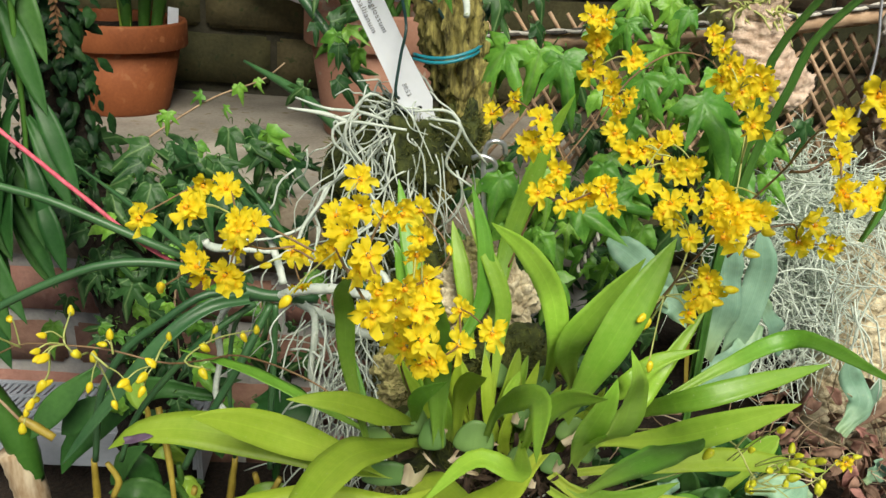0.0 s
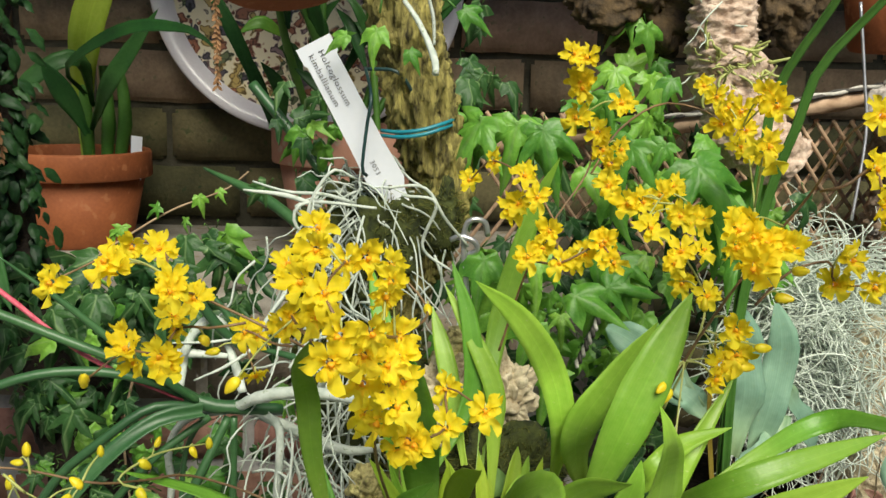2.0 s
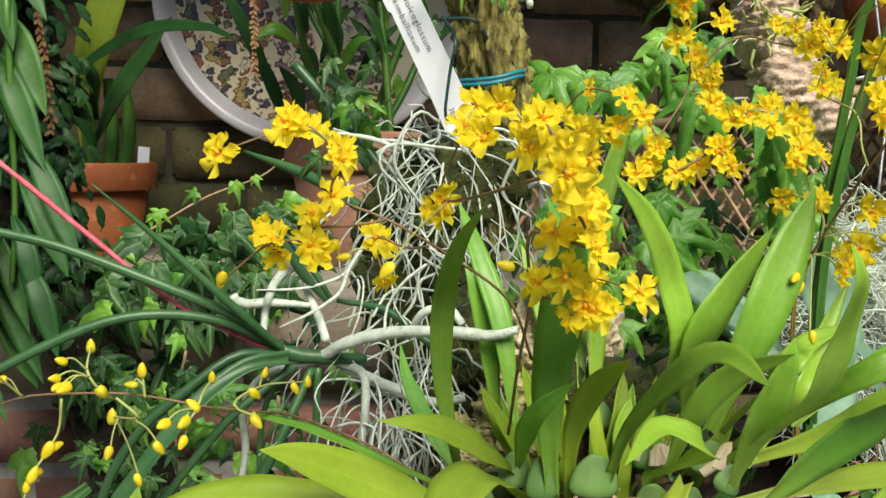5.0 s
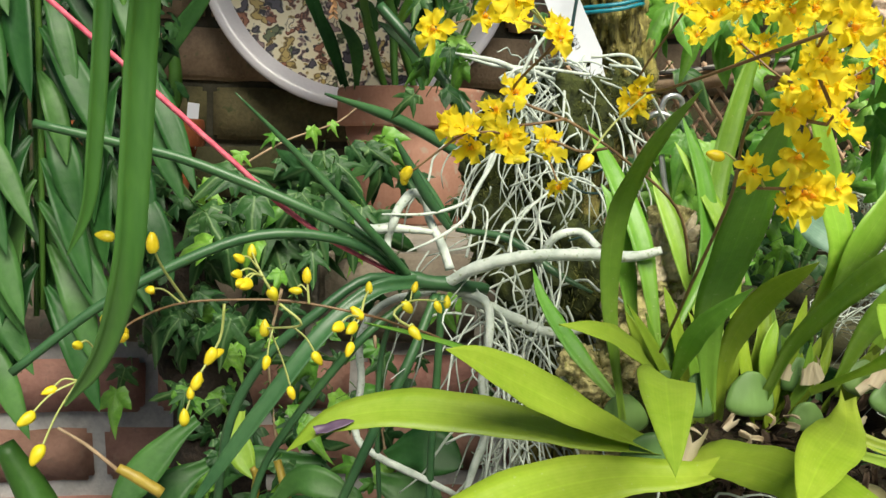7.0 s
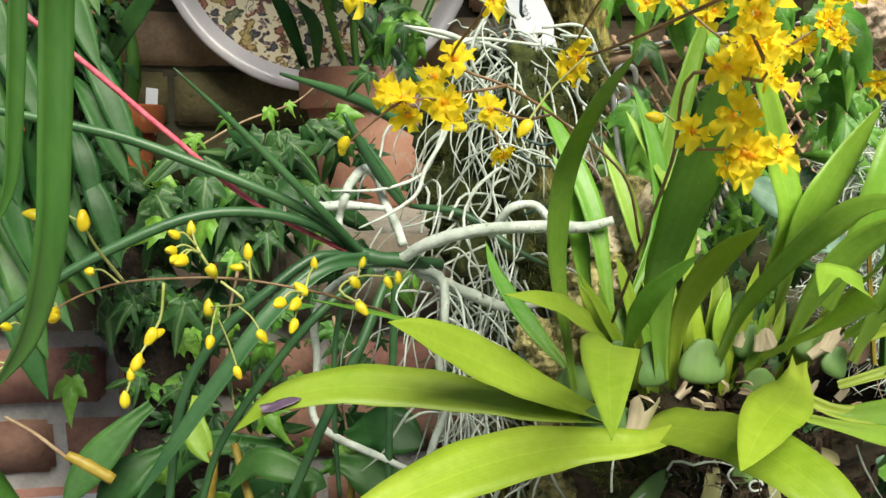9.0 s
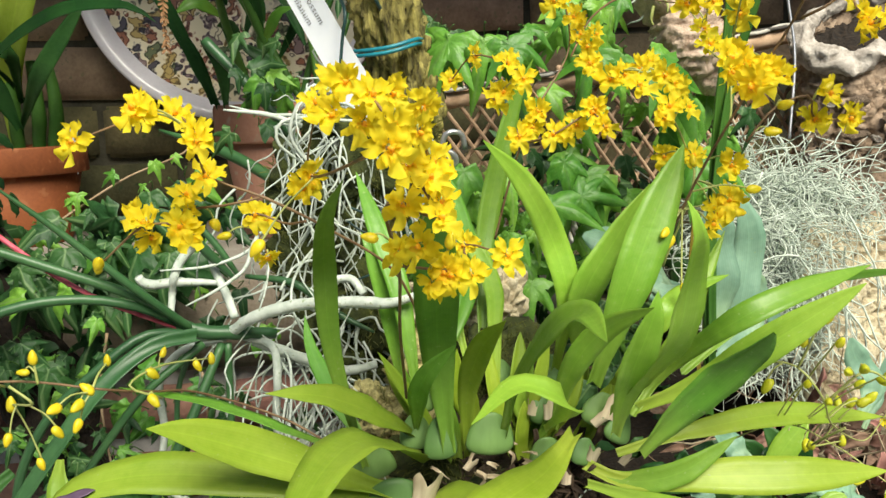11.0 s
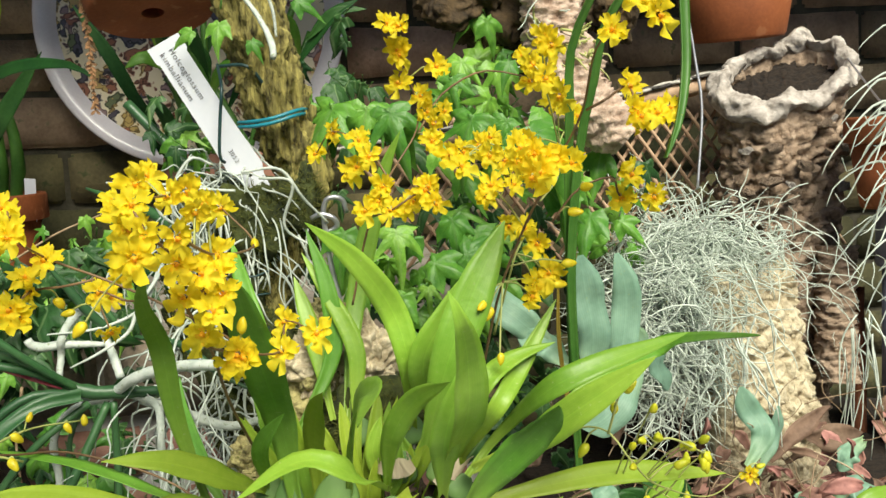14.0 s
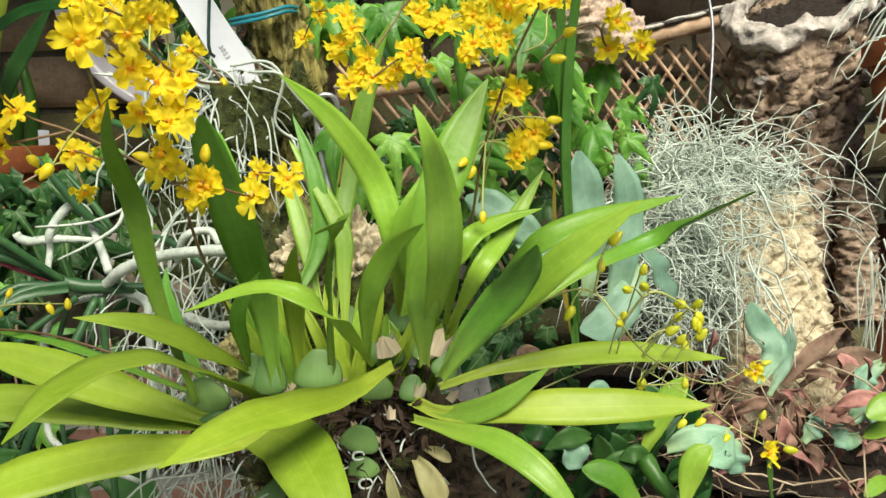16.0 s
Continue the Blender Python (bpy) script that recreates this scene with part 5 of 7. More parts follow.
spray(((0.010, 0.510, 0.920), (-0.008, 0.490, 0.958), (-0.042, 0.480, 0.984), (-0.074, 0.475, 1.003), (-0.103, 0.477, 1.016), (-0.098, 0.416, 1.036), (-0.111, 0.447, 1.048), (-0.124, 0.449, 1.049), (-0.150, 0.420, 1.038)), (0.0013, 0.0012, 0.0011, 0.0009, 0.0007),
      ((-0.120, 0.405, 1.051), (-0.124, 0.449, 1.049), (-0.111, 0.447, 1.048), (-0.098, 0.416, 1.036), (-0.103, 0.477, 1.016), (-0.113, 0.480, 0.999), (-0.130, 0.453, 0.996), (-0.113, 0.448, 0.995), (-0.082, 0.495, 0.993), (-0.076, 0.491, 0.971), (-0.150, 0.420, 1.038), (-0.098, 0.420, 1.040), (-0.135, 0.465, 0.999), (-0.128, 0.455, 0.990), (-0.114, 0.475, 1.007), (-0.110, 0.450, 0.990), (-0.077, 0.505, 0.988), (-0.119, 0.410, 1.048)),
      ((-0.158, 0.467, 0.974), (-0.098, 0.490, 0.983), (-0.157, 0.465, 0.976), (-0.102, 0.490, 0.989)), "arching dark stem of yellow orchid flowers",
      branches=(((-0.077, 0.475, 1.004), (-0.094, 0.475, 1.001), (-0.113, 0.480, 0.999), (-0.113, 0.448, 0.995), (-0.130, 0.453, 0.996), (-0.158, 0.467, 0.974)), ((-0.054, 0.480, 0.990), (-0.065, 0.490, 0.988), (-0.082, 0.495, 0.993), (-0.076, 0.491, 0.971))))
spray(((-0.001, 0.520, 0.872), (-0.008, 0.460, 0.930), (-0.010, 0.425, 0.970), (-0.017, 0.395, 1.005), (0.002, 0.369, 1.002), (-0.010, 0.365, 1.025), (-0.017, 0.342, 1.040), (-0.024, 0.354, 1.052), (-0.020, 0.410, 1.052)), (0.0014, 0.0013, 0.0011, 0.0008),
      ((-0.036, 0.440, 1.061), (-0.045, 0.409, 1.050), (-0.020, 0.410, 1.052), (-0.002, 0.451, 1.042), (-0.024, 0.354, 1.052), (-0.002, 0.374, 1.047), (-0.050, 0.450, 1.016), (-0.017, 0.342, 1.040), (-0.007, 0.353, 1.038), (0.003, 0.392, 1.024), (-0.020, 0.333, 1.033), (-0.010, 0.365, 1.025), (0.003, 0.386, 1.017), (-0.011, 0.382, 1.007), (0.002, 0.369, 1.002), (-0.011, 0.411, 0.982), (0.008, 0.401, 0.974), (0.026, 0.435, 0.965), (0.027, 0.459, 0.976), (0.045, 0.437, 0.973), (-0.032, 0.400, 1.059), (-0.012, 0.410, 1.054), (-0.038, 0.400, 1.045), (-0.000, 0.390, 1.048), (-0.002, 0.370, 1.019), (-0.004, 0.385, 0.989), (0.005, 0.385, 1.007), (-0.054, 0.450, 1.011), (0.012, 0.400, 0.972), (-0.027, 0.360, 1.042), (0.003, 0.405, 0.968)),
      ((0.016, 0.437, 1.023), (-0.077, 0.440, 0.983), (-0.024, 0.420, 0.988), (-0.007, 0.430, 0.978), (0.001, 0.390, 0.983), (0.011, 0.400, 0.988)), "dark stem of dense yellow orchid flowers",
      branches=(((-0.011, 0.420, 0.974), (0.008, 0.401, 0.974), (0.026, 0.435, 0.965), (0.027, 0.459, 0.976), (0.045, 0.437, 0.973)), ((-0.007, 0.353, 1.038), (0.003, 0.392, 1.024), (0.016, 0.437, 1.023), (-0.002, 0.451, 1.042)), ((-0.020, 0.333, 1.033), (-0.050, 0.450, 1.016), (-0.045, 0.409, 1.050))))
spray(((0.065, 0.560, 0.961), (0.078, 0.550, 1.013), (0.094, 0.550, 1.047), (0.116, 0.560, 1.080), (0.113, 0.557, 1.110), (0.104, 0.551, 1.132), (0.106, 0.538, 1.144)), (0.0012, 0.0011, 0.0009, 0.0007),
      ((0.106, 0.538, 1.144), (0.104, 0.551, 1.132), (0.129, 0.551, 1.119), (0.105, 0.556, 1.110), (0.120, 0.565, 1.101), (0.135, 0.570, 1.091), (0.124, 0.547, 1.071), (0.058, 0.588, 1.080), (0.046, 0.608, 1.065), (0.076, 0.565, 1.073), (0.082, 0.548, 1.063), (0.069, 0.574, 1.051), (0.090, 0.546, 1.043), (0.077, 0.542, 1.028), (0.093, 0.520, 1.029), (0.114, 0.515, 1.041), (0.119, 0.507, 1.033), (0.097, 0.540, 1.146), (0.128, 0.560, 1.083), (0.122, 0.565, 1.091), (0.074, 0.570, 1.055), (0.086, 0.545, 1.034), (0.102, 0.530, 1.028), (0.108, 0.525, 1.034), (0.117, 0.515, 1.044), (0.105, 0.550, 1.128)),
      (), "thin stem of yellow orchid flowers", branches=(((0.094, 0.550, 1.047), (0.085, 0.560, 1.063), (0.076, 0.565, 1.073), (0.058, 0.588, 1.080), (0.046, 0.608, 1.065)), ((0.083, 0.550, 1.023), (0.093, 0.520, 1.029), (0.114, 0.515, 1.041), (0.119, 0.507, 1.033)), ((0.116, 0.560, 1.076), (0.134, 0.575, 1.101), (0.167, 0.600, 1.118), (0.197, 0.610, 1.115), (0.196, 0.565, 1.108))))
spray(((0.145, 0.500, 0.927), (0.152, 0.475, 0.977), (0.162, 0.460, 1.011), (0.172, 0.450, 1.036), (0.183, 0.445, 1.057), (0.193, 0.430, 1.083), (0.191, 0.400, 1.110), (0.195, 0.389, 1.120), (0.207, 0.386, 1.136)), (0.0013, 0.0011, 0.0008),
      ((0.195, 0.389, 1.120), (0.207, 0.386, 1.136), (0.216, 0.427, 1.095), (0.216, 0.410, 1.079), (0.230, 0.408, 1.083), (0.226, 0.455, 1.047), (0.223, 0.462, 1.033), (0.240, 0.456, 1.034), (0.163, 0.436, 1.068), (0.154, 0.423, 1.060), (0.170, 0.428, 1.060), (0.160, 0.414, 1.052), (0.187, 0.438, 1.056), (0.170, 0.451, 1.012), (0.170, 0.474, 0.978), (0.216, 0.385, 1.126), (0.212, 0.410, 1.082), (0.221, 0.400, 1.080), (0.165, 0.430, 1.063), (0.177, 0.430, 1.059), (0.165, 0.420, 1.054), (0.156, 0.430, 1.066)),
      ((0.144, 0.470, 0.969), (0.139, 0.465, 0.975), (0.192, 0.450, 1.028), (0.199, 0.450, 1.042), (0.193, 0.470, 0.996), (0.148, 0.460, 0.944), (0.225, 0.455, 1.050), (0.189, 0.480, 0.982)), "dark stem of yellow orchid flowers and buds",
      branches=(((0.194, 0.430, 1.084), (0.200, 0.420, 1.088), (0.216, 0.427, 1.095), (0.216, 0.410, 1.079), (0.230, 0.408, 1.083)), ((0.180, 0.455, 1.023), (0.195, 0.455, 1.040), (0.215, 0.455, 1.046), (0.223, 0.462, 1.033), (0.240, 0.456, 1.034))))
spray(((0.151, 0.490, 0.950), (0.162, 0.475, 0.998), (0.176, 0.511, 1.013), (0.152, 0.490, 1.043), (0.134, 0.491, 1.055), (0.163, 0.548, 1.071)), (0.0011, 0.0009, 0.0006),
      ((0.142, 0.537, 1.063), (0.163, 0.548, 1.071), (0.154, 0.502, 1.061), (0.134, 0.491, 1.055), (0.180, 0.540, 1.053), (0.152, 0.490, 1.043), (0.174, 0.549, 1.012), (0.176, 0.511, 1.013), (0.183, 0.479, 0.990), (0.135, 0.540, 1.061), (0.154, 0.540, 1.067), (0.166, 0.520, 1.057), (0.148, 0.490, 1.037), (0.167, 0.500, 1.042), (0.175, 0.480, 0.983)),
      ((0.181, 0.485, 0.990), (0.171, 0.500, 1.011)), "thin stem of yellow orchid flowers", STEMPALE)
spray(((0.176, 0.460, 1.034), (0.197, 0.500, 1.045), (0.204, 0.520, 1.065), (0.240, 0.625, 1.086), (0.200, 0.539, 1.106)), (0.0009, 0.0007),
      ((0.204, 0.628, 1.130), (0.194, 0.557, 1.119), (0.185, 0.466, 1.122), (0.196, 0.565, 1.108), (0.200, 0.539, 1.106), (0.177, 0.453, 1.103), (0.240, 0.625, 1.086), (0.203, 0.600, 1.124), (0.205, 0.560, 1.116), (0.181, 0.470, 1.127), (0.213, 0.580, 1.093), (0.198, 0.500, 1.095), (0.237, 0.600, 1.083)),
      (), "thin stem of yellow orchid flowers", STEMPALE)
# long stem of closed buds
spray(((-0.019, 0.545, 0.808), (-0.071, 0.570, 0.842), (-0.128, 0.560, 0.872), (-0.153, 0.525, 0.887), (-0.171, 0.500, 0.898), (-0.211, 0.500, 0.906), (-0.244, 0.500, 0.907), (-0.271, 0.500, 0.905), (-0.287, 0.470, 0.902), (-0.299, 0.460, 0.892), (-0.310, 0.460, 0.876)), (0.0013, 0.0012, 0.001, 0.0008),
      (), ((-0.286, 0.453, 0.900), (-0.293, 0.541, 0.906), (-0.234, 0.458, 0.924), (-0.221, 0.483, 0.914), (-0.254, 0.497, 0.879), (-0.260, 0.491, 0.868), (-0.266, 0.488, 0.850), (-0.229, 0.527, 0.887), (-0.189, 0.475, 0.899), (-0.147, 0.513, 0.887), (-0.122, 0.572, 0.893), (-0.234, 0.510, 0.932), (-0.236, 0.460, 0.928), (-0.236, 0.470, 0.934), (-0.232, 0.460, 0.923), (-0.205, 0.500, 0.921), (-0.172, 0.520, 0.911), (-0.145, 0.540, 0.908), (-0.150, 0.530, 0.898), (-0.129, 0.560, 0.892), (-0.179, 0.500, 0.901), (-0.182, 0.490, 0.895), (-0.183, 0.490, 0.884), (-0.200, 0.510, 0.874), (-0.214, 0.520, 0.852), (-0.251, 0.500, 0.880), (-0.263, 0.490, 0.862), (-0.260, 0.500, 0.866), (-0.227, 0.510, 0.872), (-0.293, 0.450, 0.909), (-0.286, 0.455, 0.902), (-0.305, 0.450, 0.897), (-0.276, 0.470, 0.941), (-0.297, 0.470, 0.944), (-0.211, 0.500, 0.913), (-0.321, 0.460, 0.873), (-0.328, 0.450, 0.863), (-0.324, 0.450, 0.846)),
      "thin purple stem of closed yellow buds",
      branches=(((-0.247, 0.500, 0.906), (-0.249, 0.500, 0.889), (-0.254, 0.497, 0.879), (-0.260, 0.491, 0.868), (-0.266, 0.488, 0.850)), ((-0.266, 0.500, 0.907), (-0.273, 0.480, 0.927), (-0.276, 0.470, 0.940)), ((-0.221, 0.500, 0.906), (-0.221, 0.483, 0.914), (-0.227, 0.480, 0.926), (-0.234, 0.510, 0.932)), ((-0.144, 0.520, 0.886), (-0.159, 0.510, 0.898), (-0.146, 0.540, 0.900), (-0.122, 0.572, 0.893)), ((-0.204, 0.500, 0.906), (-0.205, 0.500, 0.920)), ((-0.177, 0.500, 0.899), (-0.175, 0.510, 0.906), (-0.172, 0.520, 0.910)), ((-0.219, 0.500, 0.906), (-0.208, 0.500, 0.895), (-0.229, 0.527, 0.887))))
# drooping bud stems at the other side
spray(((0.159, 0.500, 0.867), (0.187, 0.460, 0.895), (0.205, 0.440, 0.901), (0.217, 0.430, 0.885), (0.244, 0.460, 0.855), (0.300, 0.510, 0.820), (0.348, 0.556, 0.814)), (0.001, 0.0008, 0.0006),
      ((0.351, 0.559, 0.813),), ((0.210, 0.444, 0.915), (0.215, 0.430, 0.931), (0.257, 0.429, 0.882), (0.214, 0.425, 0.886), (0.282, 0.512, 0.823), (0.246, 0.490, 0.832), (0.289, 0.529, 0.843), (0.223, 0.410, 0.908), (0.214, 0.410, 0.907), (0.249, 0.430, 0.893), (0.260, 0.430, 0.885), (0.259, 0.430, 0.880), (0.252, 0.450, 0.874), (0.193, 0.450, 0.888), (0.360, 0.560, 0.818)), "drooping stem of small yellow buds",
      STEMPALE, branches=(((0.205, 0.440, 0.901), (0.207, 0.430, 0.922), (0.210, 0.444, 0.915)), ((0.217, 0.430, 0.885), (0.231, 0.420, 0.903), (0.258, 0.430, 0.888)), ((0.248, 0.460, 0.855), (0.246, 0.490, 0.832), (0.282, 0.512, 0.823))), young=True)
spray(((0.148, 0.490, 0.818), (0.229, 0.500, 0.841), (0.273, 0.500, 0.823), (0.309, 0.490, 0.795), (0.323, 0.480, 0.787)), (0.0009, 0.0007, 0.0006),
      ((0.322, 0.480, 0.785),), ((0.337, 0.480, 0.785), (0.324, 0.490, 0.805), (0.300, 0.490, 0.792), (0.287, 0.500, 0.800), (0.275, 0.500, 0.800), (0.285, 0.490, 0.860), (0.272, 0.490, 0.858), (0.249, 0.500, 0.828), (0.263, 0.470, 0.877), (0.267, 0.450, 0.888), (0.236, 0.450, 0.910), (0.230, 0.470, 0.880)), "drooping stem of small yellow buds", STEMPALE, young=True)

# ---- tall rush stems behind the flowers ----
rush = thing("rush_leaved_orchid", "tall dark green rush-like stems rising behind the flowers", "orchid", at=(0.224, 0.600, 0.846))
for pts, w, mat in (
    (((0.230, 0.600, 0.814), (0.228, 0.600, 0.907), (0.223, 0.580, 1.019), (0.220, 0.560, 1.089), (0.221, 0.550, 1.132), (0.242, 0.520, 1.192), (0.233, 0.500, 1.234)), 0.0085, STALKGREEN),
    (((0.231, 0.600, 0.849), (0.225, 0.585, 0.969), (0.229, 0.570, 1.058), (0.237, 0.555, 1.110), (0.243, 0.545, 1.144), (0.272, 0.520, 1.193), (0.272, 0.500, 1.235)), 0.0085, STALKGREEN),
    (((0.237, 0.620, 0.810), (0.223, 0.615, 0.904), (0.222, 0.610, 0.962)), 0.0045, CANE),
):
    v, f = blade_data(origin_to(rush, pts), w * 0.85, (0.2, -1, 0.1), 0.6, 26, "even", w * 0.4)
    part("stem", (v, f), mat, rush)
hang = thing("hanging_strap_leaf", "narrow green strap leaf hanging from above", "leaf", at=(0.241, 0.413, 1.105))
blade("leaf", ((0.246, 0.425, 1.200), (0.243, 0.420, 1.150), (0.241, 0.413, 1.105), (0.234, 0.404, 1.077), (0.225, 0.398, 1.058)), 0.0062, STALKGREEN, hang, (0.3, -1, 0), 0.5, 18, "even", "", thick=0.003)

# ---- foreground pendulous leaves at one side ----
fore = thing("pendulous_strap_plant", "thick glossy green strap leaves hanging from above", "orchid", at=(-0.268, 0.420, 1.053))
for pts, w in ((((-0.262, 0.410, 1.080), (-0.268, 0.420, 1.032), (-0.272, 0.420, 0.978), (-0.276, 0.420, 0.938), (-0.289, 0.430, 0.899), (-0.308, 0.440, 0.872)), 0.0138), (((-0.285, 0.440, 1.082), (-0.288, 0.440, 1.038), (-0.292, 0.440, 0.992), (-0.296, 0.440, 0.960), (-0.305, 0.440, 0.939)), 0.008)):
    v, f = blade_data(origin_to(fore, pts), w * 0.95, (0.5, -1, 0), 0.55, 24, "even", w * 0.35)
    part("leaf", (v, f), FORELEAF, fore)

# ---- plant with layered hanging leaves ----
layered = thing("pendant_leaf_plant", "hanging plant with layered glossy pointed green leaves", "plant", at=(-0.36, 0.69, 1.0))
gl = random.Random(5)
for ax, top, bottom, ya in ((-0.392, 1.22, 0.87, 0.675), (-0.34, 1.06, 0.94, 0.69), (-0.45, 1.25, 0.85, 0.70), (-0.36, 1.3, 1.06, 0.72), (-0.42, 0.95, 0.87, 0.72), (-0.435, 1.2, 0.84, 0.66), (-0.405, 1.08, 0.86, 0.70), (-0.375, 1.0, 0.9, 0.715)):
    count = int((top - bottom) / 0.0145)
    for k in range(count):
        s = 1 if k % 2 else -1
        base = Vector((ax + s * 0.004 + gl.uniform(-0.004, 0.004), ya - 0.0005 * k + gl.uniform(-0.006, 0.006), top - k * 0.0145))
        L = gl.uniform(0.06, 0.105)
        out = s * gl.uniform(0.1, 0.4) + 0.2
        d1 = Vector((out, -0.28, -0.9)) * L
        blade("leaf", (base, base + d1 * 0.35 + Vector((s * 0.004, -0.006, 0.004)), base + d1 * 0.7 + Vector((s * 0.003, -0.004, 0)), base + d1), gl.uniform(0.015, 0.0215), PENDANT, layered, (s * 0.4 + gl.uniform(-0.3, 0.3), -1, gl.uniform(0.1, 0.5)), 0.18, 12, "lance", wave=0.06)
    tube("stem", ((ax, ya + 0.004, top + 0.1), (ax, ya + 0.002, (top + bottom) / 2), (ax, ya - 0.01, bottom)), (0.003, 0.002), STALKGREEN, layered, 8, 6)

# ---- trunk clothed in creeping fig ----
figtrunk = thing("fig_covered_trunk", "dark trunk clothed in small round creeping fig leaves", "trunk", at=(-0.33, 0.83, 0.5))
FIGP = ((-0.405, 0.855, 1.5), (-0.398, 0.855, 1.2), (-0.392, 0.855, 1.03), (-0.365, 0.85, 0.9), (-0.322, 0.835, 0.82), (-0.298, 0.825, 0.7), (-0.29, 0.82, 0.3))
bark_column("bark", FIGP, (0.035, 0.034, 0.032, 0.036, 0.038, 0.04, 0.045), SOIL, figtrunk, 80, 28, 0.3)


def round_leaf_mesh(seed, lobes=0):
    """A small leaf: domed disc, or a lobed ivy blade with a creased midrib."""
    g = random.Random(seed)
    verts, faces = [Vector((0, 0, 0.0))], []
    if lobes:
        shape = [(-90, 0.1), (-135, 0.4), (-168, 0.66), (172, 0.46), (158, 0.46), (138, 1.1), (122, 0.5), (108, 0.6), (90, 1.6), (72, 0.6), (58, 0.5), (42, 1.1), (22, 0.46), (8, 0.46), (-12, 0.66), (-45, 0.4)]
        if lobes == 3:
            shape = [(-90, 0.12), (-135, 0.4), (-170, 0.45), (160, 0.6), (140, 0.85), (122, 0.55), (106, 0.75), (90, 1.5), (74, 0.75), (58, 0.55), (40, 0.85), (20, 0.6), (-10, 0.45), (-45, 0.4)]
        ring = []
        for (a, r), (a2, r2) in zip(shape, shape[1:] + shape[:1]):
            da = (a2 - a + 180) % 360 - 180
            for s in (0.0, 0.5):
                rr = r + (r2 - r) * s - (0.05 if s else 0)
                ring.append((a + da * s + g.uniform(-3, 3), rr * g.uniform(0.94, 1.06)))
    else:
        ring = []
        for k in range(14):
            a = 2 * math.pi * k / 14
            x, y = 0.34 * math.sin(a) * (1 - 0.3 * math.cos(a)), 0.72 * math.cos(a)
            ring.append((math.degrees(math.atan2(y, x)), math.hypot(x, y) * g.uniform(0.95, 1.05)))
    for a, r in ring:
        x, y = r * math.cos(radians(a)), r * math.sin(radians(a))
        verts.append(Vector((x * 0.5, y * 0.5, 0.045 * math.sin(a * 0.09 + seed) - 0.16 * r * r)))
    for a, r in ring:
        x, y = r * math.cos(radians(a)), r * math.sin(radians(a))
        verts.append(Vector((x * 0.26, y * 0.26, 0.05 - 0.06 * abs(x) + 0.02 * math.cos(radians(a) * 5))))
    m = len(ring)
    for k in range(m):
        k2 = (k + 1) % m
        faces.append((0, 1 + m + k, 1 + m + k2))
        faces.append((1 + m + k, 1 + k, 1 + k2, 1 + m + k2))
    return mesh_of("leaf", [v + Vector((0, 0.25 if lobes else 0.3, 0)) for v in verts], faces)


def with_material(me, mat):
    c = me.copy()
    c.materials.append(mat)
    return c


def leaf_card(name, mesh, parent, at, facing, size, spin):
    q = Vector(facing).to_track_quat("Z", "Y").to_matrix().to_4x4()
    m = Matrix.Translation(Vector(at) - Vector(parent.location)) @ q @ Matrix.Rotation(spin, 4, "Z") @ Matrix.Diagonal((size, size, size, 1))
    part(name, mesh, None, parent, at=m)


FIGS = [with_material(round_leaf_mesh(k), FIGSHADE) for k in range(3)]
IVYS = [with_material(round_leaf_mesh(10 + k, 5 if k < 3 else 3), IVY) for k in range(5)]
# ivy leaves in the shade-coloured green, for the back and the ledge
IVYSD = [with_material(round_leaf_mesh(20 + k, 5 if k < 2 else 3), IVYSHADE) for k in range(4)]
gf = random.Random(9)
figline = smooth_line(FIGP, 60)
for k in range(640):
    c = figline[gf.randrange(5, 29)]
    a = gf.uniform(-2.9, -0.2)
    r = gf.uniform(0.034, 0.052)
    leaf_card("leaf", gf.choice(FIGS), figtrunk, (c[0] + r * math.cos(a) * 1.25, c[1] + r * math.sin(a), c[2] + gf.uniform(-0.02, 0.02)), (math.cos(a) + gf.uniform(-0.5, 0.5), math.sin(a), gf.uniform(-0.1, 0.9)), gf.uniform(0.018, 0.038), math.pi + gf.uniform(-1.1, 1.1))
# dry spike of bracts hanging in front of the wall
for nm, pts in (("bract_spike", ((-0.202, 0.950, 1.272), (-0.196, 0.950, 1.205), (-0.196, 0.950, 1.154), (-0.196, 0.950, 1.118))), ("bract_spike", ((-0.362, 0.800, 1.230), (-0.356, 0.795, 1.160), (-0.350, 0.795, 1.110), (-0.347, 0.795, 1.052)))):
    sp = thing(nm, "hanging dry spike of small brown bracts", "flower spike", at=pts[0])
    line = smooth_line(pts, 30)
    tube("stalk", pts, (0.001,), WOODLEAF, sp, 16, 5)
    v, f = [], []
    for k, c in enumerate(line):
        for s in (1, -1):
            p = np.array(c)
            d = np.array([s * gf.uniform(0.002, 0.006), gf.uniform(-0.006, 0.0), -gf.uniform(0.003, 0.008)])
            vv, ff = blade_data(origin_to(sp, (p, p + d * 0.6, p + d)), gf.uniform(0.003, 0.0055), (0, -1, 0.2), 0.3, 5, "lance", 0.0005, start=len(v))
            v += vv
            f += ff
    part("bract", (v, f), WOODLEAF, sp)["kind"] = "stuff"


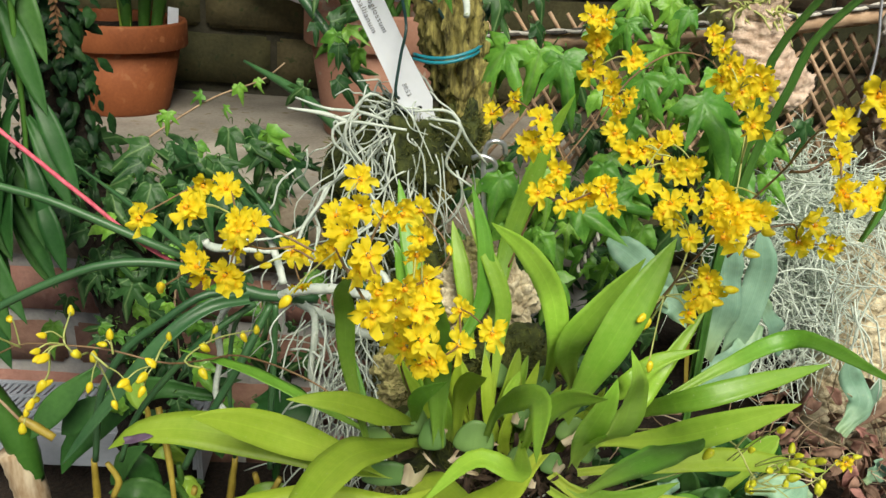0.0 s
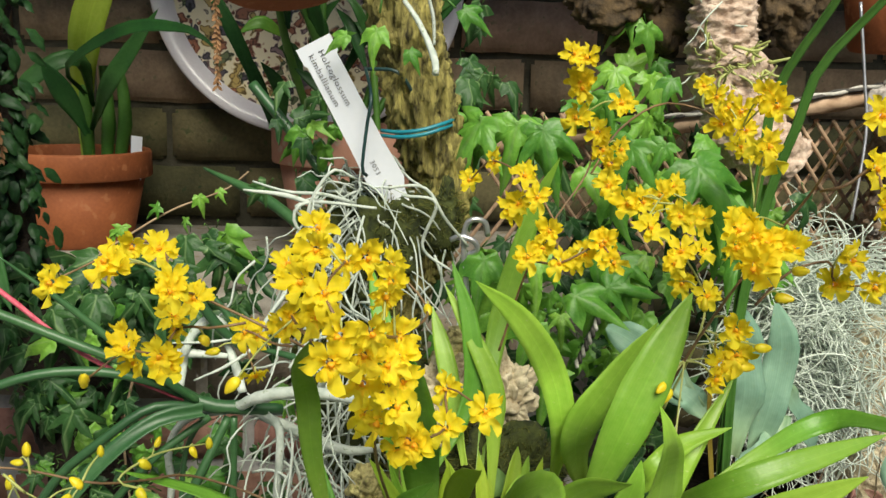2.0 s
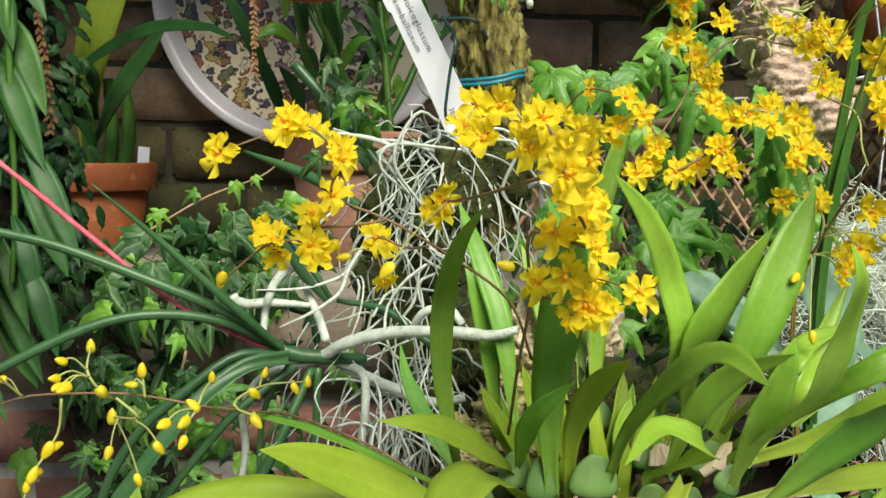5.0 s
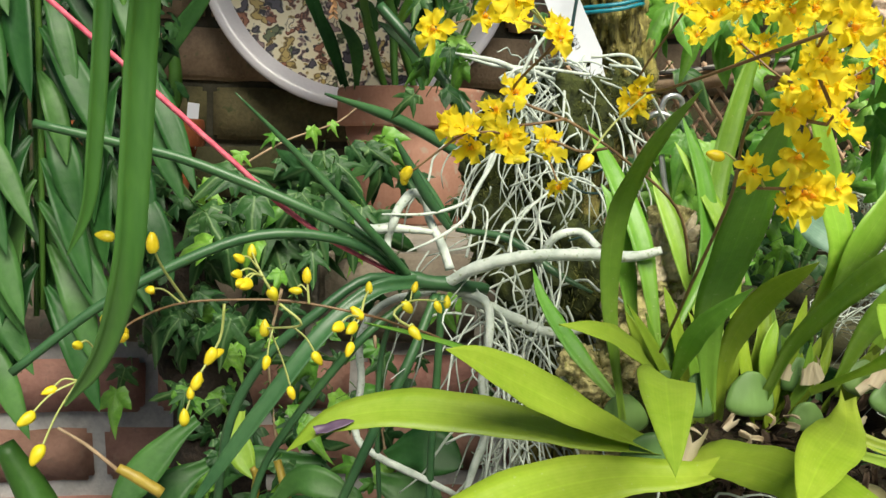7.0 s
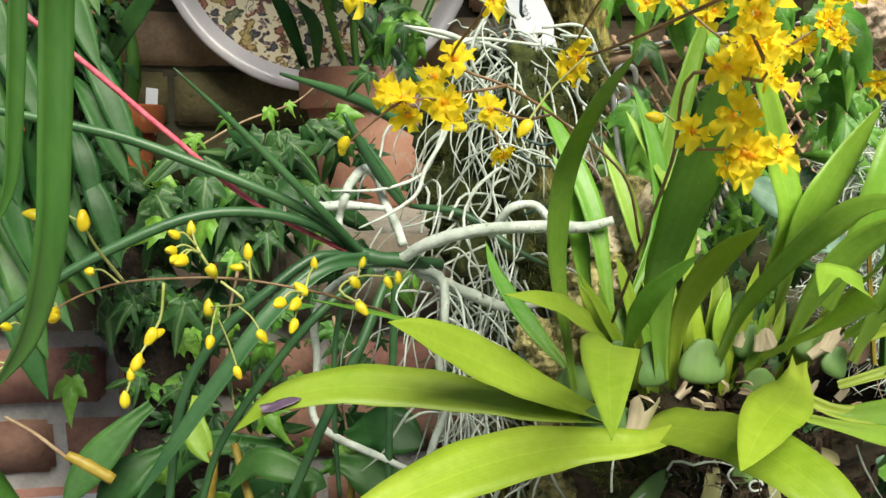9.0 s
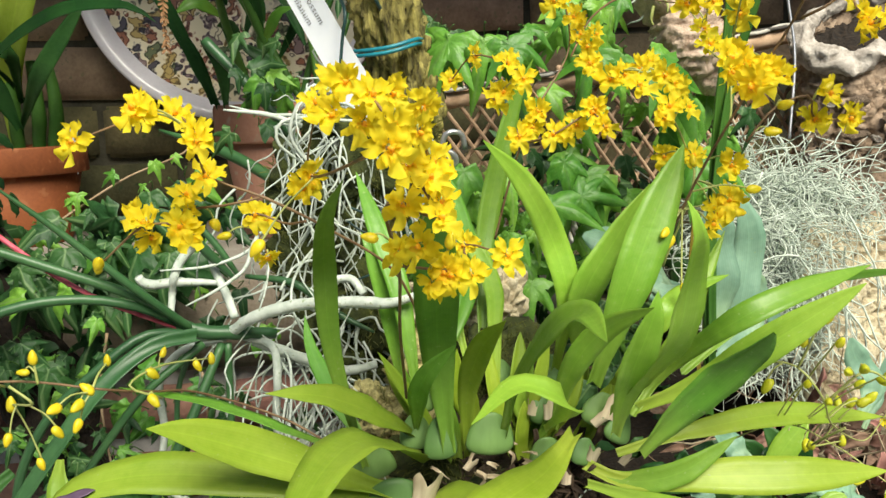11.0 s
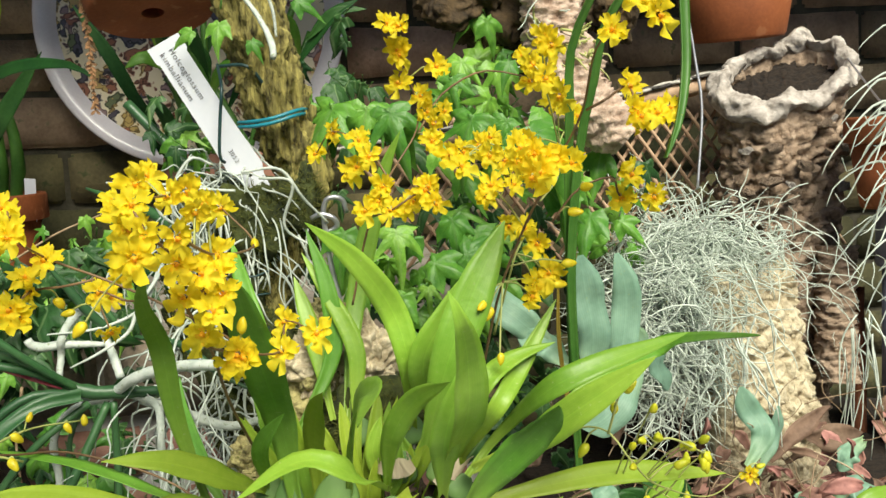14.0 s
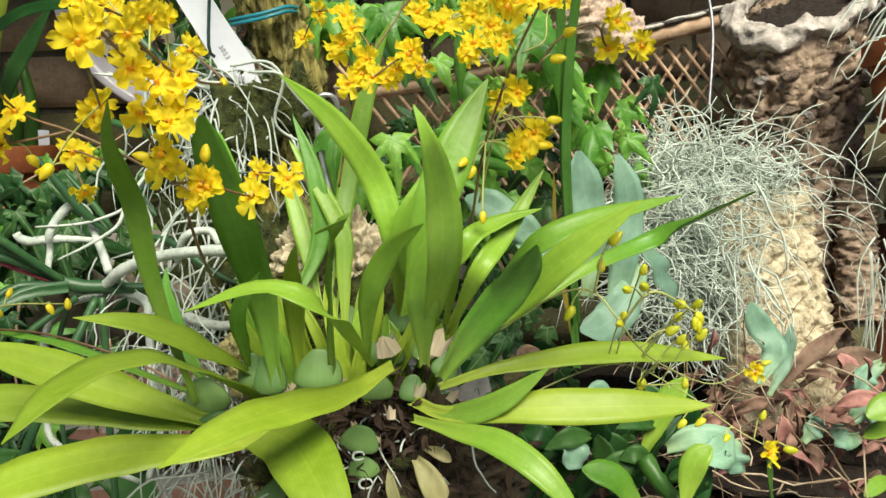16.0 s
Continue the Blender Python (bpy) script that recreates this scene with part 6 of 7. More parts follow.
# ---- ivy ----
def ivy(label, centres, count, size, meshes, seed, spread=(0.04, 0.02, 0.04), vine=()):
    o = thing("ivy", label, "ivy", "ivy plants", at=centres[0])
    g = random.Random(seed)
    for pts in vine:
        tube("vine", pts, (0.0014, 0.0011), TWIG, o, 16, 5, 0.1)
    pv, pf = [], []
    for k in range(count):
        c = centres[g.randrange(len(centres))]
        p = tuple(a + g.gauss(0, 1) * s for a, s in zip(c, spread))
        s = size * g.uniform(0.6, 1.3)
        leaf_card("leaf", g.choice(meshes), o, p, (g.gauss(-0.1, 0.45), -1.0, g.gauss(0.45, 0.4)), s, math.pi + g.gauss(0, 0.8))
        q = Vector(p)
        vv, ff = tube_data(origin_to(o, (q, q + Vector((g.gauss(0, 0.003), 0.006, 0.001)), q + Vector((g.gauss(0, 0.005), 0.014, -0.008)))), (0.0005,), 5, 4, 0, 0, len(pv))
        pv += vv
        pf += ff
    part("leaf_stalk", (pv, pf), STALKGREEN, o)["kind"] = "stuff"
    return o


bigivy = ivy("glossy ivy with pointed lobed leaves beside the mossy trunk", ((0.067, 0.710, 1.109), (0.103, 0.700, 1.106), (0.083, 0.720, 1.100)), 5, 0.06, IVYS, 1, (0.008, 0.006, 0.006))
gi = random.Random(31)
for c, s, spin in (((0.068, 0.700, 1.115), 0.075, 2.8), ((0.103, 0.700, 1.110), 0.07, 3.4), ((0.179, 0.690, 1.101), 0.07, 2.9), ((0.209, 0.680, 1.088), 0.085, 3.6), ((0.226, 0.690, 1.066), 0.06, 3.9), ((0.250, 0.700, 1.061), 0.06, 3.2), ((0.065, 0.670, 1.012), 0.06, 3.0), ((0.079, 0.680, 0.988), 0.06, 2.6), ((0.124, 0.690, 0.972), 0.06, 4.4), ((0.152, 0.700, 0.973), 0.055, 4.6), ((0.112, 0.700, 0.951), 0.06, 2.8), ((0.125, 0.700, 0.914), 0.06, 3.0), ((0.070, 0.680, 0.966), 0.05, 3.2), ((0.189, 0.720, 0.987), 0.06, 3.1), ((0.209, 0.740, 0.949), 0.055, 3.0), ((0.175, 0.720, 1.001), 0.06, 3.4), ((0.186, 0.800, 1.154), 0.06, 3.0), ((0.211, 0.800, 1.149), 0.06, 3.3), ((0.231, 0.800, 1.144), 0.05, 2.9), ((0.263, 0.720, 1.023), 0.05, 3.0), ((0.269, 0.760, 1.044), 0.06, 3.2), ((0.299, 0.760, 1.006), 0.07, 3.0), ((0.314, 0.780, 1.059), 0.06, 2.9), ((0.106, 0.720, 1.005), 0.06, 3.2), ((0.085, 0.720, 0.987), 0.06, 2.9), ((0.155, 0.720, 1.012), 0.055, 3.3)):
    leaf_card("leaf", gi.choice(IVYS), bigivy, c, (gi.gauss(-0.15, 0.25), -1, gi.gauss(0.5, 0.2)), s, spin)
ivy("bright ivy thicket behind the flowers", ((0.178, 0.740, 1.087), (0.228, 0.750, 1.091), (0.257, 0.760, 1.037), (0.132, 0.740, 0.975), (0.173, 0.750, 0.928), (0.103, 0.740, 0.932), (0.110, 0.760, 0.976), (0.294, 0.800, 1.019), (0.221, 0.840, 1.156)), 80, 0.045, IVYS, 2, (0.035, 0.02, 0.03))
ivy("ivy coloured dark for shade at the foot of the trunk", ((0.090, 0.800, 0.960), (0.142, 0.800, 0.894), (0.195, 0.800, 0.871), (0.215, 0.820, 0.941), (0.180, 0.840, 1.031), (0.200, 0.720, 0.831), (0.243, 0.700, 0.720), (0.179, 0.740, 0.860), (0.219, 0.780, 0.948), (0.093, 0.950, 1.140)), 130, 0.045, IVYSD, 3, (0.045, 0.02, 0.045))
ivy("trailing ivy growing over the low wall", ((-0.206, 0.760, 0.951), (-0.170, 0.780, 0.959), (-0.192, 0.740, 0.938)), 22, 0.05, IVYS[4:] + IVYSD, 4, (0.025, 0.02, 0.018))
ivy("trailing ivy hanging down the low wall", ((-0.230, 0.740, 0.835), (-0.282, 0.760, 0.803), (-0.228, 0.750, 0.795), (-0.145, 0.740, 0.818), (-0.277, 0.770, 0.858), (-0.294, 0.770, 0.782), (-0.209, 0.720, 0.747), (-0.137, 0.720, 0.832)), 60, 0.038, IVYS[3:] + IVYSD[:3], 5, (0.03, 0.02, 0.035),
    vine=(((-0.236, 0.770, 0.866), (-0.247, 0.770, 0.809), (-0.240, 0.760, 0.734)), ((-0.158, 0.760, 0.828), (-0.154, 0.760, 0.769), (-0.146, 0.750, 0.712))))
ivy("ivy mostly coloured dark for shade on the stone ledge", ((-0.235, 0.90, 0.905), (-0.30, 0.92, 0.90), (-0.19, 0.91, 0.90), (-0.34, 0.90, 0.93), (-0.27, 0.94, 0.92), (-0.45, 0.93, 0.90)), 52, 0.046, IVYSD + IVYS[4:], 14, (0.035, 0.03, 0.02))
ivy("ivy coloured dark for shade round the fig trunk", ((-0.314, 0.780, 0.885), (-0.338, 0.800, 0.844), (-0.294, 0.800, 0.892), (-0.278, 0.800, 0.940), (-0.255, 0.800, 0.926), (-0.204, 0.780, 0.953)), 70, 0.045, IVYSD, 6, (0.035, 0.02, 0.03))
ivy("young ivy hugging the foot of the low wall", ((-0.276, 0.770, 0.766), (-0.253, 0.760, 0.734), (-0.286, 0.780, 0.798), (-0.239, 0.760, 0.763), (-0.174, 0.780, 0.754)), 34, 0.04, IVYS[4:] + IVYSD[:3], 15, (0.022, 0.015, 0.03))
# trailing shoot with small leaves across the wall
shoot = thing("ivy_shoot", "thin trailing ivy shoot with small young leaves", "ivy", "ivy plants", at=(-0.256, 0.900, 0.944))
tube("vine", ((-0.310, 0.880, 0.945), (-0.282, 0.900, 0.965), (-0.241, 0.930, 0.990), (-0.192, 0.950, 1.009), (-0.168, 0.960, 1.028)), (0.0014, 0.001), TWIG, shoot, 20, 5)
for c, s in (((-0.284, 0.900, 0.983), 0.03), ((-0.248, 0.920, 0.997), 0.025), ((-0.219, 0.940, 1.009), 0.03), ((-0.200, 0.950, 1.013), 0.022), ((-0.292, 0.900, 0.977), 0.022), ((-0.228, 0.930, 0.985), 0.02)):
    leaf_card("leaf", gi.choice(IVYS), shoot, c, (gi.gauss(0, 0.4), -1, 0.4), s, math.pi + gi.gauss(0, 0.5))
# sprig with fresh leaves high on the trunk
sprig = thing("fern_sprig", "bright green lobed leaves sprouting from the trunk", "leaves", at=(-0.013, 0.640, 1.195))
for pts in (((-0.006, 0.668, 1.230), (-0.012, 0.640, 1.200), (-0.016, 0.632, 1.172)), ((-0.010, 0.650, 1.206), (0.012, 0.635, 1.196), (0.034, 0.625, 1.176))):
    tube("stalk", pts, (0.0011, 0.0008), STALKGREEN, sprig, 10, 5)
for c, sz, spin in (((-0.016, 0.632, 1.168), 0.034, 3.0), ((-0.034, 0.634, 1.160), 0.024, 2.2), ((0.002, 0.632, 1.152), 0.022, 3.6), ((0.034, 0.625, 1.178), 0.03, 4.1), ((-0.004, 0.655, 1.222), 0.034, 2.6)):
    leaf_card("leaf", IVYS[3 + (sz > 0.03)], sprig, c, (gi.gauss(0, 0.2), -1, 0.45), sz, spin)


# ---- pots ----
def pot(name, label, at, top, height, mat, tilt=(0, 0, 0), soil=True, base_scale=0.7):
    o = thing(name, label, "plant pot", "terracotta pots", at=at)
    o.rotation_euler = [radians(a) for a in tilt]
    r, b, h = top, top * base_scale, height
    part("body", lathe_data([(0.012, 0.0), (b * 0.96, 0.0), (b, 0.004), (r * 0.9, h * 0.725), (r * 0.86, h * 0.725), (b * 0.9, 0.012), (0.012, 0.012), (0.012, 0.0)]), mat, o)
    part("rim", lathe_data([(r * 0.87, h * 0.715), (r * 0.985, h * 0.722), (r, h * 0.735), (r, h * 0.975), (r * 0.985, h), (r * 0.93, h), (r * 0.915, h * 0.985), (r * 0.87, h * 0.715)]), mat, o)
    if soil:
        bm = bmesh.new()
        bmesh.ops.create_circle(bm, cap_ends=True, radius=r * 0.885, segments=40)
        bmesh.ops.triangulate(bm, faces=bm.faces[:])
        bmesh.ops.subdivide_edges(bm, edges=bm.edges[:], cuts=5, use_grid_fill=True)
        for v in bm.verts:
            v.co.z = h * 0.86 + 0.004 * noise.noise(v.co * 60)
        part("soil", bm, SOIL, o, "dark potting compost")
    return o


p1 = pot("flower_pot", "round terracotta flower pot standing on the stone ledge", (-0.487, 1.312, LEDGE_Z), 0.105, 0.138, TERRACOTTA)
lab = part("stick_label", box_data(-0.008, 0.008, -0.0006, 0.0006, -0.03, 0.035, 0.0003), TAGWHITE, p1, "small white stick label", at=Matrix.Translation((0.09, -0.012, 0.126)) @ Euler((0.15, 0.12, 0)).to_matrix().to_4x4())
pplant = thing("potted_orchid", "broad-leaved orchid with tall light green leaf in the terracotta pot", "plant", at=(-0.474, 1.36, LEDGE_Z + 0.11))
for pts, w, m in (
    (((-0.487, 1.360, 0.993), (-0.490, 1.360, 1.087), (-0.450, 1.280, 1.184), (-0.414, 1.270, 1.276), (-0.395, 1.260, 1.363)), 0.05, LIME),
    (((-0.474, 1.360, 1.079), (-0.460, 1.270, 1.145), (-0.514, 1.250, 1.120), (-0.575, 1.240, 1.043)), 0.026, PENDANT),
    (((-0.458, 1.280, 1.098), (-0.455, 1.220, 1.136), (-0.354, 1.150, 1.182), (-0.264, 1.100, 1.181), (-0.226, 1.080, 1.158)), 0.018, PENDANT),
    (((-0.480, 1.360, 1.036), (-0.423, 1.270, 1.106), (-0.374, 1.250, 1.169), (-0.339, 1.240, 1.214)), 0.026, PENDANT),
    (((-0.457, 1.280, 1.042), (-0.470, 1.250, 1.090), (-0.492, 1.220, 1.143)), 0.03, PENDANT),
):
    blade("leaf", pts, w, m, pplant, (0.1, -1, 0.3), 0.25, 16, "strap")
for dx in (-0.012, 0.012, 0.03):
    tube("cane", ((-0.474 + dx, 1.36, LEDGE_Z + 0.1), (-0.47 + dx * 1.4, 1.355, LEDGE_Z + 0.19), (-0.47 + dx * 1.2, 1.35, LEDGE_Z + 0.26)), (0.008, 0.011, 0.007), STALKGREEN, pplant, 10, 8, 0.1)

p2 = pot("flower_pot", "faded pinkish terracotta pot standing on the stone ledge", (-0.087, 1.262, LEDGE_Z), 0.105, 0.185, OLDPOT)
p2plant = thing("potted_orchid", "many-caned leafy orchid growing in the faded pot", "plant", at=(-0.087, 1.255, LEDGE_Z + 0.155))
gp = random.Random(17)
for k in range(14):
    a = gp.uniform(-0.55, 0.55)
    base = Vector((-0.087 + gp.uniform(-0.06, 0.06), 1.255 + gp.uniform(-0.04, 0.03), LEDGE_Z + 0.15))
    L = gp.uniform(0.22, 0.36)
    tip = base + Vector((math.sin(a) * L, gp.uniform(-0.08, 0.05), math.cos(a) * L))
    mid = (base + tip) / 2 + Vector((gp.uniform(-0.01, 0.01), 0, 0))
    if k % 2:
        tube("cane", (base, mid, tip), (0.004, 0.0065, 0.004), STALKGREEN, p2plant, 12, 7, 0.15)
    for j in range(2):
        s = base.lerp(tip, gp.uniform(0.4, 0.95))
        e = s + Vector((gp.uniform(-0.09, 0.09), gp.uniform(-0.05, 0.02), gp.uniform(0.0, 0.1)))
        blade("leaf", (s, (s + e) / 2 + Vector((0, -0.008, 0.015)), e), gp.uniform(0.014, 0.024), PENDANT if k % 3 else DEEP, p2plant, (gp.uniform(-0.5, 0.5), -1, 0.4), 0.3, 9, "lance")
for pts in (((-0.187, 1.220, 1.065), (-0.213, 1.210, 1.140), (-0.246, 1.200, 1.213), (-0.278, 1.190, 1.268)), ((-0.179, 1.220, 1.057), (-0.199, 1.210, 1.110), (-0.222, 1.200, 1.169)), ((-0.168, 1.200, 1.058), (-0.169, 1.190, 1.111), (-0.192, 1.180, 1.147)), ((-0.086, 1.140, 1.056), (-0.100, 1.140, 1.106), (-0.143, 1.140, 1.140))):
    blade("leaf", pts, 0.02, PENDANT, p2plant, (0.3, -1, 0.2), 0.3, 12, "strap")
ivy("small ivy plant in front of the faded pot", ((-0.090, 0.860, 1.100), (-0.098, 0.840, 1.080), (-0.110, 0.820, 1.060), (-0.096, 0.860, 1.055)), 15, 0.035, IVYS[3:] + IVYSD, 12, (0.018, 0.015, 0.02))

pot("hanging_pot", "terracotta pot hanging above, its drilled base seen from below", (-0.127, 0.950, 1.218), 0.095, 0.15, TERRACOTTA, (-16, -8, 0), False)
pot("hanging_pot", "terracotta pot hanging in front of the wall", (0.582, 1.050, 1.178), 0.085, 0.15, TERRACOTTA, (6, -4, 0), False)
pot("flower_pot", "terracotta pot beside the air plant", (0.675, 0.850, 0.971), 0.06, 0.10, TERRACOTTA, (0, 0, 0), True)

# ---- round platter on the wall ----
platter = thing("wall_plate", "large round plate with mauve-white rim and printed ornament on the wall", "plate", at=(-0.16, 1.44, 1.28))
platter.rotation_euler = (radians(84), 0, 0)
R = 0.245
part("rim", lathe_data([(R * 0.86, 0.012), (R * 0.905, 0.02), (R * 0.94, 0.026), (R * 0.985, 0.028), (R, 0.024), (R, 0.018), (R * 0.9, 0.006), (R * 0.86, 0.0)], 96), PLATERIM, platter)
bm = bmesh.new()
bmesh.ops.create_circle(bm, cap_ends=True, radius=R * 0.88, segments=72)
bmesh.ops.translate(bm, verts=bm.verts[:], vec=(0, 0, 0.013))
part("printed_centre", bm, PLATEPRINT, platter, "cream glazed centre with dark printed ornament")

# ---- cork tubes with clinging air plants ----
cork_tube = thing("cork_branch", "upright pale cork oak branch wrapped with thin stems", "branch", at=(0.268, 0.780, 1.180))
bark_column("bark", ((0.265, 0.800, 1.304), (0.266, 0.790, 1.238), (0.267, 0.780, 1.199), (0.268, 0.770, 1.142), (0.282, 0.770, 1.135), (0.286, 0.760, 1.098), (0.328, 0.750, 1.064)), (0.027, 0.026, 0.026, 0.028, 0.028, 0.03, 0.022), CORKPINK, cork_tube, 220, 70, 0.2, 75, stretch=2.6)
root_mass("clinging_stem", (0.269, 0.752, 1.148), (0.013, 0.004, 0.008), 70, 0.026, 0.0013, cork_tube, 41, 0.2, STEMPALE)
root_mass("clinging_stem", (0.252, 0.760, 1.183), (0.012, 0.006, 0.03), 25, 0.035, 0.0009, cork_tube, 42, 0.3, MOSSGREY)
lumpy("dark_log", (0.218, 0.860, 1.216), (0.062, 0.04, 0.048), DARKCORK, None, 0.45, 42, 6, "", (0, 20, 0), 3, 0.35)
tagged(bpy.data.objects["dark_log"], "gnarled dark brown cork log against the wall", "log")
ob = lumpy("dark_log", (0.345, 0.880, 1.221), (0.045, 0.03, 0.045), DARKCORK, None, 0.45, 42, 6, "", (0, -20, 0), 6, 0.35)
tagged(ob, "gnarled dark brown cork log against the wall", "log")

# ---- grey moss on a cork slab ----
slab = thing("cork_slab", "upright slab of pale crumbly cork bark", "cork slab", at=(0.48, 0.83, 0.7))


def cork_board(name, corners, thick, mat, parent, nu=90, nv=130, depth=0.009, scale=62, seed=0):
    """A thick board between four corners with crumbly relief on all sides."""
    c00, c10, c01, c11 = [np.array(p) for p in origin_to(parent, corners)]
    nor = unit(np.cross(c10 - c00, c01 - c00))
    if nor[1] > 0:
        nor = -nor
    verts, faces = [], []
    for layer in (0, 1):
        for i in range(nv + 1):
            for k in range(nu + 1):
                u, v = k / nu, i / nv
                p = (c00 * (1 - u) + c10 * u) * (1 - v) + (c01 * (1 - u) + c11 * u) * v
                q = Vector(p) * scale + Vector((seed, 0, 0))
                dist = noise.voronoi(Vector((q.x * 1.1, q.y * 1.1, q.z * 0.8)) + noise.noise_vector(q * 1.5) * 0.35)[0]
                crack = max(0.0, 1.0 - (dist[1] - dist[0]) / 0.22)
                h = 0.5 * noise.fractal(q * 2.2, 1.0, 2.0, 5) + 0.5 * noise.noise(q * 0.5) - 0.85 * crack - 0.5 * (noise.noise(q * 2.1) > 0.3)
                edge = min(u, 1 - u, v, 1 - v) * 12
                h = h * depth - (0.012 * (1 - min(1.0, edge)) ** 2)
                side = np.array([noise.noise(q * 0.9), 0.0, noise.noise(q * 0.9 + Vector((9, 9, 9)))]) * depth * 0.7
                verts.append(p + side + nor * (h if layer == 0 else -thick))
    m = nu + 1
    off = (nv + 1) * m
    for i in range(nv):
        for k in range(nu):
            a = i * m + k
            faces.append((a, a + 1, a + m + 1, a + m))
            faces.append((off + a, off + a + m, off + a + m + 1, off + a + 1))
    for i in range(nv):
        for k in (0, nu):
            a = i * m + k
            faces.append((a, a + m, off + a + m, off + a) if k == 0 else (a, off + a, off + a + m, a + m))
    for k in range(nu):
        for i in (0, nv):
            a = i * m + k
            faces.append((a, off + a, off + a + 1, a + 1) if i == 0 else (a, a + 1, off + a + 1, off + a))
    return part(name, (verts, faces), mat, parent)


cork_board("bark", ((0.435, 0.802, 0.928), (0.553, 0.846, 0.921), (0.437, 0.755, 0.691), (0.569, 0.785, 0.665)), 0.035, CORK, slab, depth=0.0065)
stick = thing("cork_stick", "narrow ridged brown cork stick beside the slab", "cork", at=(0.640, 0.915, 0.75))
bark_column("bark", ((0.647, 0.930, 0.919), (0.643, 0.920, 0.849), (0.635, 0.900, 0.758)), (0.022, 0.022, 0.024), CORKBROWN, stick, 100, 30, 0.35, 110, stretch=1.5)
for k in range(5):
    z = 0.79 + k * 0.026
    lumpy("bark_ridge", (0.638 + 0.006 * (k % 2), 0.903 + (z - 0.79) * 0.2, z), (0.014, 0.007, 0.011), CORKPINK, stick, 0.4, 90, 3, "paler worn bark ridge", (0, 0, 0), 70 + k, 0.3)
grey = thing("grey_moss_plant", "billowing clump of silvery grey hanging moss", "air plant", at=(0.42, 0.82, 0.92))
root_mass("strand_mass", (0.432, 0.850, 0.938), (0.04, 0.016, 0.016), 700, 0.074, 0.0008, grey, 51, 0.3, MOSSGREY, 4, 11, (0, -0.1, 0.0), 1.4)
root_mass("strand_mass", (0.388, 0.825, 0.894), (0.026, 0.014, 0.032), 740, 0.082, 0.0008, grey, 52, 0.25, MOSSGREY, 4, 11, (0, -0.2, 0), 1.35)
root_mass("strand_mass", (0.388, 0.810, 0.832), (0.02, 0.012, 0.028), 560, 0.075, 0.0008, grey, 53, 0.3, MOSSGREY, 4, 11, (0, -0.2, -0.1), 1.35)
root_mass("strand_mass", (0.549, 0.840, 0.906), (0.035, 0.012, 0.04), 46, 0.07, 0.0005, grey, 54, 0.5, MOSSGREY, 4, 8, (0, 0, 0), 0.5)
root_mass("strand_mass", (0.440, 0.775, 0.870), (0.01, 0.006, 0.03), 30, 0.09, 0.0009, grey, 55, 1.0, MOSSGREY, 4, 10, (0, 0, -0.8), 0.7)
root_mass("strand_mass", (0.578, 0.770, 0.850), (0.008, 0.008, 0.02), 16, 0.1, 0.0009, grey, 57, 1.3, MOSSGREY, 4, 10, (0, 0, -1.6), 0.35)
lumpy("core", (0.414, 0.860, 0.888), (0.05, 0.025, 0.075), MOSSGREY, grey, 0.3, 30, 4)
wire = tube("hanging_wire", ((0.447, 0.900, 1.216), (0.455, 0.890, 1.143), (0.458, 0.880, 1.087), (0.446, 0.865, 1.003)), (0.0016,), STEEL, None, 24, 7)
tagged(wire, "bent galvanised wire holding the grey moss", "wire")

# ---- wicker basket with lattice side and rope edge ----
basket = thing("wicker_basket", "brown wicker lattice basket with a rope-bound rim", "basket", at=(0.5, 1.06, 0.95))
for k in range(26):
    x = 0.12 + k * 0.022
    for s in (1, -1):
        a = Vector((x - s * 0.07, 1.06 + 0.004 * s, 0.90))
        b = Vector((x + s * 0.07, 1.06 + 0.004 * s, 1.095))
        tube("slat", (a, (a + b) / 2 + Vector((0, -0.004, 0)), b), (0.0024,), LATTICE, basket, 6, 6, 0.1)
part("lining", box_data(0.06, 0.74, 1.085, 1.092, 0.87, 1.1, 0.002), DARKBARK, basket, "dark coir lining")
rim_pts = ((0.05, 1.06, 1.05), (0.25, 1.05, 1.075), (0.42, 1.045, 1.1), (0.55, 1.04, 1.125), (0.66, 1.03, 1.135))
tube("rim", rim_pts, (0.011, 0.012), LATTICE, basket, 30, 10, 0.15)


def twisted_rope(name, pts, r, parent, n=80):
    line = smooth_line(origin_to(parent, pts), n)
    out = []
    for ph, mat in ((0, ROPEDARK), (math.pi, ROPELIGHT)):
        tw = [c + np.array([math.cos(i * 0.9 + ph) * r * 0.5, math.sin(i * 0.9 + ph) * r * 0.5, math.sin(i * 0.9 + ph) * r * 0.3]) for i, c in enumerate(line)]
        out.append(part(name, tube_data(tw, (r * 0.62,), n * 2, 6), mat, parent))
    return out


twisted_rope("rope", [tuple(Vector(p) + Vector((0, -0.012, 0.012))) for p in rim_pts], 0.004, basket)
rope = thing("twisted_rope", "black and white twisted cord hanging among the ivy", "rope", at=(0.172, 0.720, 0.965))
twisted_rope("strand", ((0.180, 0.750, 1.022), (0.172, 0.720, 0.975), (0.161, 0.710, 0.939), (0.146, 0.710, 0.901)), 0.0028, rope)

# ---- hollow cork planter ----
tub = thing("cork_planter", "hollow rugged cork log planter with pale weathered rim", "planter", at=(0.615, 0.980, 1.100))
ring_c = Vector((0.603, 0.970, 1.125))
TUB_U, TUB_V = Vector((0.078, 0.0, 0.022)), Vector((0.0, 0.048, 0.034))


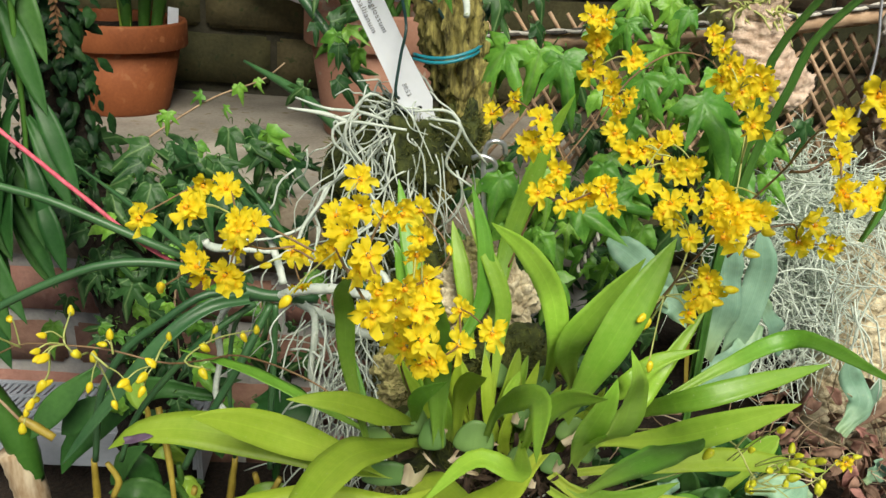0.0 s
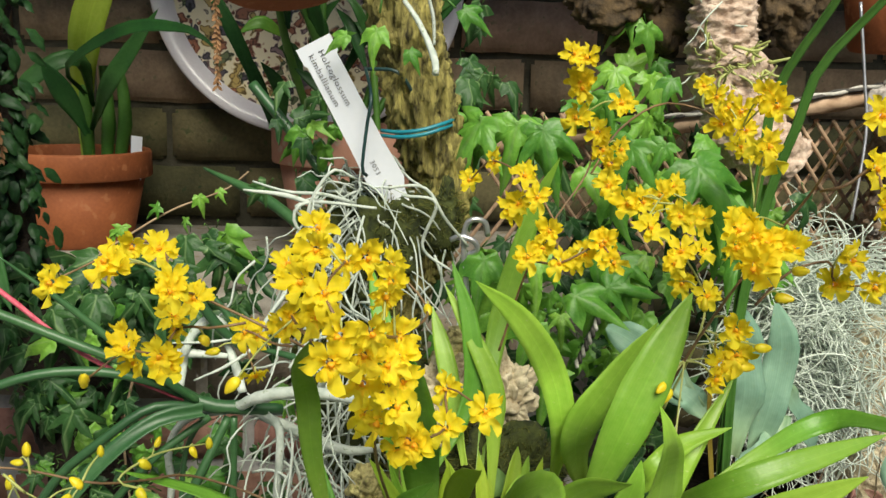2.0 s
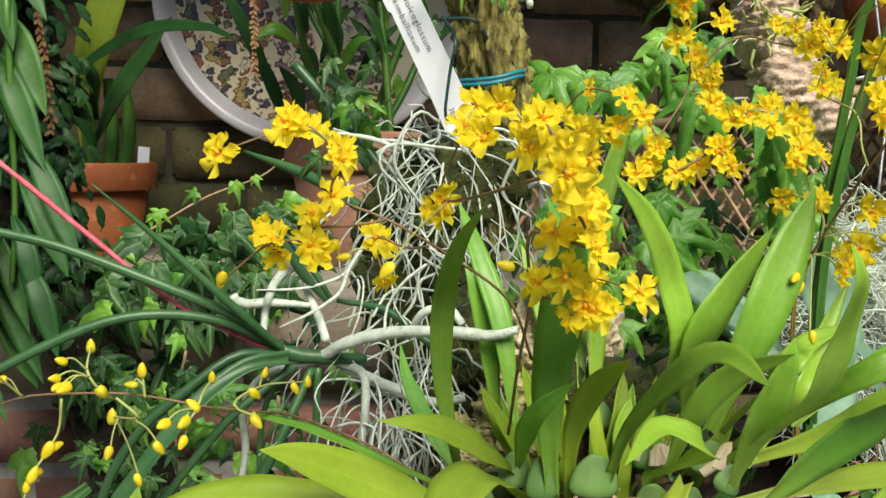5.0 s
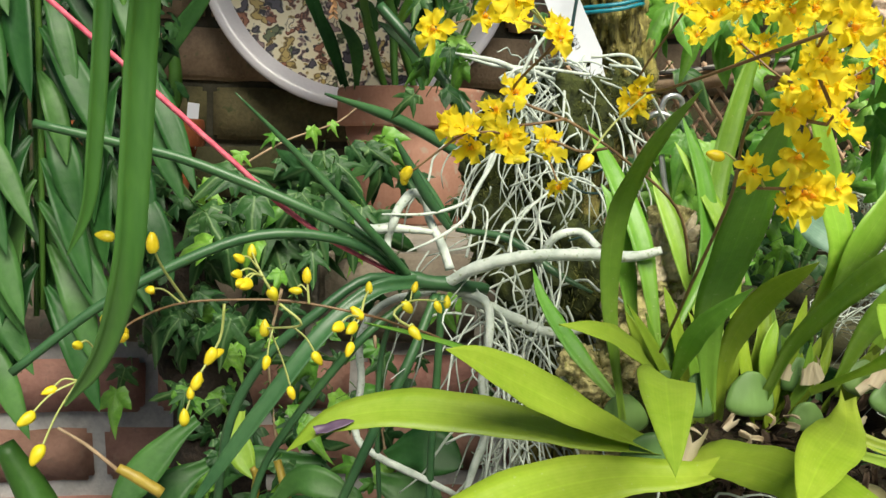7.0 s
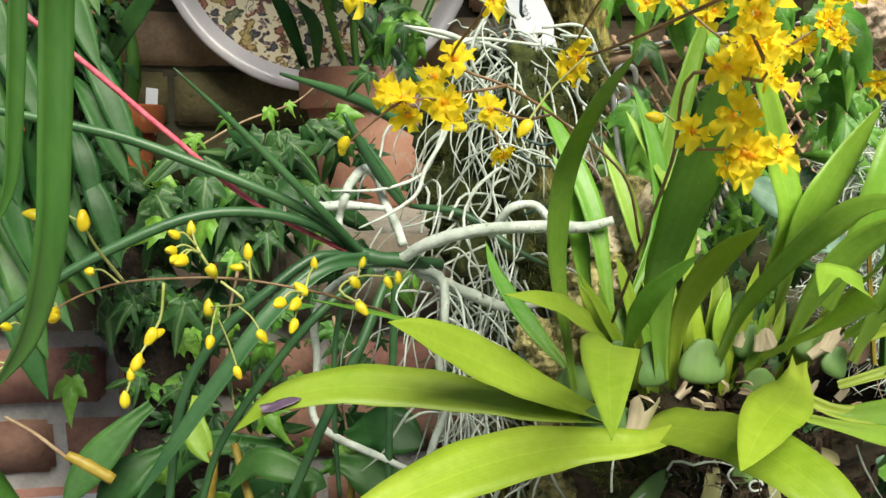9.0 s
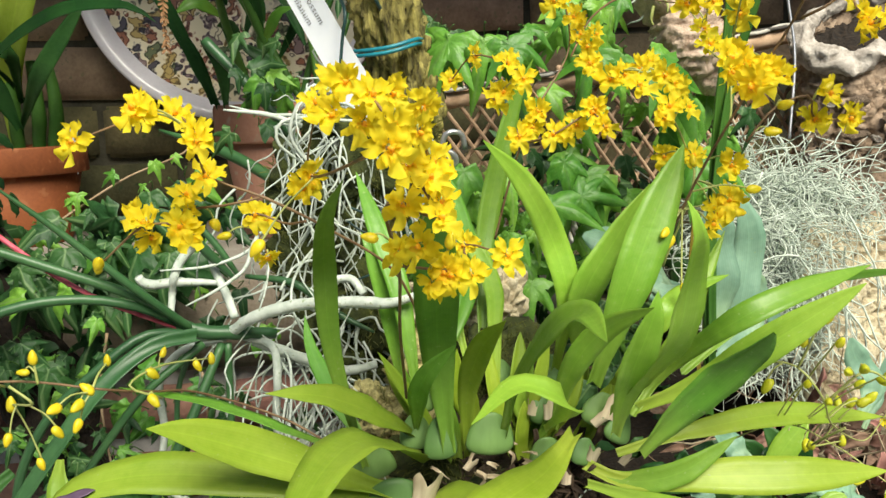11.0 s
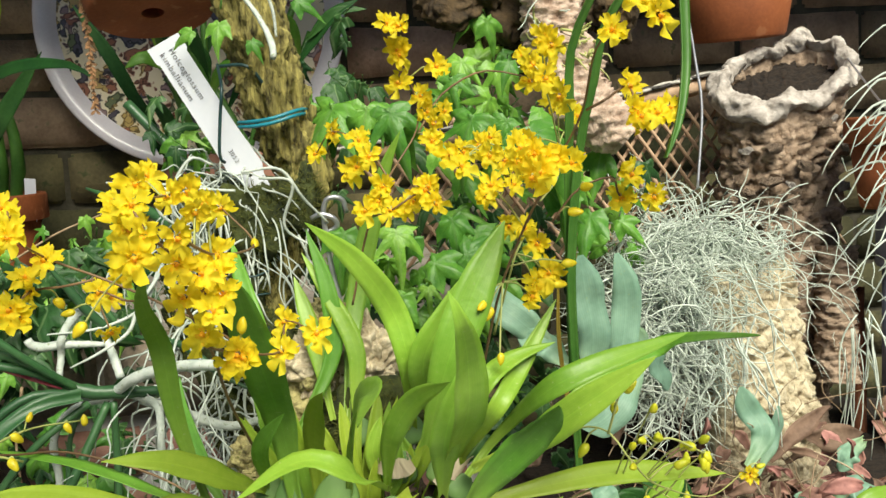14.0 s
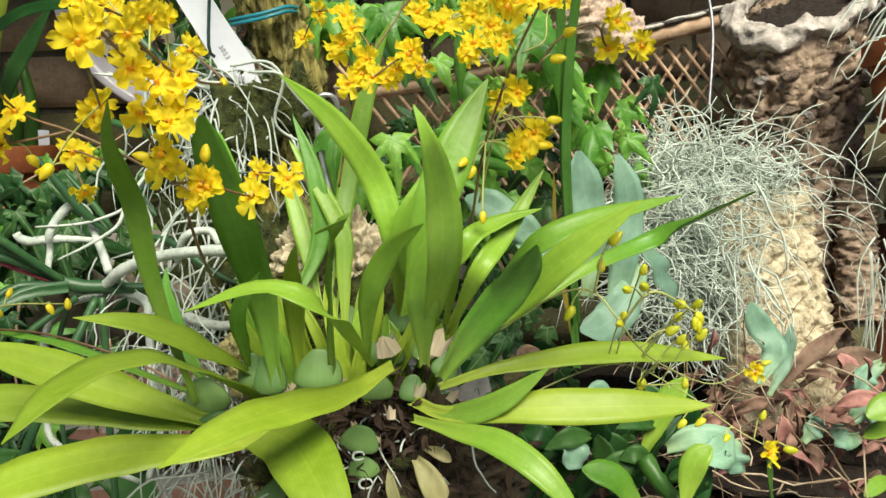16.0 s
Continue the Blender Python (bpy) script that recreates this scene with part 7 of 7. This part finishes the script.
def tub_wall():
    """Chunky bark wall lofted from the slanting rim down to a round foot."""
    rows, seg = 150, 150
    verts, faces = [], []
    c0 = ring_c - Vector(tub.location)
    for i in range(rows + 1):
        u = i / rows
        for k in range(seg):
            a = 2 * math.pi * k / seg
            top = TUB_U * math.cos(a) + TUB_V * math.sin(a)
            foot = Vector((0.07 * math.cos(a), 0.06 * math.sin(a) + 0.03, 0.5 - ring_c.z))
            p = top.lerp(foot, u)
            out = Vector((math.cos(a), math.sin(a), 0))
            q = Vector((p.x * 1.0, p.y * 1.0, p.z * 1.5)) * 48
            dist = noise.voronoi(q + noise.noise_vector(q * 0.8) * 0.6)[0]
            crack = max(0.0, 1.0 - (dist[1] - dist[0]) / 0.25)
            h = 0.006 * noise.fractal(q * 1.4, 1.0, 2.0, 5) - 0.011 * crack + 0.008 * noise.noise(q * 0.35)
            verts.append(c0 + p + out * h * min(1.0, u * 12 + 0.2))
    for i in range(rows):
        for k in range(seg):
            k2 = (k + 1) % seg
            faces.append((i * seg + k, i * seg + k2, (i + 1) * seg + k2, (i + 1) * seg + k))
    return verts, faces


part("wall", tub_wall(), CORKBROWN, tub)
ring = []
for k in range(37):
    a = 2 * math.pi * k / 36
    ring.append(ring_c + TUB_U * math.cos(a) + TUB_V * math.sin(a) + Vector((0, 0, 0.004 * math.sin(3 * a) + 0.003 * math.cos(7 * a))))
v, f = tube_data(origin_to(tub, ring), (0.007, 0.012, 0.008, 0.011, 0.016, 0.01, 0.013, 0.007), 160, 22)
v = [Vector(p) + 0.009 * noise.noise_vector(Vector(p) * 48) + 0.003 * noise.noise_vector(Vector(p) * 130) + 0.002 * noise.noise_vector(Vector(p) * 320) for p in v]
part("rim", (v, f), CORKGREY, tub, "pale weathered cork rim")
bm = bmesh.new()
bmesh.ops.create_circle(bm, cap_ends=True, radius=1.0, segments=40)
bmesh.ops.triangulate(bm, faces=bm.faces[:])
bmesh.ops.subdivide_edges(bm, edges=bm.edges[:], cuts=6, use_grid_fill=True)
for vtx in bm.verts:
    p = ring_c - Vector(tub.location) + TUB_U * vtx.co.x * 0.96 + TUB_V * vtx.co.y * 0.96
    vtx.co = p + Vector((0, 0.008, -0.017)) + Vector((0, 0, 0.006)) * noise.fractal(p * 90, 1.0, 2.0, 4)
part("fill", bm, SOIL, tub, "dark soil inside")
plates = []
for s in range(4):
    bm = bmesh.new()
    bmesh.ops.create_icosphere(bm, subdivisions=2, radius=1.0)
    for vtx in bm.verts:
        q = vtx.co * (1 + 0.9 * noise.noise(vtx.co * 2.6 + Vector((s * 5, 0, 0))))
        vtx.co = Vector((q.x, q.y * 0.55, q.z * 0.55))
    me = bpy.data.meshes.new("bark_plate")
    bm.to_mesh(me)
    bm.free()
    me.materials.append(CORKBROWN if s < 3 else CORKGREY)
    plates.append(me)
gt = random.Random(61)
for k in range(24):
    a = gt.uniform(-2.9, -0.25)
    z = gt.uniform(-0.15, -0.035) + 0.02 * math.cos(a)
    p = Vector((0.08 * math.cos(a), 0.058 * math.sin(a), z))
    sz = gt.uniform(0.005, 0.012)
    part("bark_plate", gt.choice(plates), None, tub, at=Matrix.Translation(ring_c - Vector(tub.location) + p + Vector((-0.005, 0, -0.02))) @ Euler((gt.uniform(-0.5, 0.5), gt.uniform(-0.6, 0.6), a + 1.57)).to_matrix().to_4x4() @ Matrix.Diagonal((sz, sz, sz, 1)))

# ---- air plant at the far side ----
air = thing("air_plant", "silvery air plant with long curling thread-like leaves", "air plant", at=(0.457, 0.520, 1.052))
ga = random.Random(23)
for k in range(54):
    b = Vector((0.472, 0.530, 1.055)) + Vector((ga.gauss(0, 0.008), ga.gauss(0, 0.008), ga.gauss(0, 0.03)))
    a = ga.uniform(-1.3, 1.3)
    L = ga.uniform(0.03, 0.07)
    d = Vector((-math.cos(a), ga.uniform(-0.4, 0.4), math.sin(a)))
    t = b + d * L + Vector((0, 0, -ga.uniform(0, 0.03)))
    tube("leaf", (b, b + d * L * 0.5 + Vector((0, 0, 0.008)), t, t + Vector((-0.008, 0, -ga.uniform(-0.01, 0.02)))), (0.0011, 0.0008, 0.0003), MOSSGREY, air, 12, 5)
tube("wire", ((0.468, 0.530, 1.056), (0.591, 0.750, 1.072), ring_c + TUB_U), (0.0012,), STEEL, air, 10, 5)
part_pot = pot("slate_pot", "slate blue glazed pot", (0.742, 0.860, 0.719), 0.075, 0.25, SLATE, (0, 0, 0), True, 0.85)
post = tube("rusty_stake", ((0.690, 0.950, 0.862), (0.682, 0.930, 0.760), (0.680, 0.920, 0.663)), (0.008,), RUST, None, 8, 8, 0.1)
tagged(post, "rusty brown iron stake", "stake")

# ---- grey-green fern, leaf litter and twigs low on the far side ----
fern = thing("blue_fern", "blue-green fern with broad wavy fronds", "fern", at=(0.256, 0.620, 0.901))
for pts, w in (
    (((0.248, 0.630, 0.862), (0.255, 0.630, 0.908), (0.249, 0.630, 0.949), (0.246, 0.630, 0.975)), 0.03), (((0.274, 0.660, 0.823), (0.289, 0.660, 0.890), (0.293, 0.660, 0.937), (0.285, 0.660, 0.970)), 0.026),
    (((0.233, 0.660, 0.885), (0.208, 0.670, 0.913), (0.182, 0.680, 0.933), (0.164, 0.690, 0.941)), 0.03), (((0.304, 0.670, 0.877), (0.287, 0.650, 0.854), (0.264, 0.640, 0.835), (0.243, 0.630, 0.835)), 0.032),
    (((0.240, 0.650, 0.877), (0.224, 0.660, 0.895), (0.202, 0.670, 0.902)), 0.024), (((0.300, 0.670, 0.906), (0.319, 0.670, 0.876), (0.337, 0.680, 0.842)), 0.022),
    (((0.410, 0.680, 0.764), (0.430, 0.690, 0.790), (0.419, 0.700, 0.814), (0.414, 0.700, 0.832)), 0.024), (((0.429, 0.700, 0.746), (0.450, 0.710, 0.773), (0.456, 0.710, 0.807)), 0.014),
    (((0.307, 0.620, 0.738), (0.326, 0.610, 0.747), (0.349, 0.610, 0.736), (0.326, 0.600, 0.733)), 0.03), (((0.358, 0.620, 0.739), (0.358, 0.610, 0.728), (0.355, 0.610, 0.715)), 0.024),
    (((0.225, 0.620, 0.759), (0.231, 0.610, 0.749), (0.222, 0.600, 0.735)), 0.022), (((0.450, 0.680, 0.709), (0.461, 0.680, 0.719), (0.472, 0.690, 0.727)), 0.02),
    (((0.492, 0.680, 0.726), (0.507, 0.670, 0.736), (0.528, 0.670, 0.722)), 0.03), (((0.503, 0.680, 0.710), (0.492, 0.680, 0.706), (0.476, 0.680, 0.717)), 0.022),
    (((0.548, 0.720, 0.763), (0.526, 0.710, 0.751), (0.520, 0.710, 0.736)), 0.022), (((0.265, 0.600, 0.772), (0.251, 0.610, 0.788), (0.242, 0.610, 0.793)), 0.022),
):
    blade("frond", pts, w, BLUELEAF, fern, (gi.uniform(-0.4, 0.4), -1, 0.5), 0.15, 14, "blunt", wave=0.35)
low = thing("low_leaf_plant", "dark green broad leaves low beside the mount", "plant", at=(0.3, 0.62, 0.68))
for pts, w, m in ((((0.276, 0.600, 0.698), (0.259, 0.600, 0.723), (0.233, 0.600, 0.734)), 0.024, DEEP), (((0.288, 0.620, 0.735), (0.303, 0.620, 0.767), (0.324, 0.620, 0.793)), 0.022, GREEN), (((0.297, 0.560, 0.719), (0.306, 0.560, 0.748), (0.319, 0.560, 0.759)), 0.02, GREEN), (((0.344, 0.520, 0.728), (0.333, 0.500, 0.757), (0.327, 0.490, 0.776)), 0.008, STALKGREEN), (((0.491, 0.600, 0.730), (0.471, 0.590, 0.749), (0.446, 0.580, 0.748)), 0.014, GREEN), (((0.487, 0.600, 0.698), (0.467, 0.590, 0.706), (0.447, 0.580, 0.701)), 0.013, GREEN), (((0.485, 0.580, 0.778), (0.461, 0.570, 0.775), (0.442, 0.570, 0.768)), 0.022, GREEN)):
    blade("leaf", pts, w, m, low, (0, -0.7, 0.7), 0.25, 12, "blunt")
gw = random.Random(41)
for k in range(60):
    b = Vector((0.256, 0.640, 0.707)) + Vector((gw.uniform(-0.07, 0.075), gw.uniform(-0.03, 0.04), gw.uniform(-0.05, 0.05)))
    d = Vector((gw.uniform(-0.04, 0.04), gw.uniform(-0.02, 0.0), gw.uniform(-0.02, 0.05)))
    blade("leaf", (b, b + d * 0.5 + Vector((0, -0.006, 0.006)), b + d), gw.uniform(0.013, 0.024), PENDANT, low, (gw.gauss(0, 0.5), -1, 0.5), 0.2, 8, "lance")
knot = tube("old_cane", ((0.282, 0.600, 0.739), (0.289, 0.590, 0.724), (0.305, 0.580, 0.705)), (0.007, 0.006), STALKGREEN, None, 10, 8, 0.15)
tagged(knot, "cut green orchid cane with a dry tip", "cane")
litter_bed = lumpy("leaf_bed", (0.52, 0.92, 0.63), (0.34, 0.26, 0.06), SOIL, None, 0.35, 14, 5, "", (0, 0, 0), 3)
tagged(litter_bed, "bed of dark compost under the leaf litter", "compost", kind="stuff")
litter = thing("leaf_litter", "scattered red-brown dead leaves and twigs", "leaf litter", at=(0.42, 0.74, 0.72))
gd = random.Random(77)
for k in range(150):
    c = Vector((0.460, 0.730, 0.725)) + Vector((gd.gauss(0, 0.08), gd.gauss(0, 0.04), gd.gauss(-0.02, 0.035)))
    d = Vector((gd.gauss(0, 1), gd.gauss(0, 0.5), gd.gauss(0, 0.7))).normalized() * gd.uniform(0.008, 0.02)
    blade("dead_leaf", (c - d, c + Vector((0, -0.005, 0.005)), c + d), gd.uniform(0.007, 0.016), DEADLEAF, litter, (gd.gauss(0, 0.8), -1, gd.gauss(0.5, 0.5)), 0.7, 8, "lance", wave=0.4)
for pts, w in ((((0.453, 0.720, 0.749), (0.472, 0.720, 0.769), (0.510, 0.730, 0.790), (0.521, 0.730, 0.795)), 0.018), (((0.494, 0.730, 0.765), (0.521, 0.730, 0.762), (0.555, 0.730, 0.765)), 0.03), (((0.510, 0.730, 0.736), (0.521, 0.730, 0.757), (0.510, 0.730, 0.772)), 0.02), (((0.186, 0.600, 0.820), (0.195, 0.600, 0.826), (0.204, 0.600, 0.830)), 0.018)):
    blade("dead_leaf", pts, w, DEADLEAF, litter, (0, -1, 0.4), 0.3, 10, "lance", wave=0.35)
root_mass("twig_litter", (0.423, 0.710, 0.724), (0.09, 0.035, 0.04), 60, 0.07, 0.0007, litter, 78, 0.1, TWIG, 4, 9, curl=0.6)
root_mass("dry_root_litter", (0.40, 0.700, 0.700), (0.09, 0.035, 0.04), 45, 0.07, 0.0008, litter, 79, 0.1, HUSK, 4, 9, curl=0.6)

# ---- plastic tray, cane and broad leaves low at the wall ----
tray = thing("plastic_tray", "pale grey slotted plastic plant tray", "tray", at=(-0.44, 0.872, 0.54))
tray_m = Matrix.Translation(Vector((-0.44, 0.872, 0.612)) - Vector(tray.location)) @ Euler((radians(4), 0, radians(2))).to_matrix().to_4x4()
tray_slat = box_data(-0.0028, 0.0028, -0.012, 0.012, -0.0015, 0.0015, 0.0005)
slat_me = bpy.data.meshes.new("slat")
tray_slat.to_mesh(slat_me)
tray_slat.free()
slat_me.materials.append(TRAYGREY)
for row in range(3):
    for k in range(44):
        part("slat", slat_me, None, tray, at=tray_m @ Matrix.Translation((-0.178 + k * 0.0083, -0.028 + row * 0.028, 0)) @ Matrix.Rotation(radians(-14), 4, "Z"))
for y0 in (-0.042, -0.014, 0.014, 0.042):
    part("rail", box_data(-0.185, 0.185, y0 - 0.003, y0 + 0.003, -0.004, 0.002, 0.001), TRAYGREY, tray, at=tray_m)
part("rim", box_data(-0.19, 0.19, -0.052, -0.045, -0.05, 0.003, 0.002), TRAYGREY, tray, at=tray_m)
part("side_rim", box_data(0.185, 0.192, -0.045, 0.042, -0.075, 0.003, 0.002), TRAYGREY, tray, at=tray_m)
cane = thing("bare_cane", "dry jointed yellow orchid cane with a thin tip", "cane", at=(-0.318, 0.600, 0.772))
tube("thin_tip", ((-0.370, 0.620, 0.800), (-0.350, 0.610, 0.792), (-0.328, 0.600, 0.778)), (0.001, 0.0014), TWIG, cane, 10, 6)
tube("joint", ((-0.328, 0.600, 0.780), (-0.318, 0.600, 0.774), (-0.301, 0.600, 0.762)), (0.003, 0.004, 0.0036), CANE, cane, 10, 8, 0.1)
broad = thing("broad_leaf_orchid", "dark green broad-leaved orchid canes at the wall foot", "orchid", at=(-0.28, 0.68, 0.7))
for pts, w, m in ((((-0.291, 0.680, 0.783), (-0.309, 0.670, 0.770), (-0.331, 0.660, 0.746), (-0.348, 0.650, 0.723)), 0.026, PENDANT), (((-0.288, 0.700, 0.740), (-0.307, 0.690, 0.732), (-0.334, 0.680, 0.708)), 0.03, PENDANT), (((-0.262, 0.700, 0.783), (-0.263, 0.690, 0.761), (-0.252, 0.680, 0.737)), 0.02, GREEN), (((-0.233, 0.640, 0.736), (-0.212, 0.630, 0.756), (-0.174, 0.620, 0.745)), 0.022, PENDANT), (((-0.148, 0.700, 0.742), (-0.122, 0.690, 0.753), (-0.092, 0.680, 0.742)), 0.04, PENDANT), (((-0.157, 0.700, 0.724), (-0.131, 0.690, 0.717), (-0.106, 0.680, 0.710)), 0.04, PENDANT), (((-0.202, 0.740, 0.724), (-0.276, 0.740, 0.725), (-0.346, 0.740, 0.658), (-0.368, 0.740, 0.614)), 0.036, PENDANT), (((-0.192, 0.740, 0.655), (-0.226, 0.740, 0.681), (-0.292, 0.740, 0.669)), 0.036, PENDANT)):
    blade("leaf", pts, w, m, broad, (0, -0.9, 0.5), 0.2, 14, "strap")
for pts in (((-0.253, 0.680, 0.707), (-0.249, 0.680, 0.737), (-0.252, 0.680, 0.746)), ((-0.148, 0.700, 0.686), (-0.147, 0.700, 0.709), (-0.146, 0.700, 0.723)), ((-0.232, 0.660, 0.759), (-0.218, 0.640, 0.712), (-0.212, 0.630, 0.670)), ((-0.264, 0.620, 0.687), (-0.258, 0.620, 0.706), (-0.267, 0.620, 0.724))):
    tube("cane", pts, (0.0028, 0.0032, 0.0024), CANE, broad, 10, 8, 0.12)

# low thicket of leaves and canes under the tray
gt = random.Random(83)
for k in range(16):
    b = Vector((gt.uniform(-0.32, -0.13), gt.uniform(0.65, 0.72), gt.uniform(0.61, 0.69)))
    d = Vector((gt.uniform(-0.06, 0.06), gt.uniform(-0.03, 0.01), gt.uniform(0.0, 0.055)))
    blade("leaf", (b, b + d * 0.5 + Vector((0, -0.006, 0.012)), b + d), gt.uniform(0.018, 0.03), gt.choice((PENDANT, PENDANT, GREEN)), broad, (gt.gauss(0, 0.4), -0.9, 0.6), 0.2, 12, "lance", wave=0.08)
for k in range(7):
    b = Vector((gt.uniform(-0.33, -0.14), gt.uniform(0.66, 0.71), 0.57))
    tube("cane", (b, b + Vector((gt.uniform(-0.01, 0.01), 0, 0.05)), b + Vector((gt.uniform(-0.02, 0.02), -0.005, gt.uniform(0.09, 0.125)))), (0.0035, 0.0042, 0.003), gt.choice((CANE, STALKGREEN)), broad, 12, 8, 0.15)

tube("old_cane", ((-0.451, 0.740, 0.746), (-0.428, 0.740, 0.701), (-0.406, 0.740, 0.647), (-0.399, 0.740, 0.604)), (0.008, 0.014, 0.016, 0.012), STALKGREEN, broad, 20, 12, 0.04, "swollen dark green cane")
tube("cane_sheath", ((-0.417, 0.738, 0.644), (-0.404, 0.738, 0.605), (-0.399, 0.740, 0.543)), (0.016, 0.017, 0.016), HUSK, broad, 14, 14, 0.1, "dry papery tan sheath")

# ---- bricks ----


def brick_meshes(name, length, height, mat, count, seed):
    """Worn bricks: rounded arrises, uneven faces, chipped corners."""
    out = []
    for k in range(count):
        bm = box_data(-length / 2, length / 2, 0, 0.05, -height / 2, height / 2)
        bmesh.ops.subdivide_edges(bm, edges=[e for e in bm.edges if abs(e.verts[0].co.x - e.verts[1].co.x) > length / 2], cuts=5)
        bmesh.ops.bevel(bm, geom=[e for e in bm.edges if e.calc_face_angle(0.0) > 0.5], offset=min(height * 0.1, 0.006), segments=2, affect="EDGES")
        for v in bm.verts:
            v.co += 0.0032 * noise.noise_vector(v.co * 26 + Vector((seed + k * 7.3, 0, 0))) + 0.0012 * noise.noise_vector(v.co * 90 + Vector((seed + k, 0, 0)))
        for fc in bm.faces:
            fc.smooth = True
        me = bpy.data.meshes.new(name)
        bm.to_mesh(me)
        bm.free()
        me.materials.append(mat)
        out.append(me)
    return out


gb = random.Random(99)
UP = brick_meshes("brick", 0.225, 0.083, BRICKBROWN, 5, 300)
# upper courses: tan, and lightened in colour to read as better lit
TOP = brick_meshes("brick", 0.225, 0.083, BRICKTANLIT, 5, 350)
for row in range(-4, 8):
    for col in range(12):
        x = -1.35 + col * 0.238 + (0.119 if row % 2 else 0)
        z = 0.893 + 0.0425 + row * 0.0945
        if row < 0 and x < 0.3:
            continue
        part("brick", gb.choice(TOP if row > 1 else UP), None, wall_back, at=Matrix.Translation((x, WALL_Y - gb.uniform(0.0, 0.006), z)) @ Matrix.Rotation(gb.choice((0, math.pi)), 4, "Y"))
LOW = brick_meshes("brick", 0.196, 0.054, BRICKRED, 6, 400)
for row in range(5):
    z = LEDGE_Z - 0.142 - row * 0.0735
    for col in range(9):
        x = -1.535 + col * 0.21 - (0.053 if row % 2 else 0)
        if x > 0.1:
            continue
        part("brick", gb.choice(LOW), None, wall_low, at=Matrix.Translation((x, LEDGE_Y + 0.012 - gb.uniform(0.0, 0.005), z)) @ Matrix.Rotation(gb.choice((0, math.pi)), 4, "Y"))
# coping of brown blocks along the front of the ledge
MID = brick_meshes("brick", 0.162, 0.093, STONE, 6, 500)
for col in range(10):
    x = -1.487 + col * 0.17
    part("brick", gb.choice(MID), None, ledge, at=Matrix.Translation((x, LEDGE_Y - gb.uniform(0.0, 0.006), LEDGE_Z - 0.0475 + gb.uniform(-0.003, 0.003))) @ Matrix.Rotation(gb.choice((0, math.pi)), 4, "Y"))
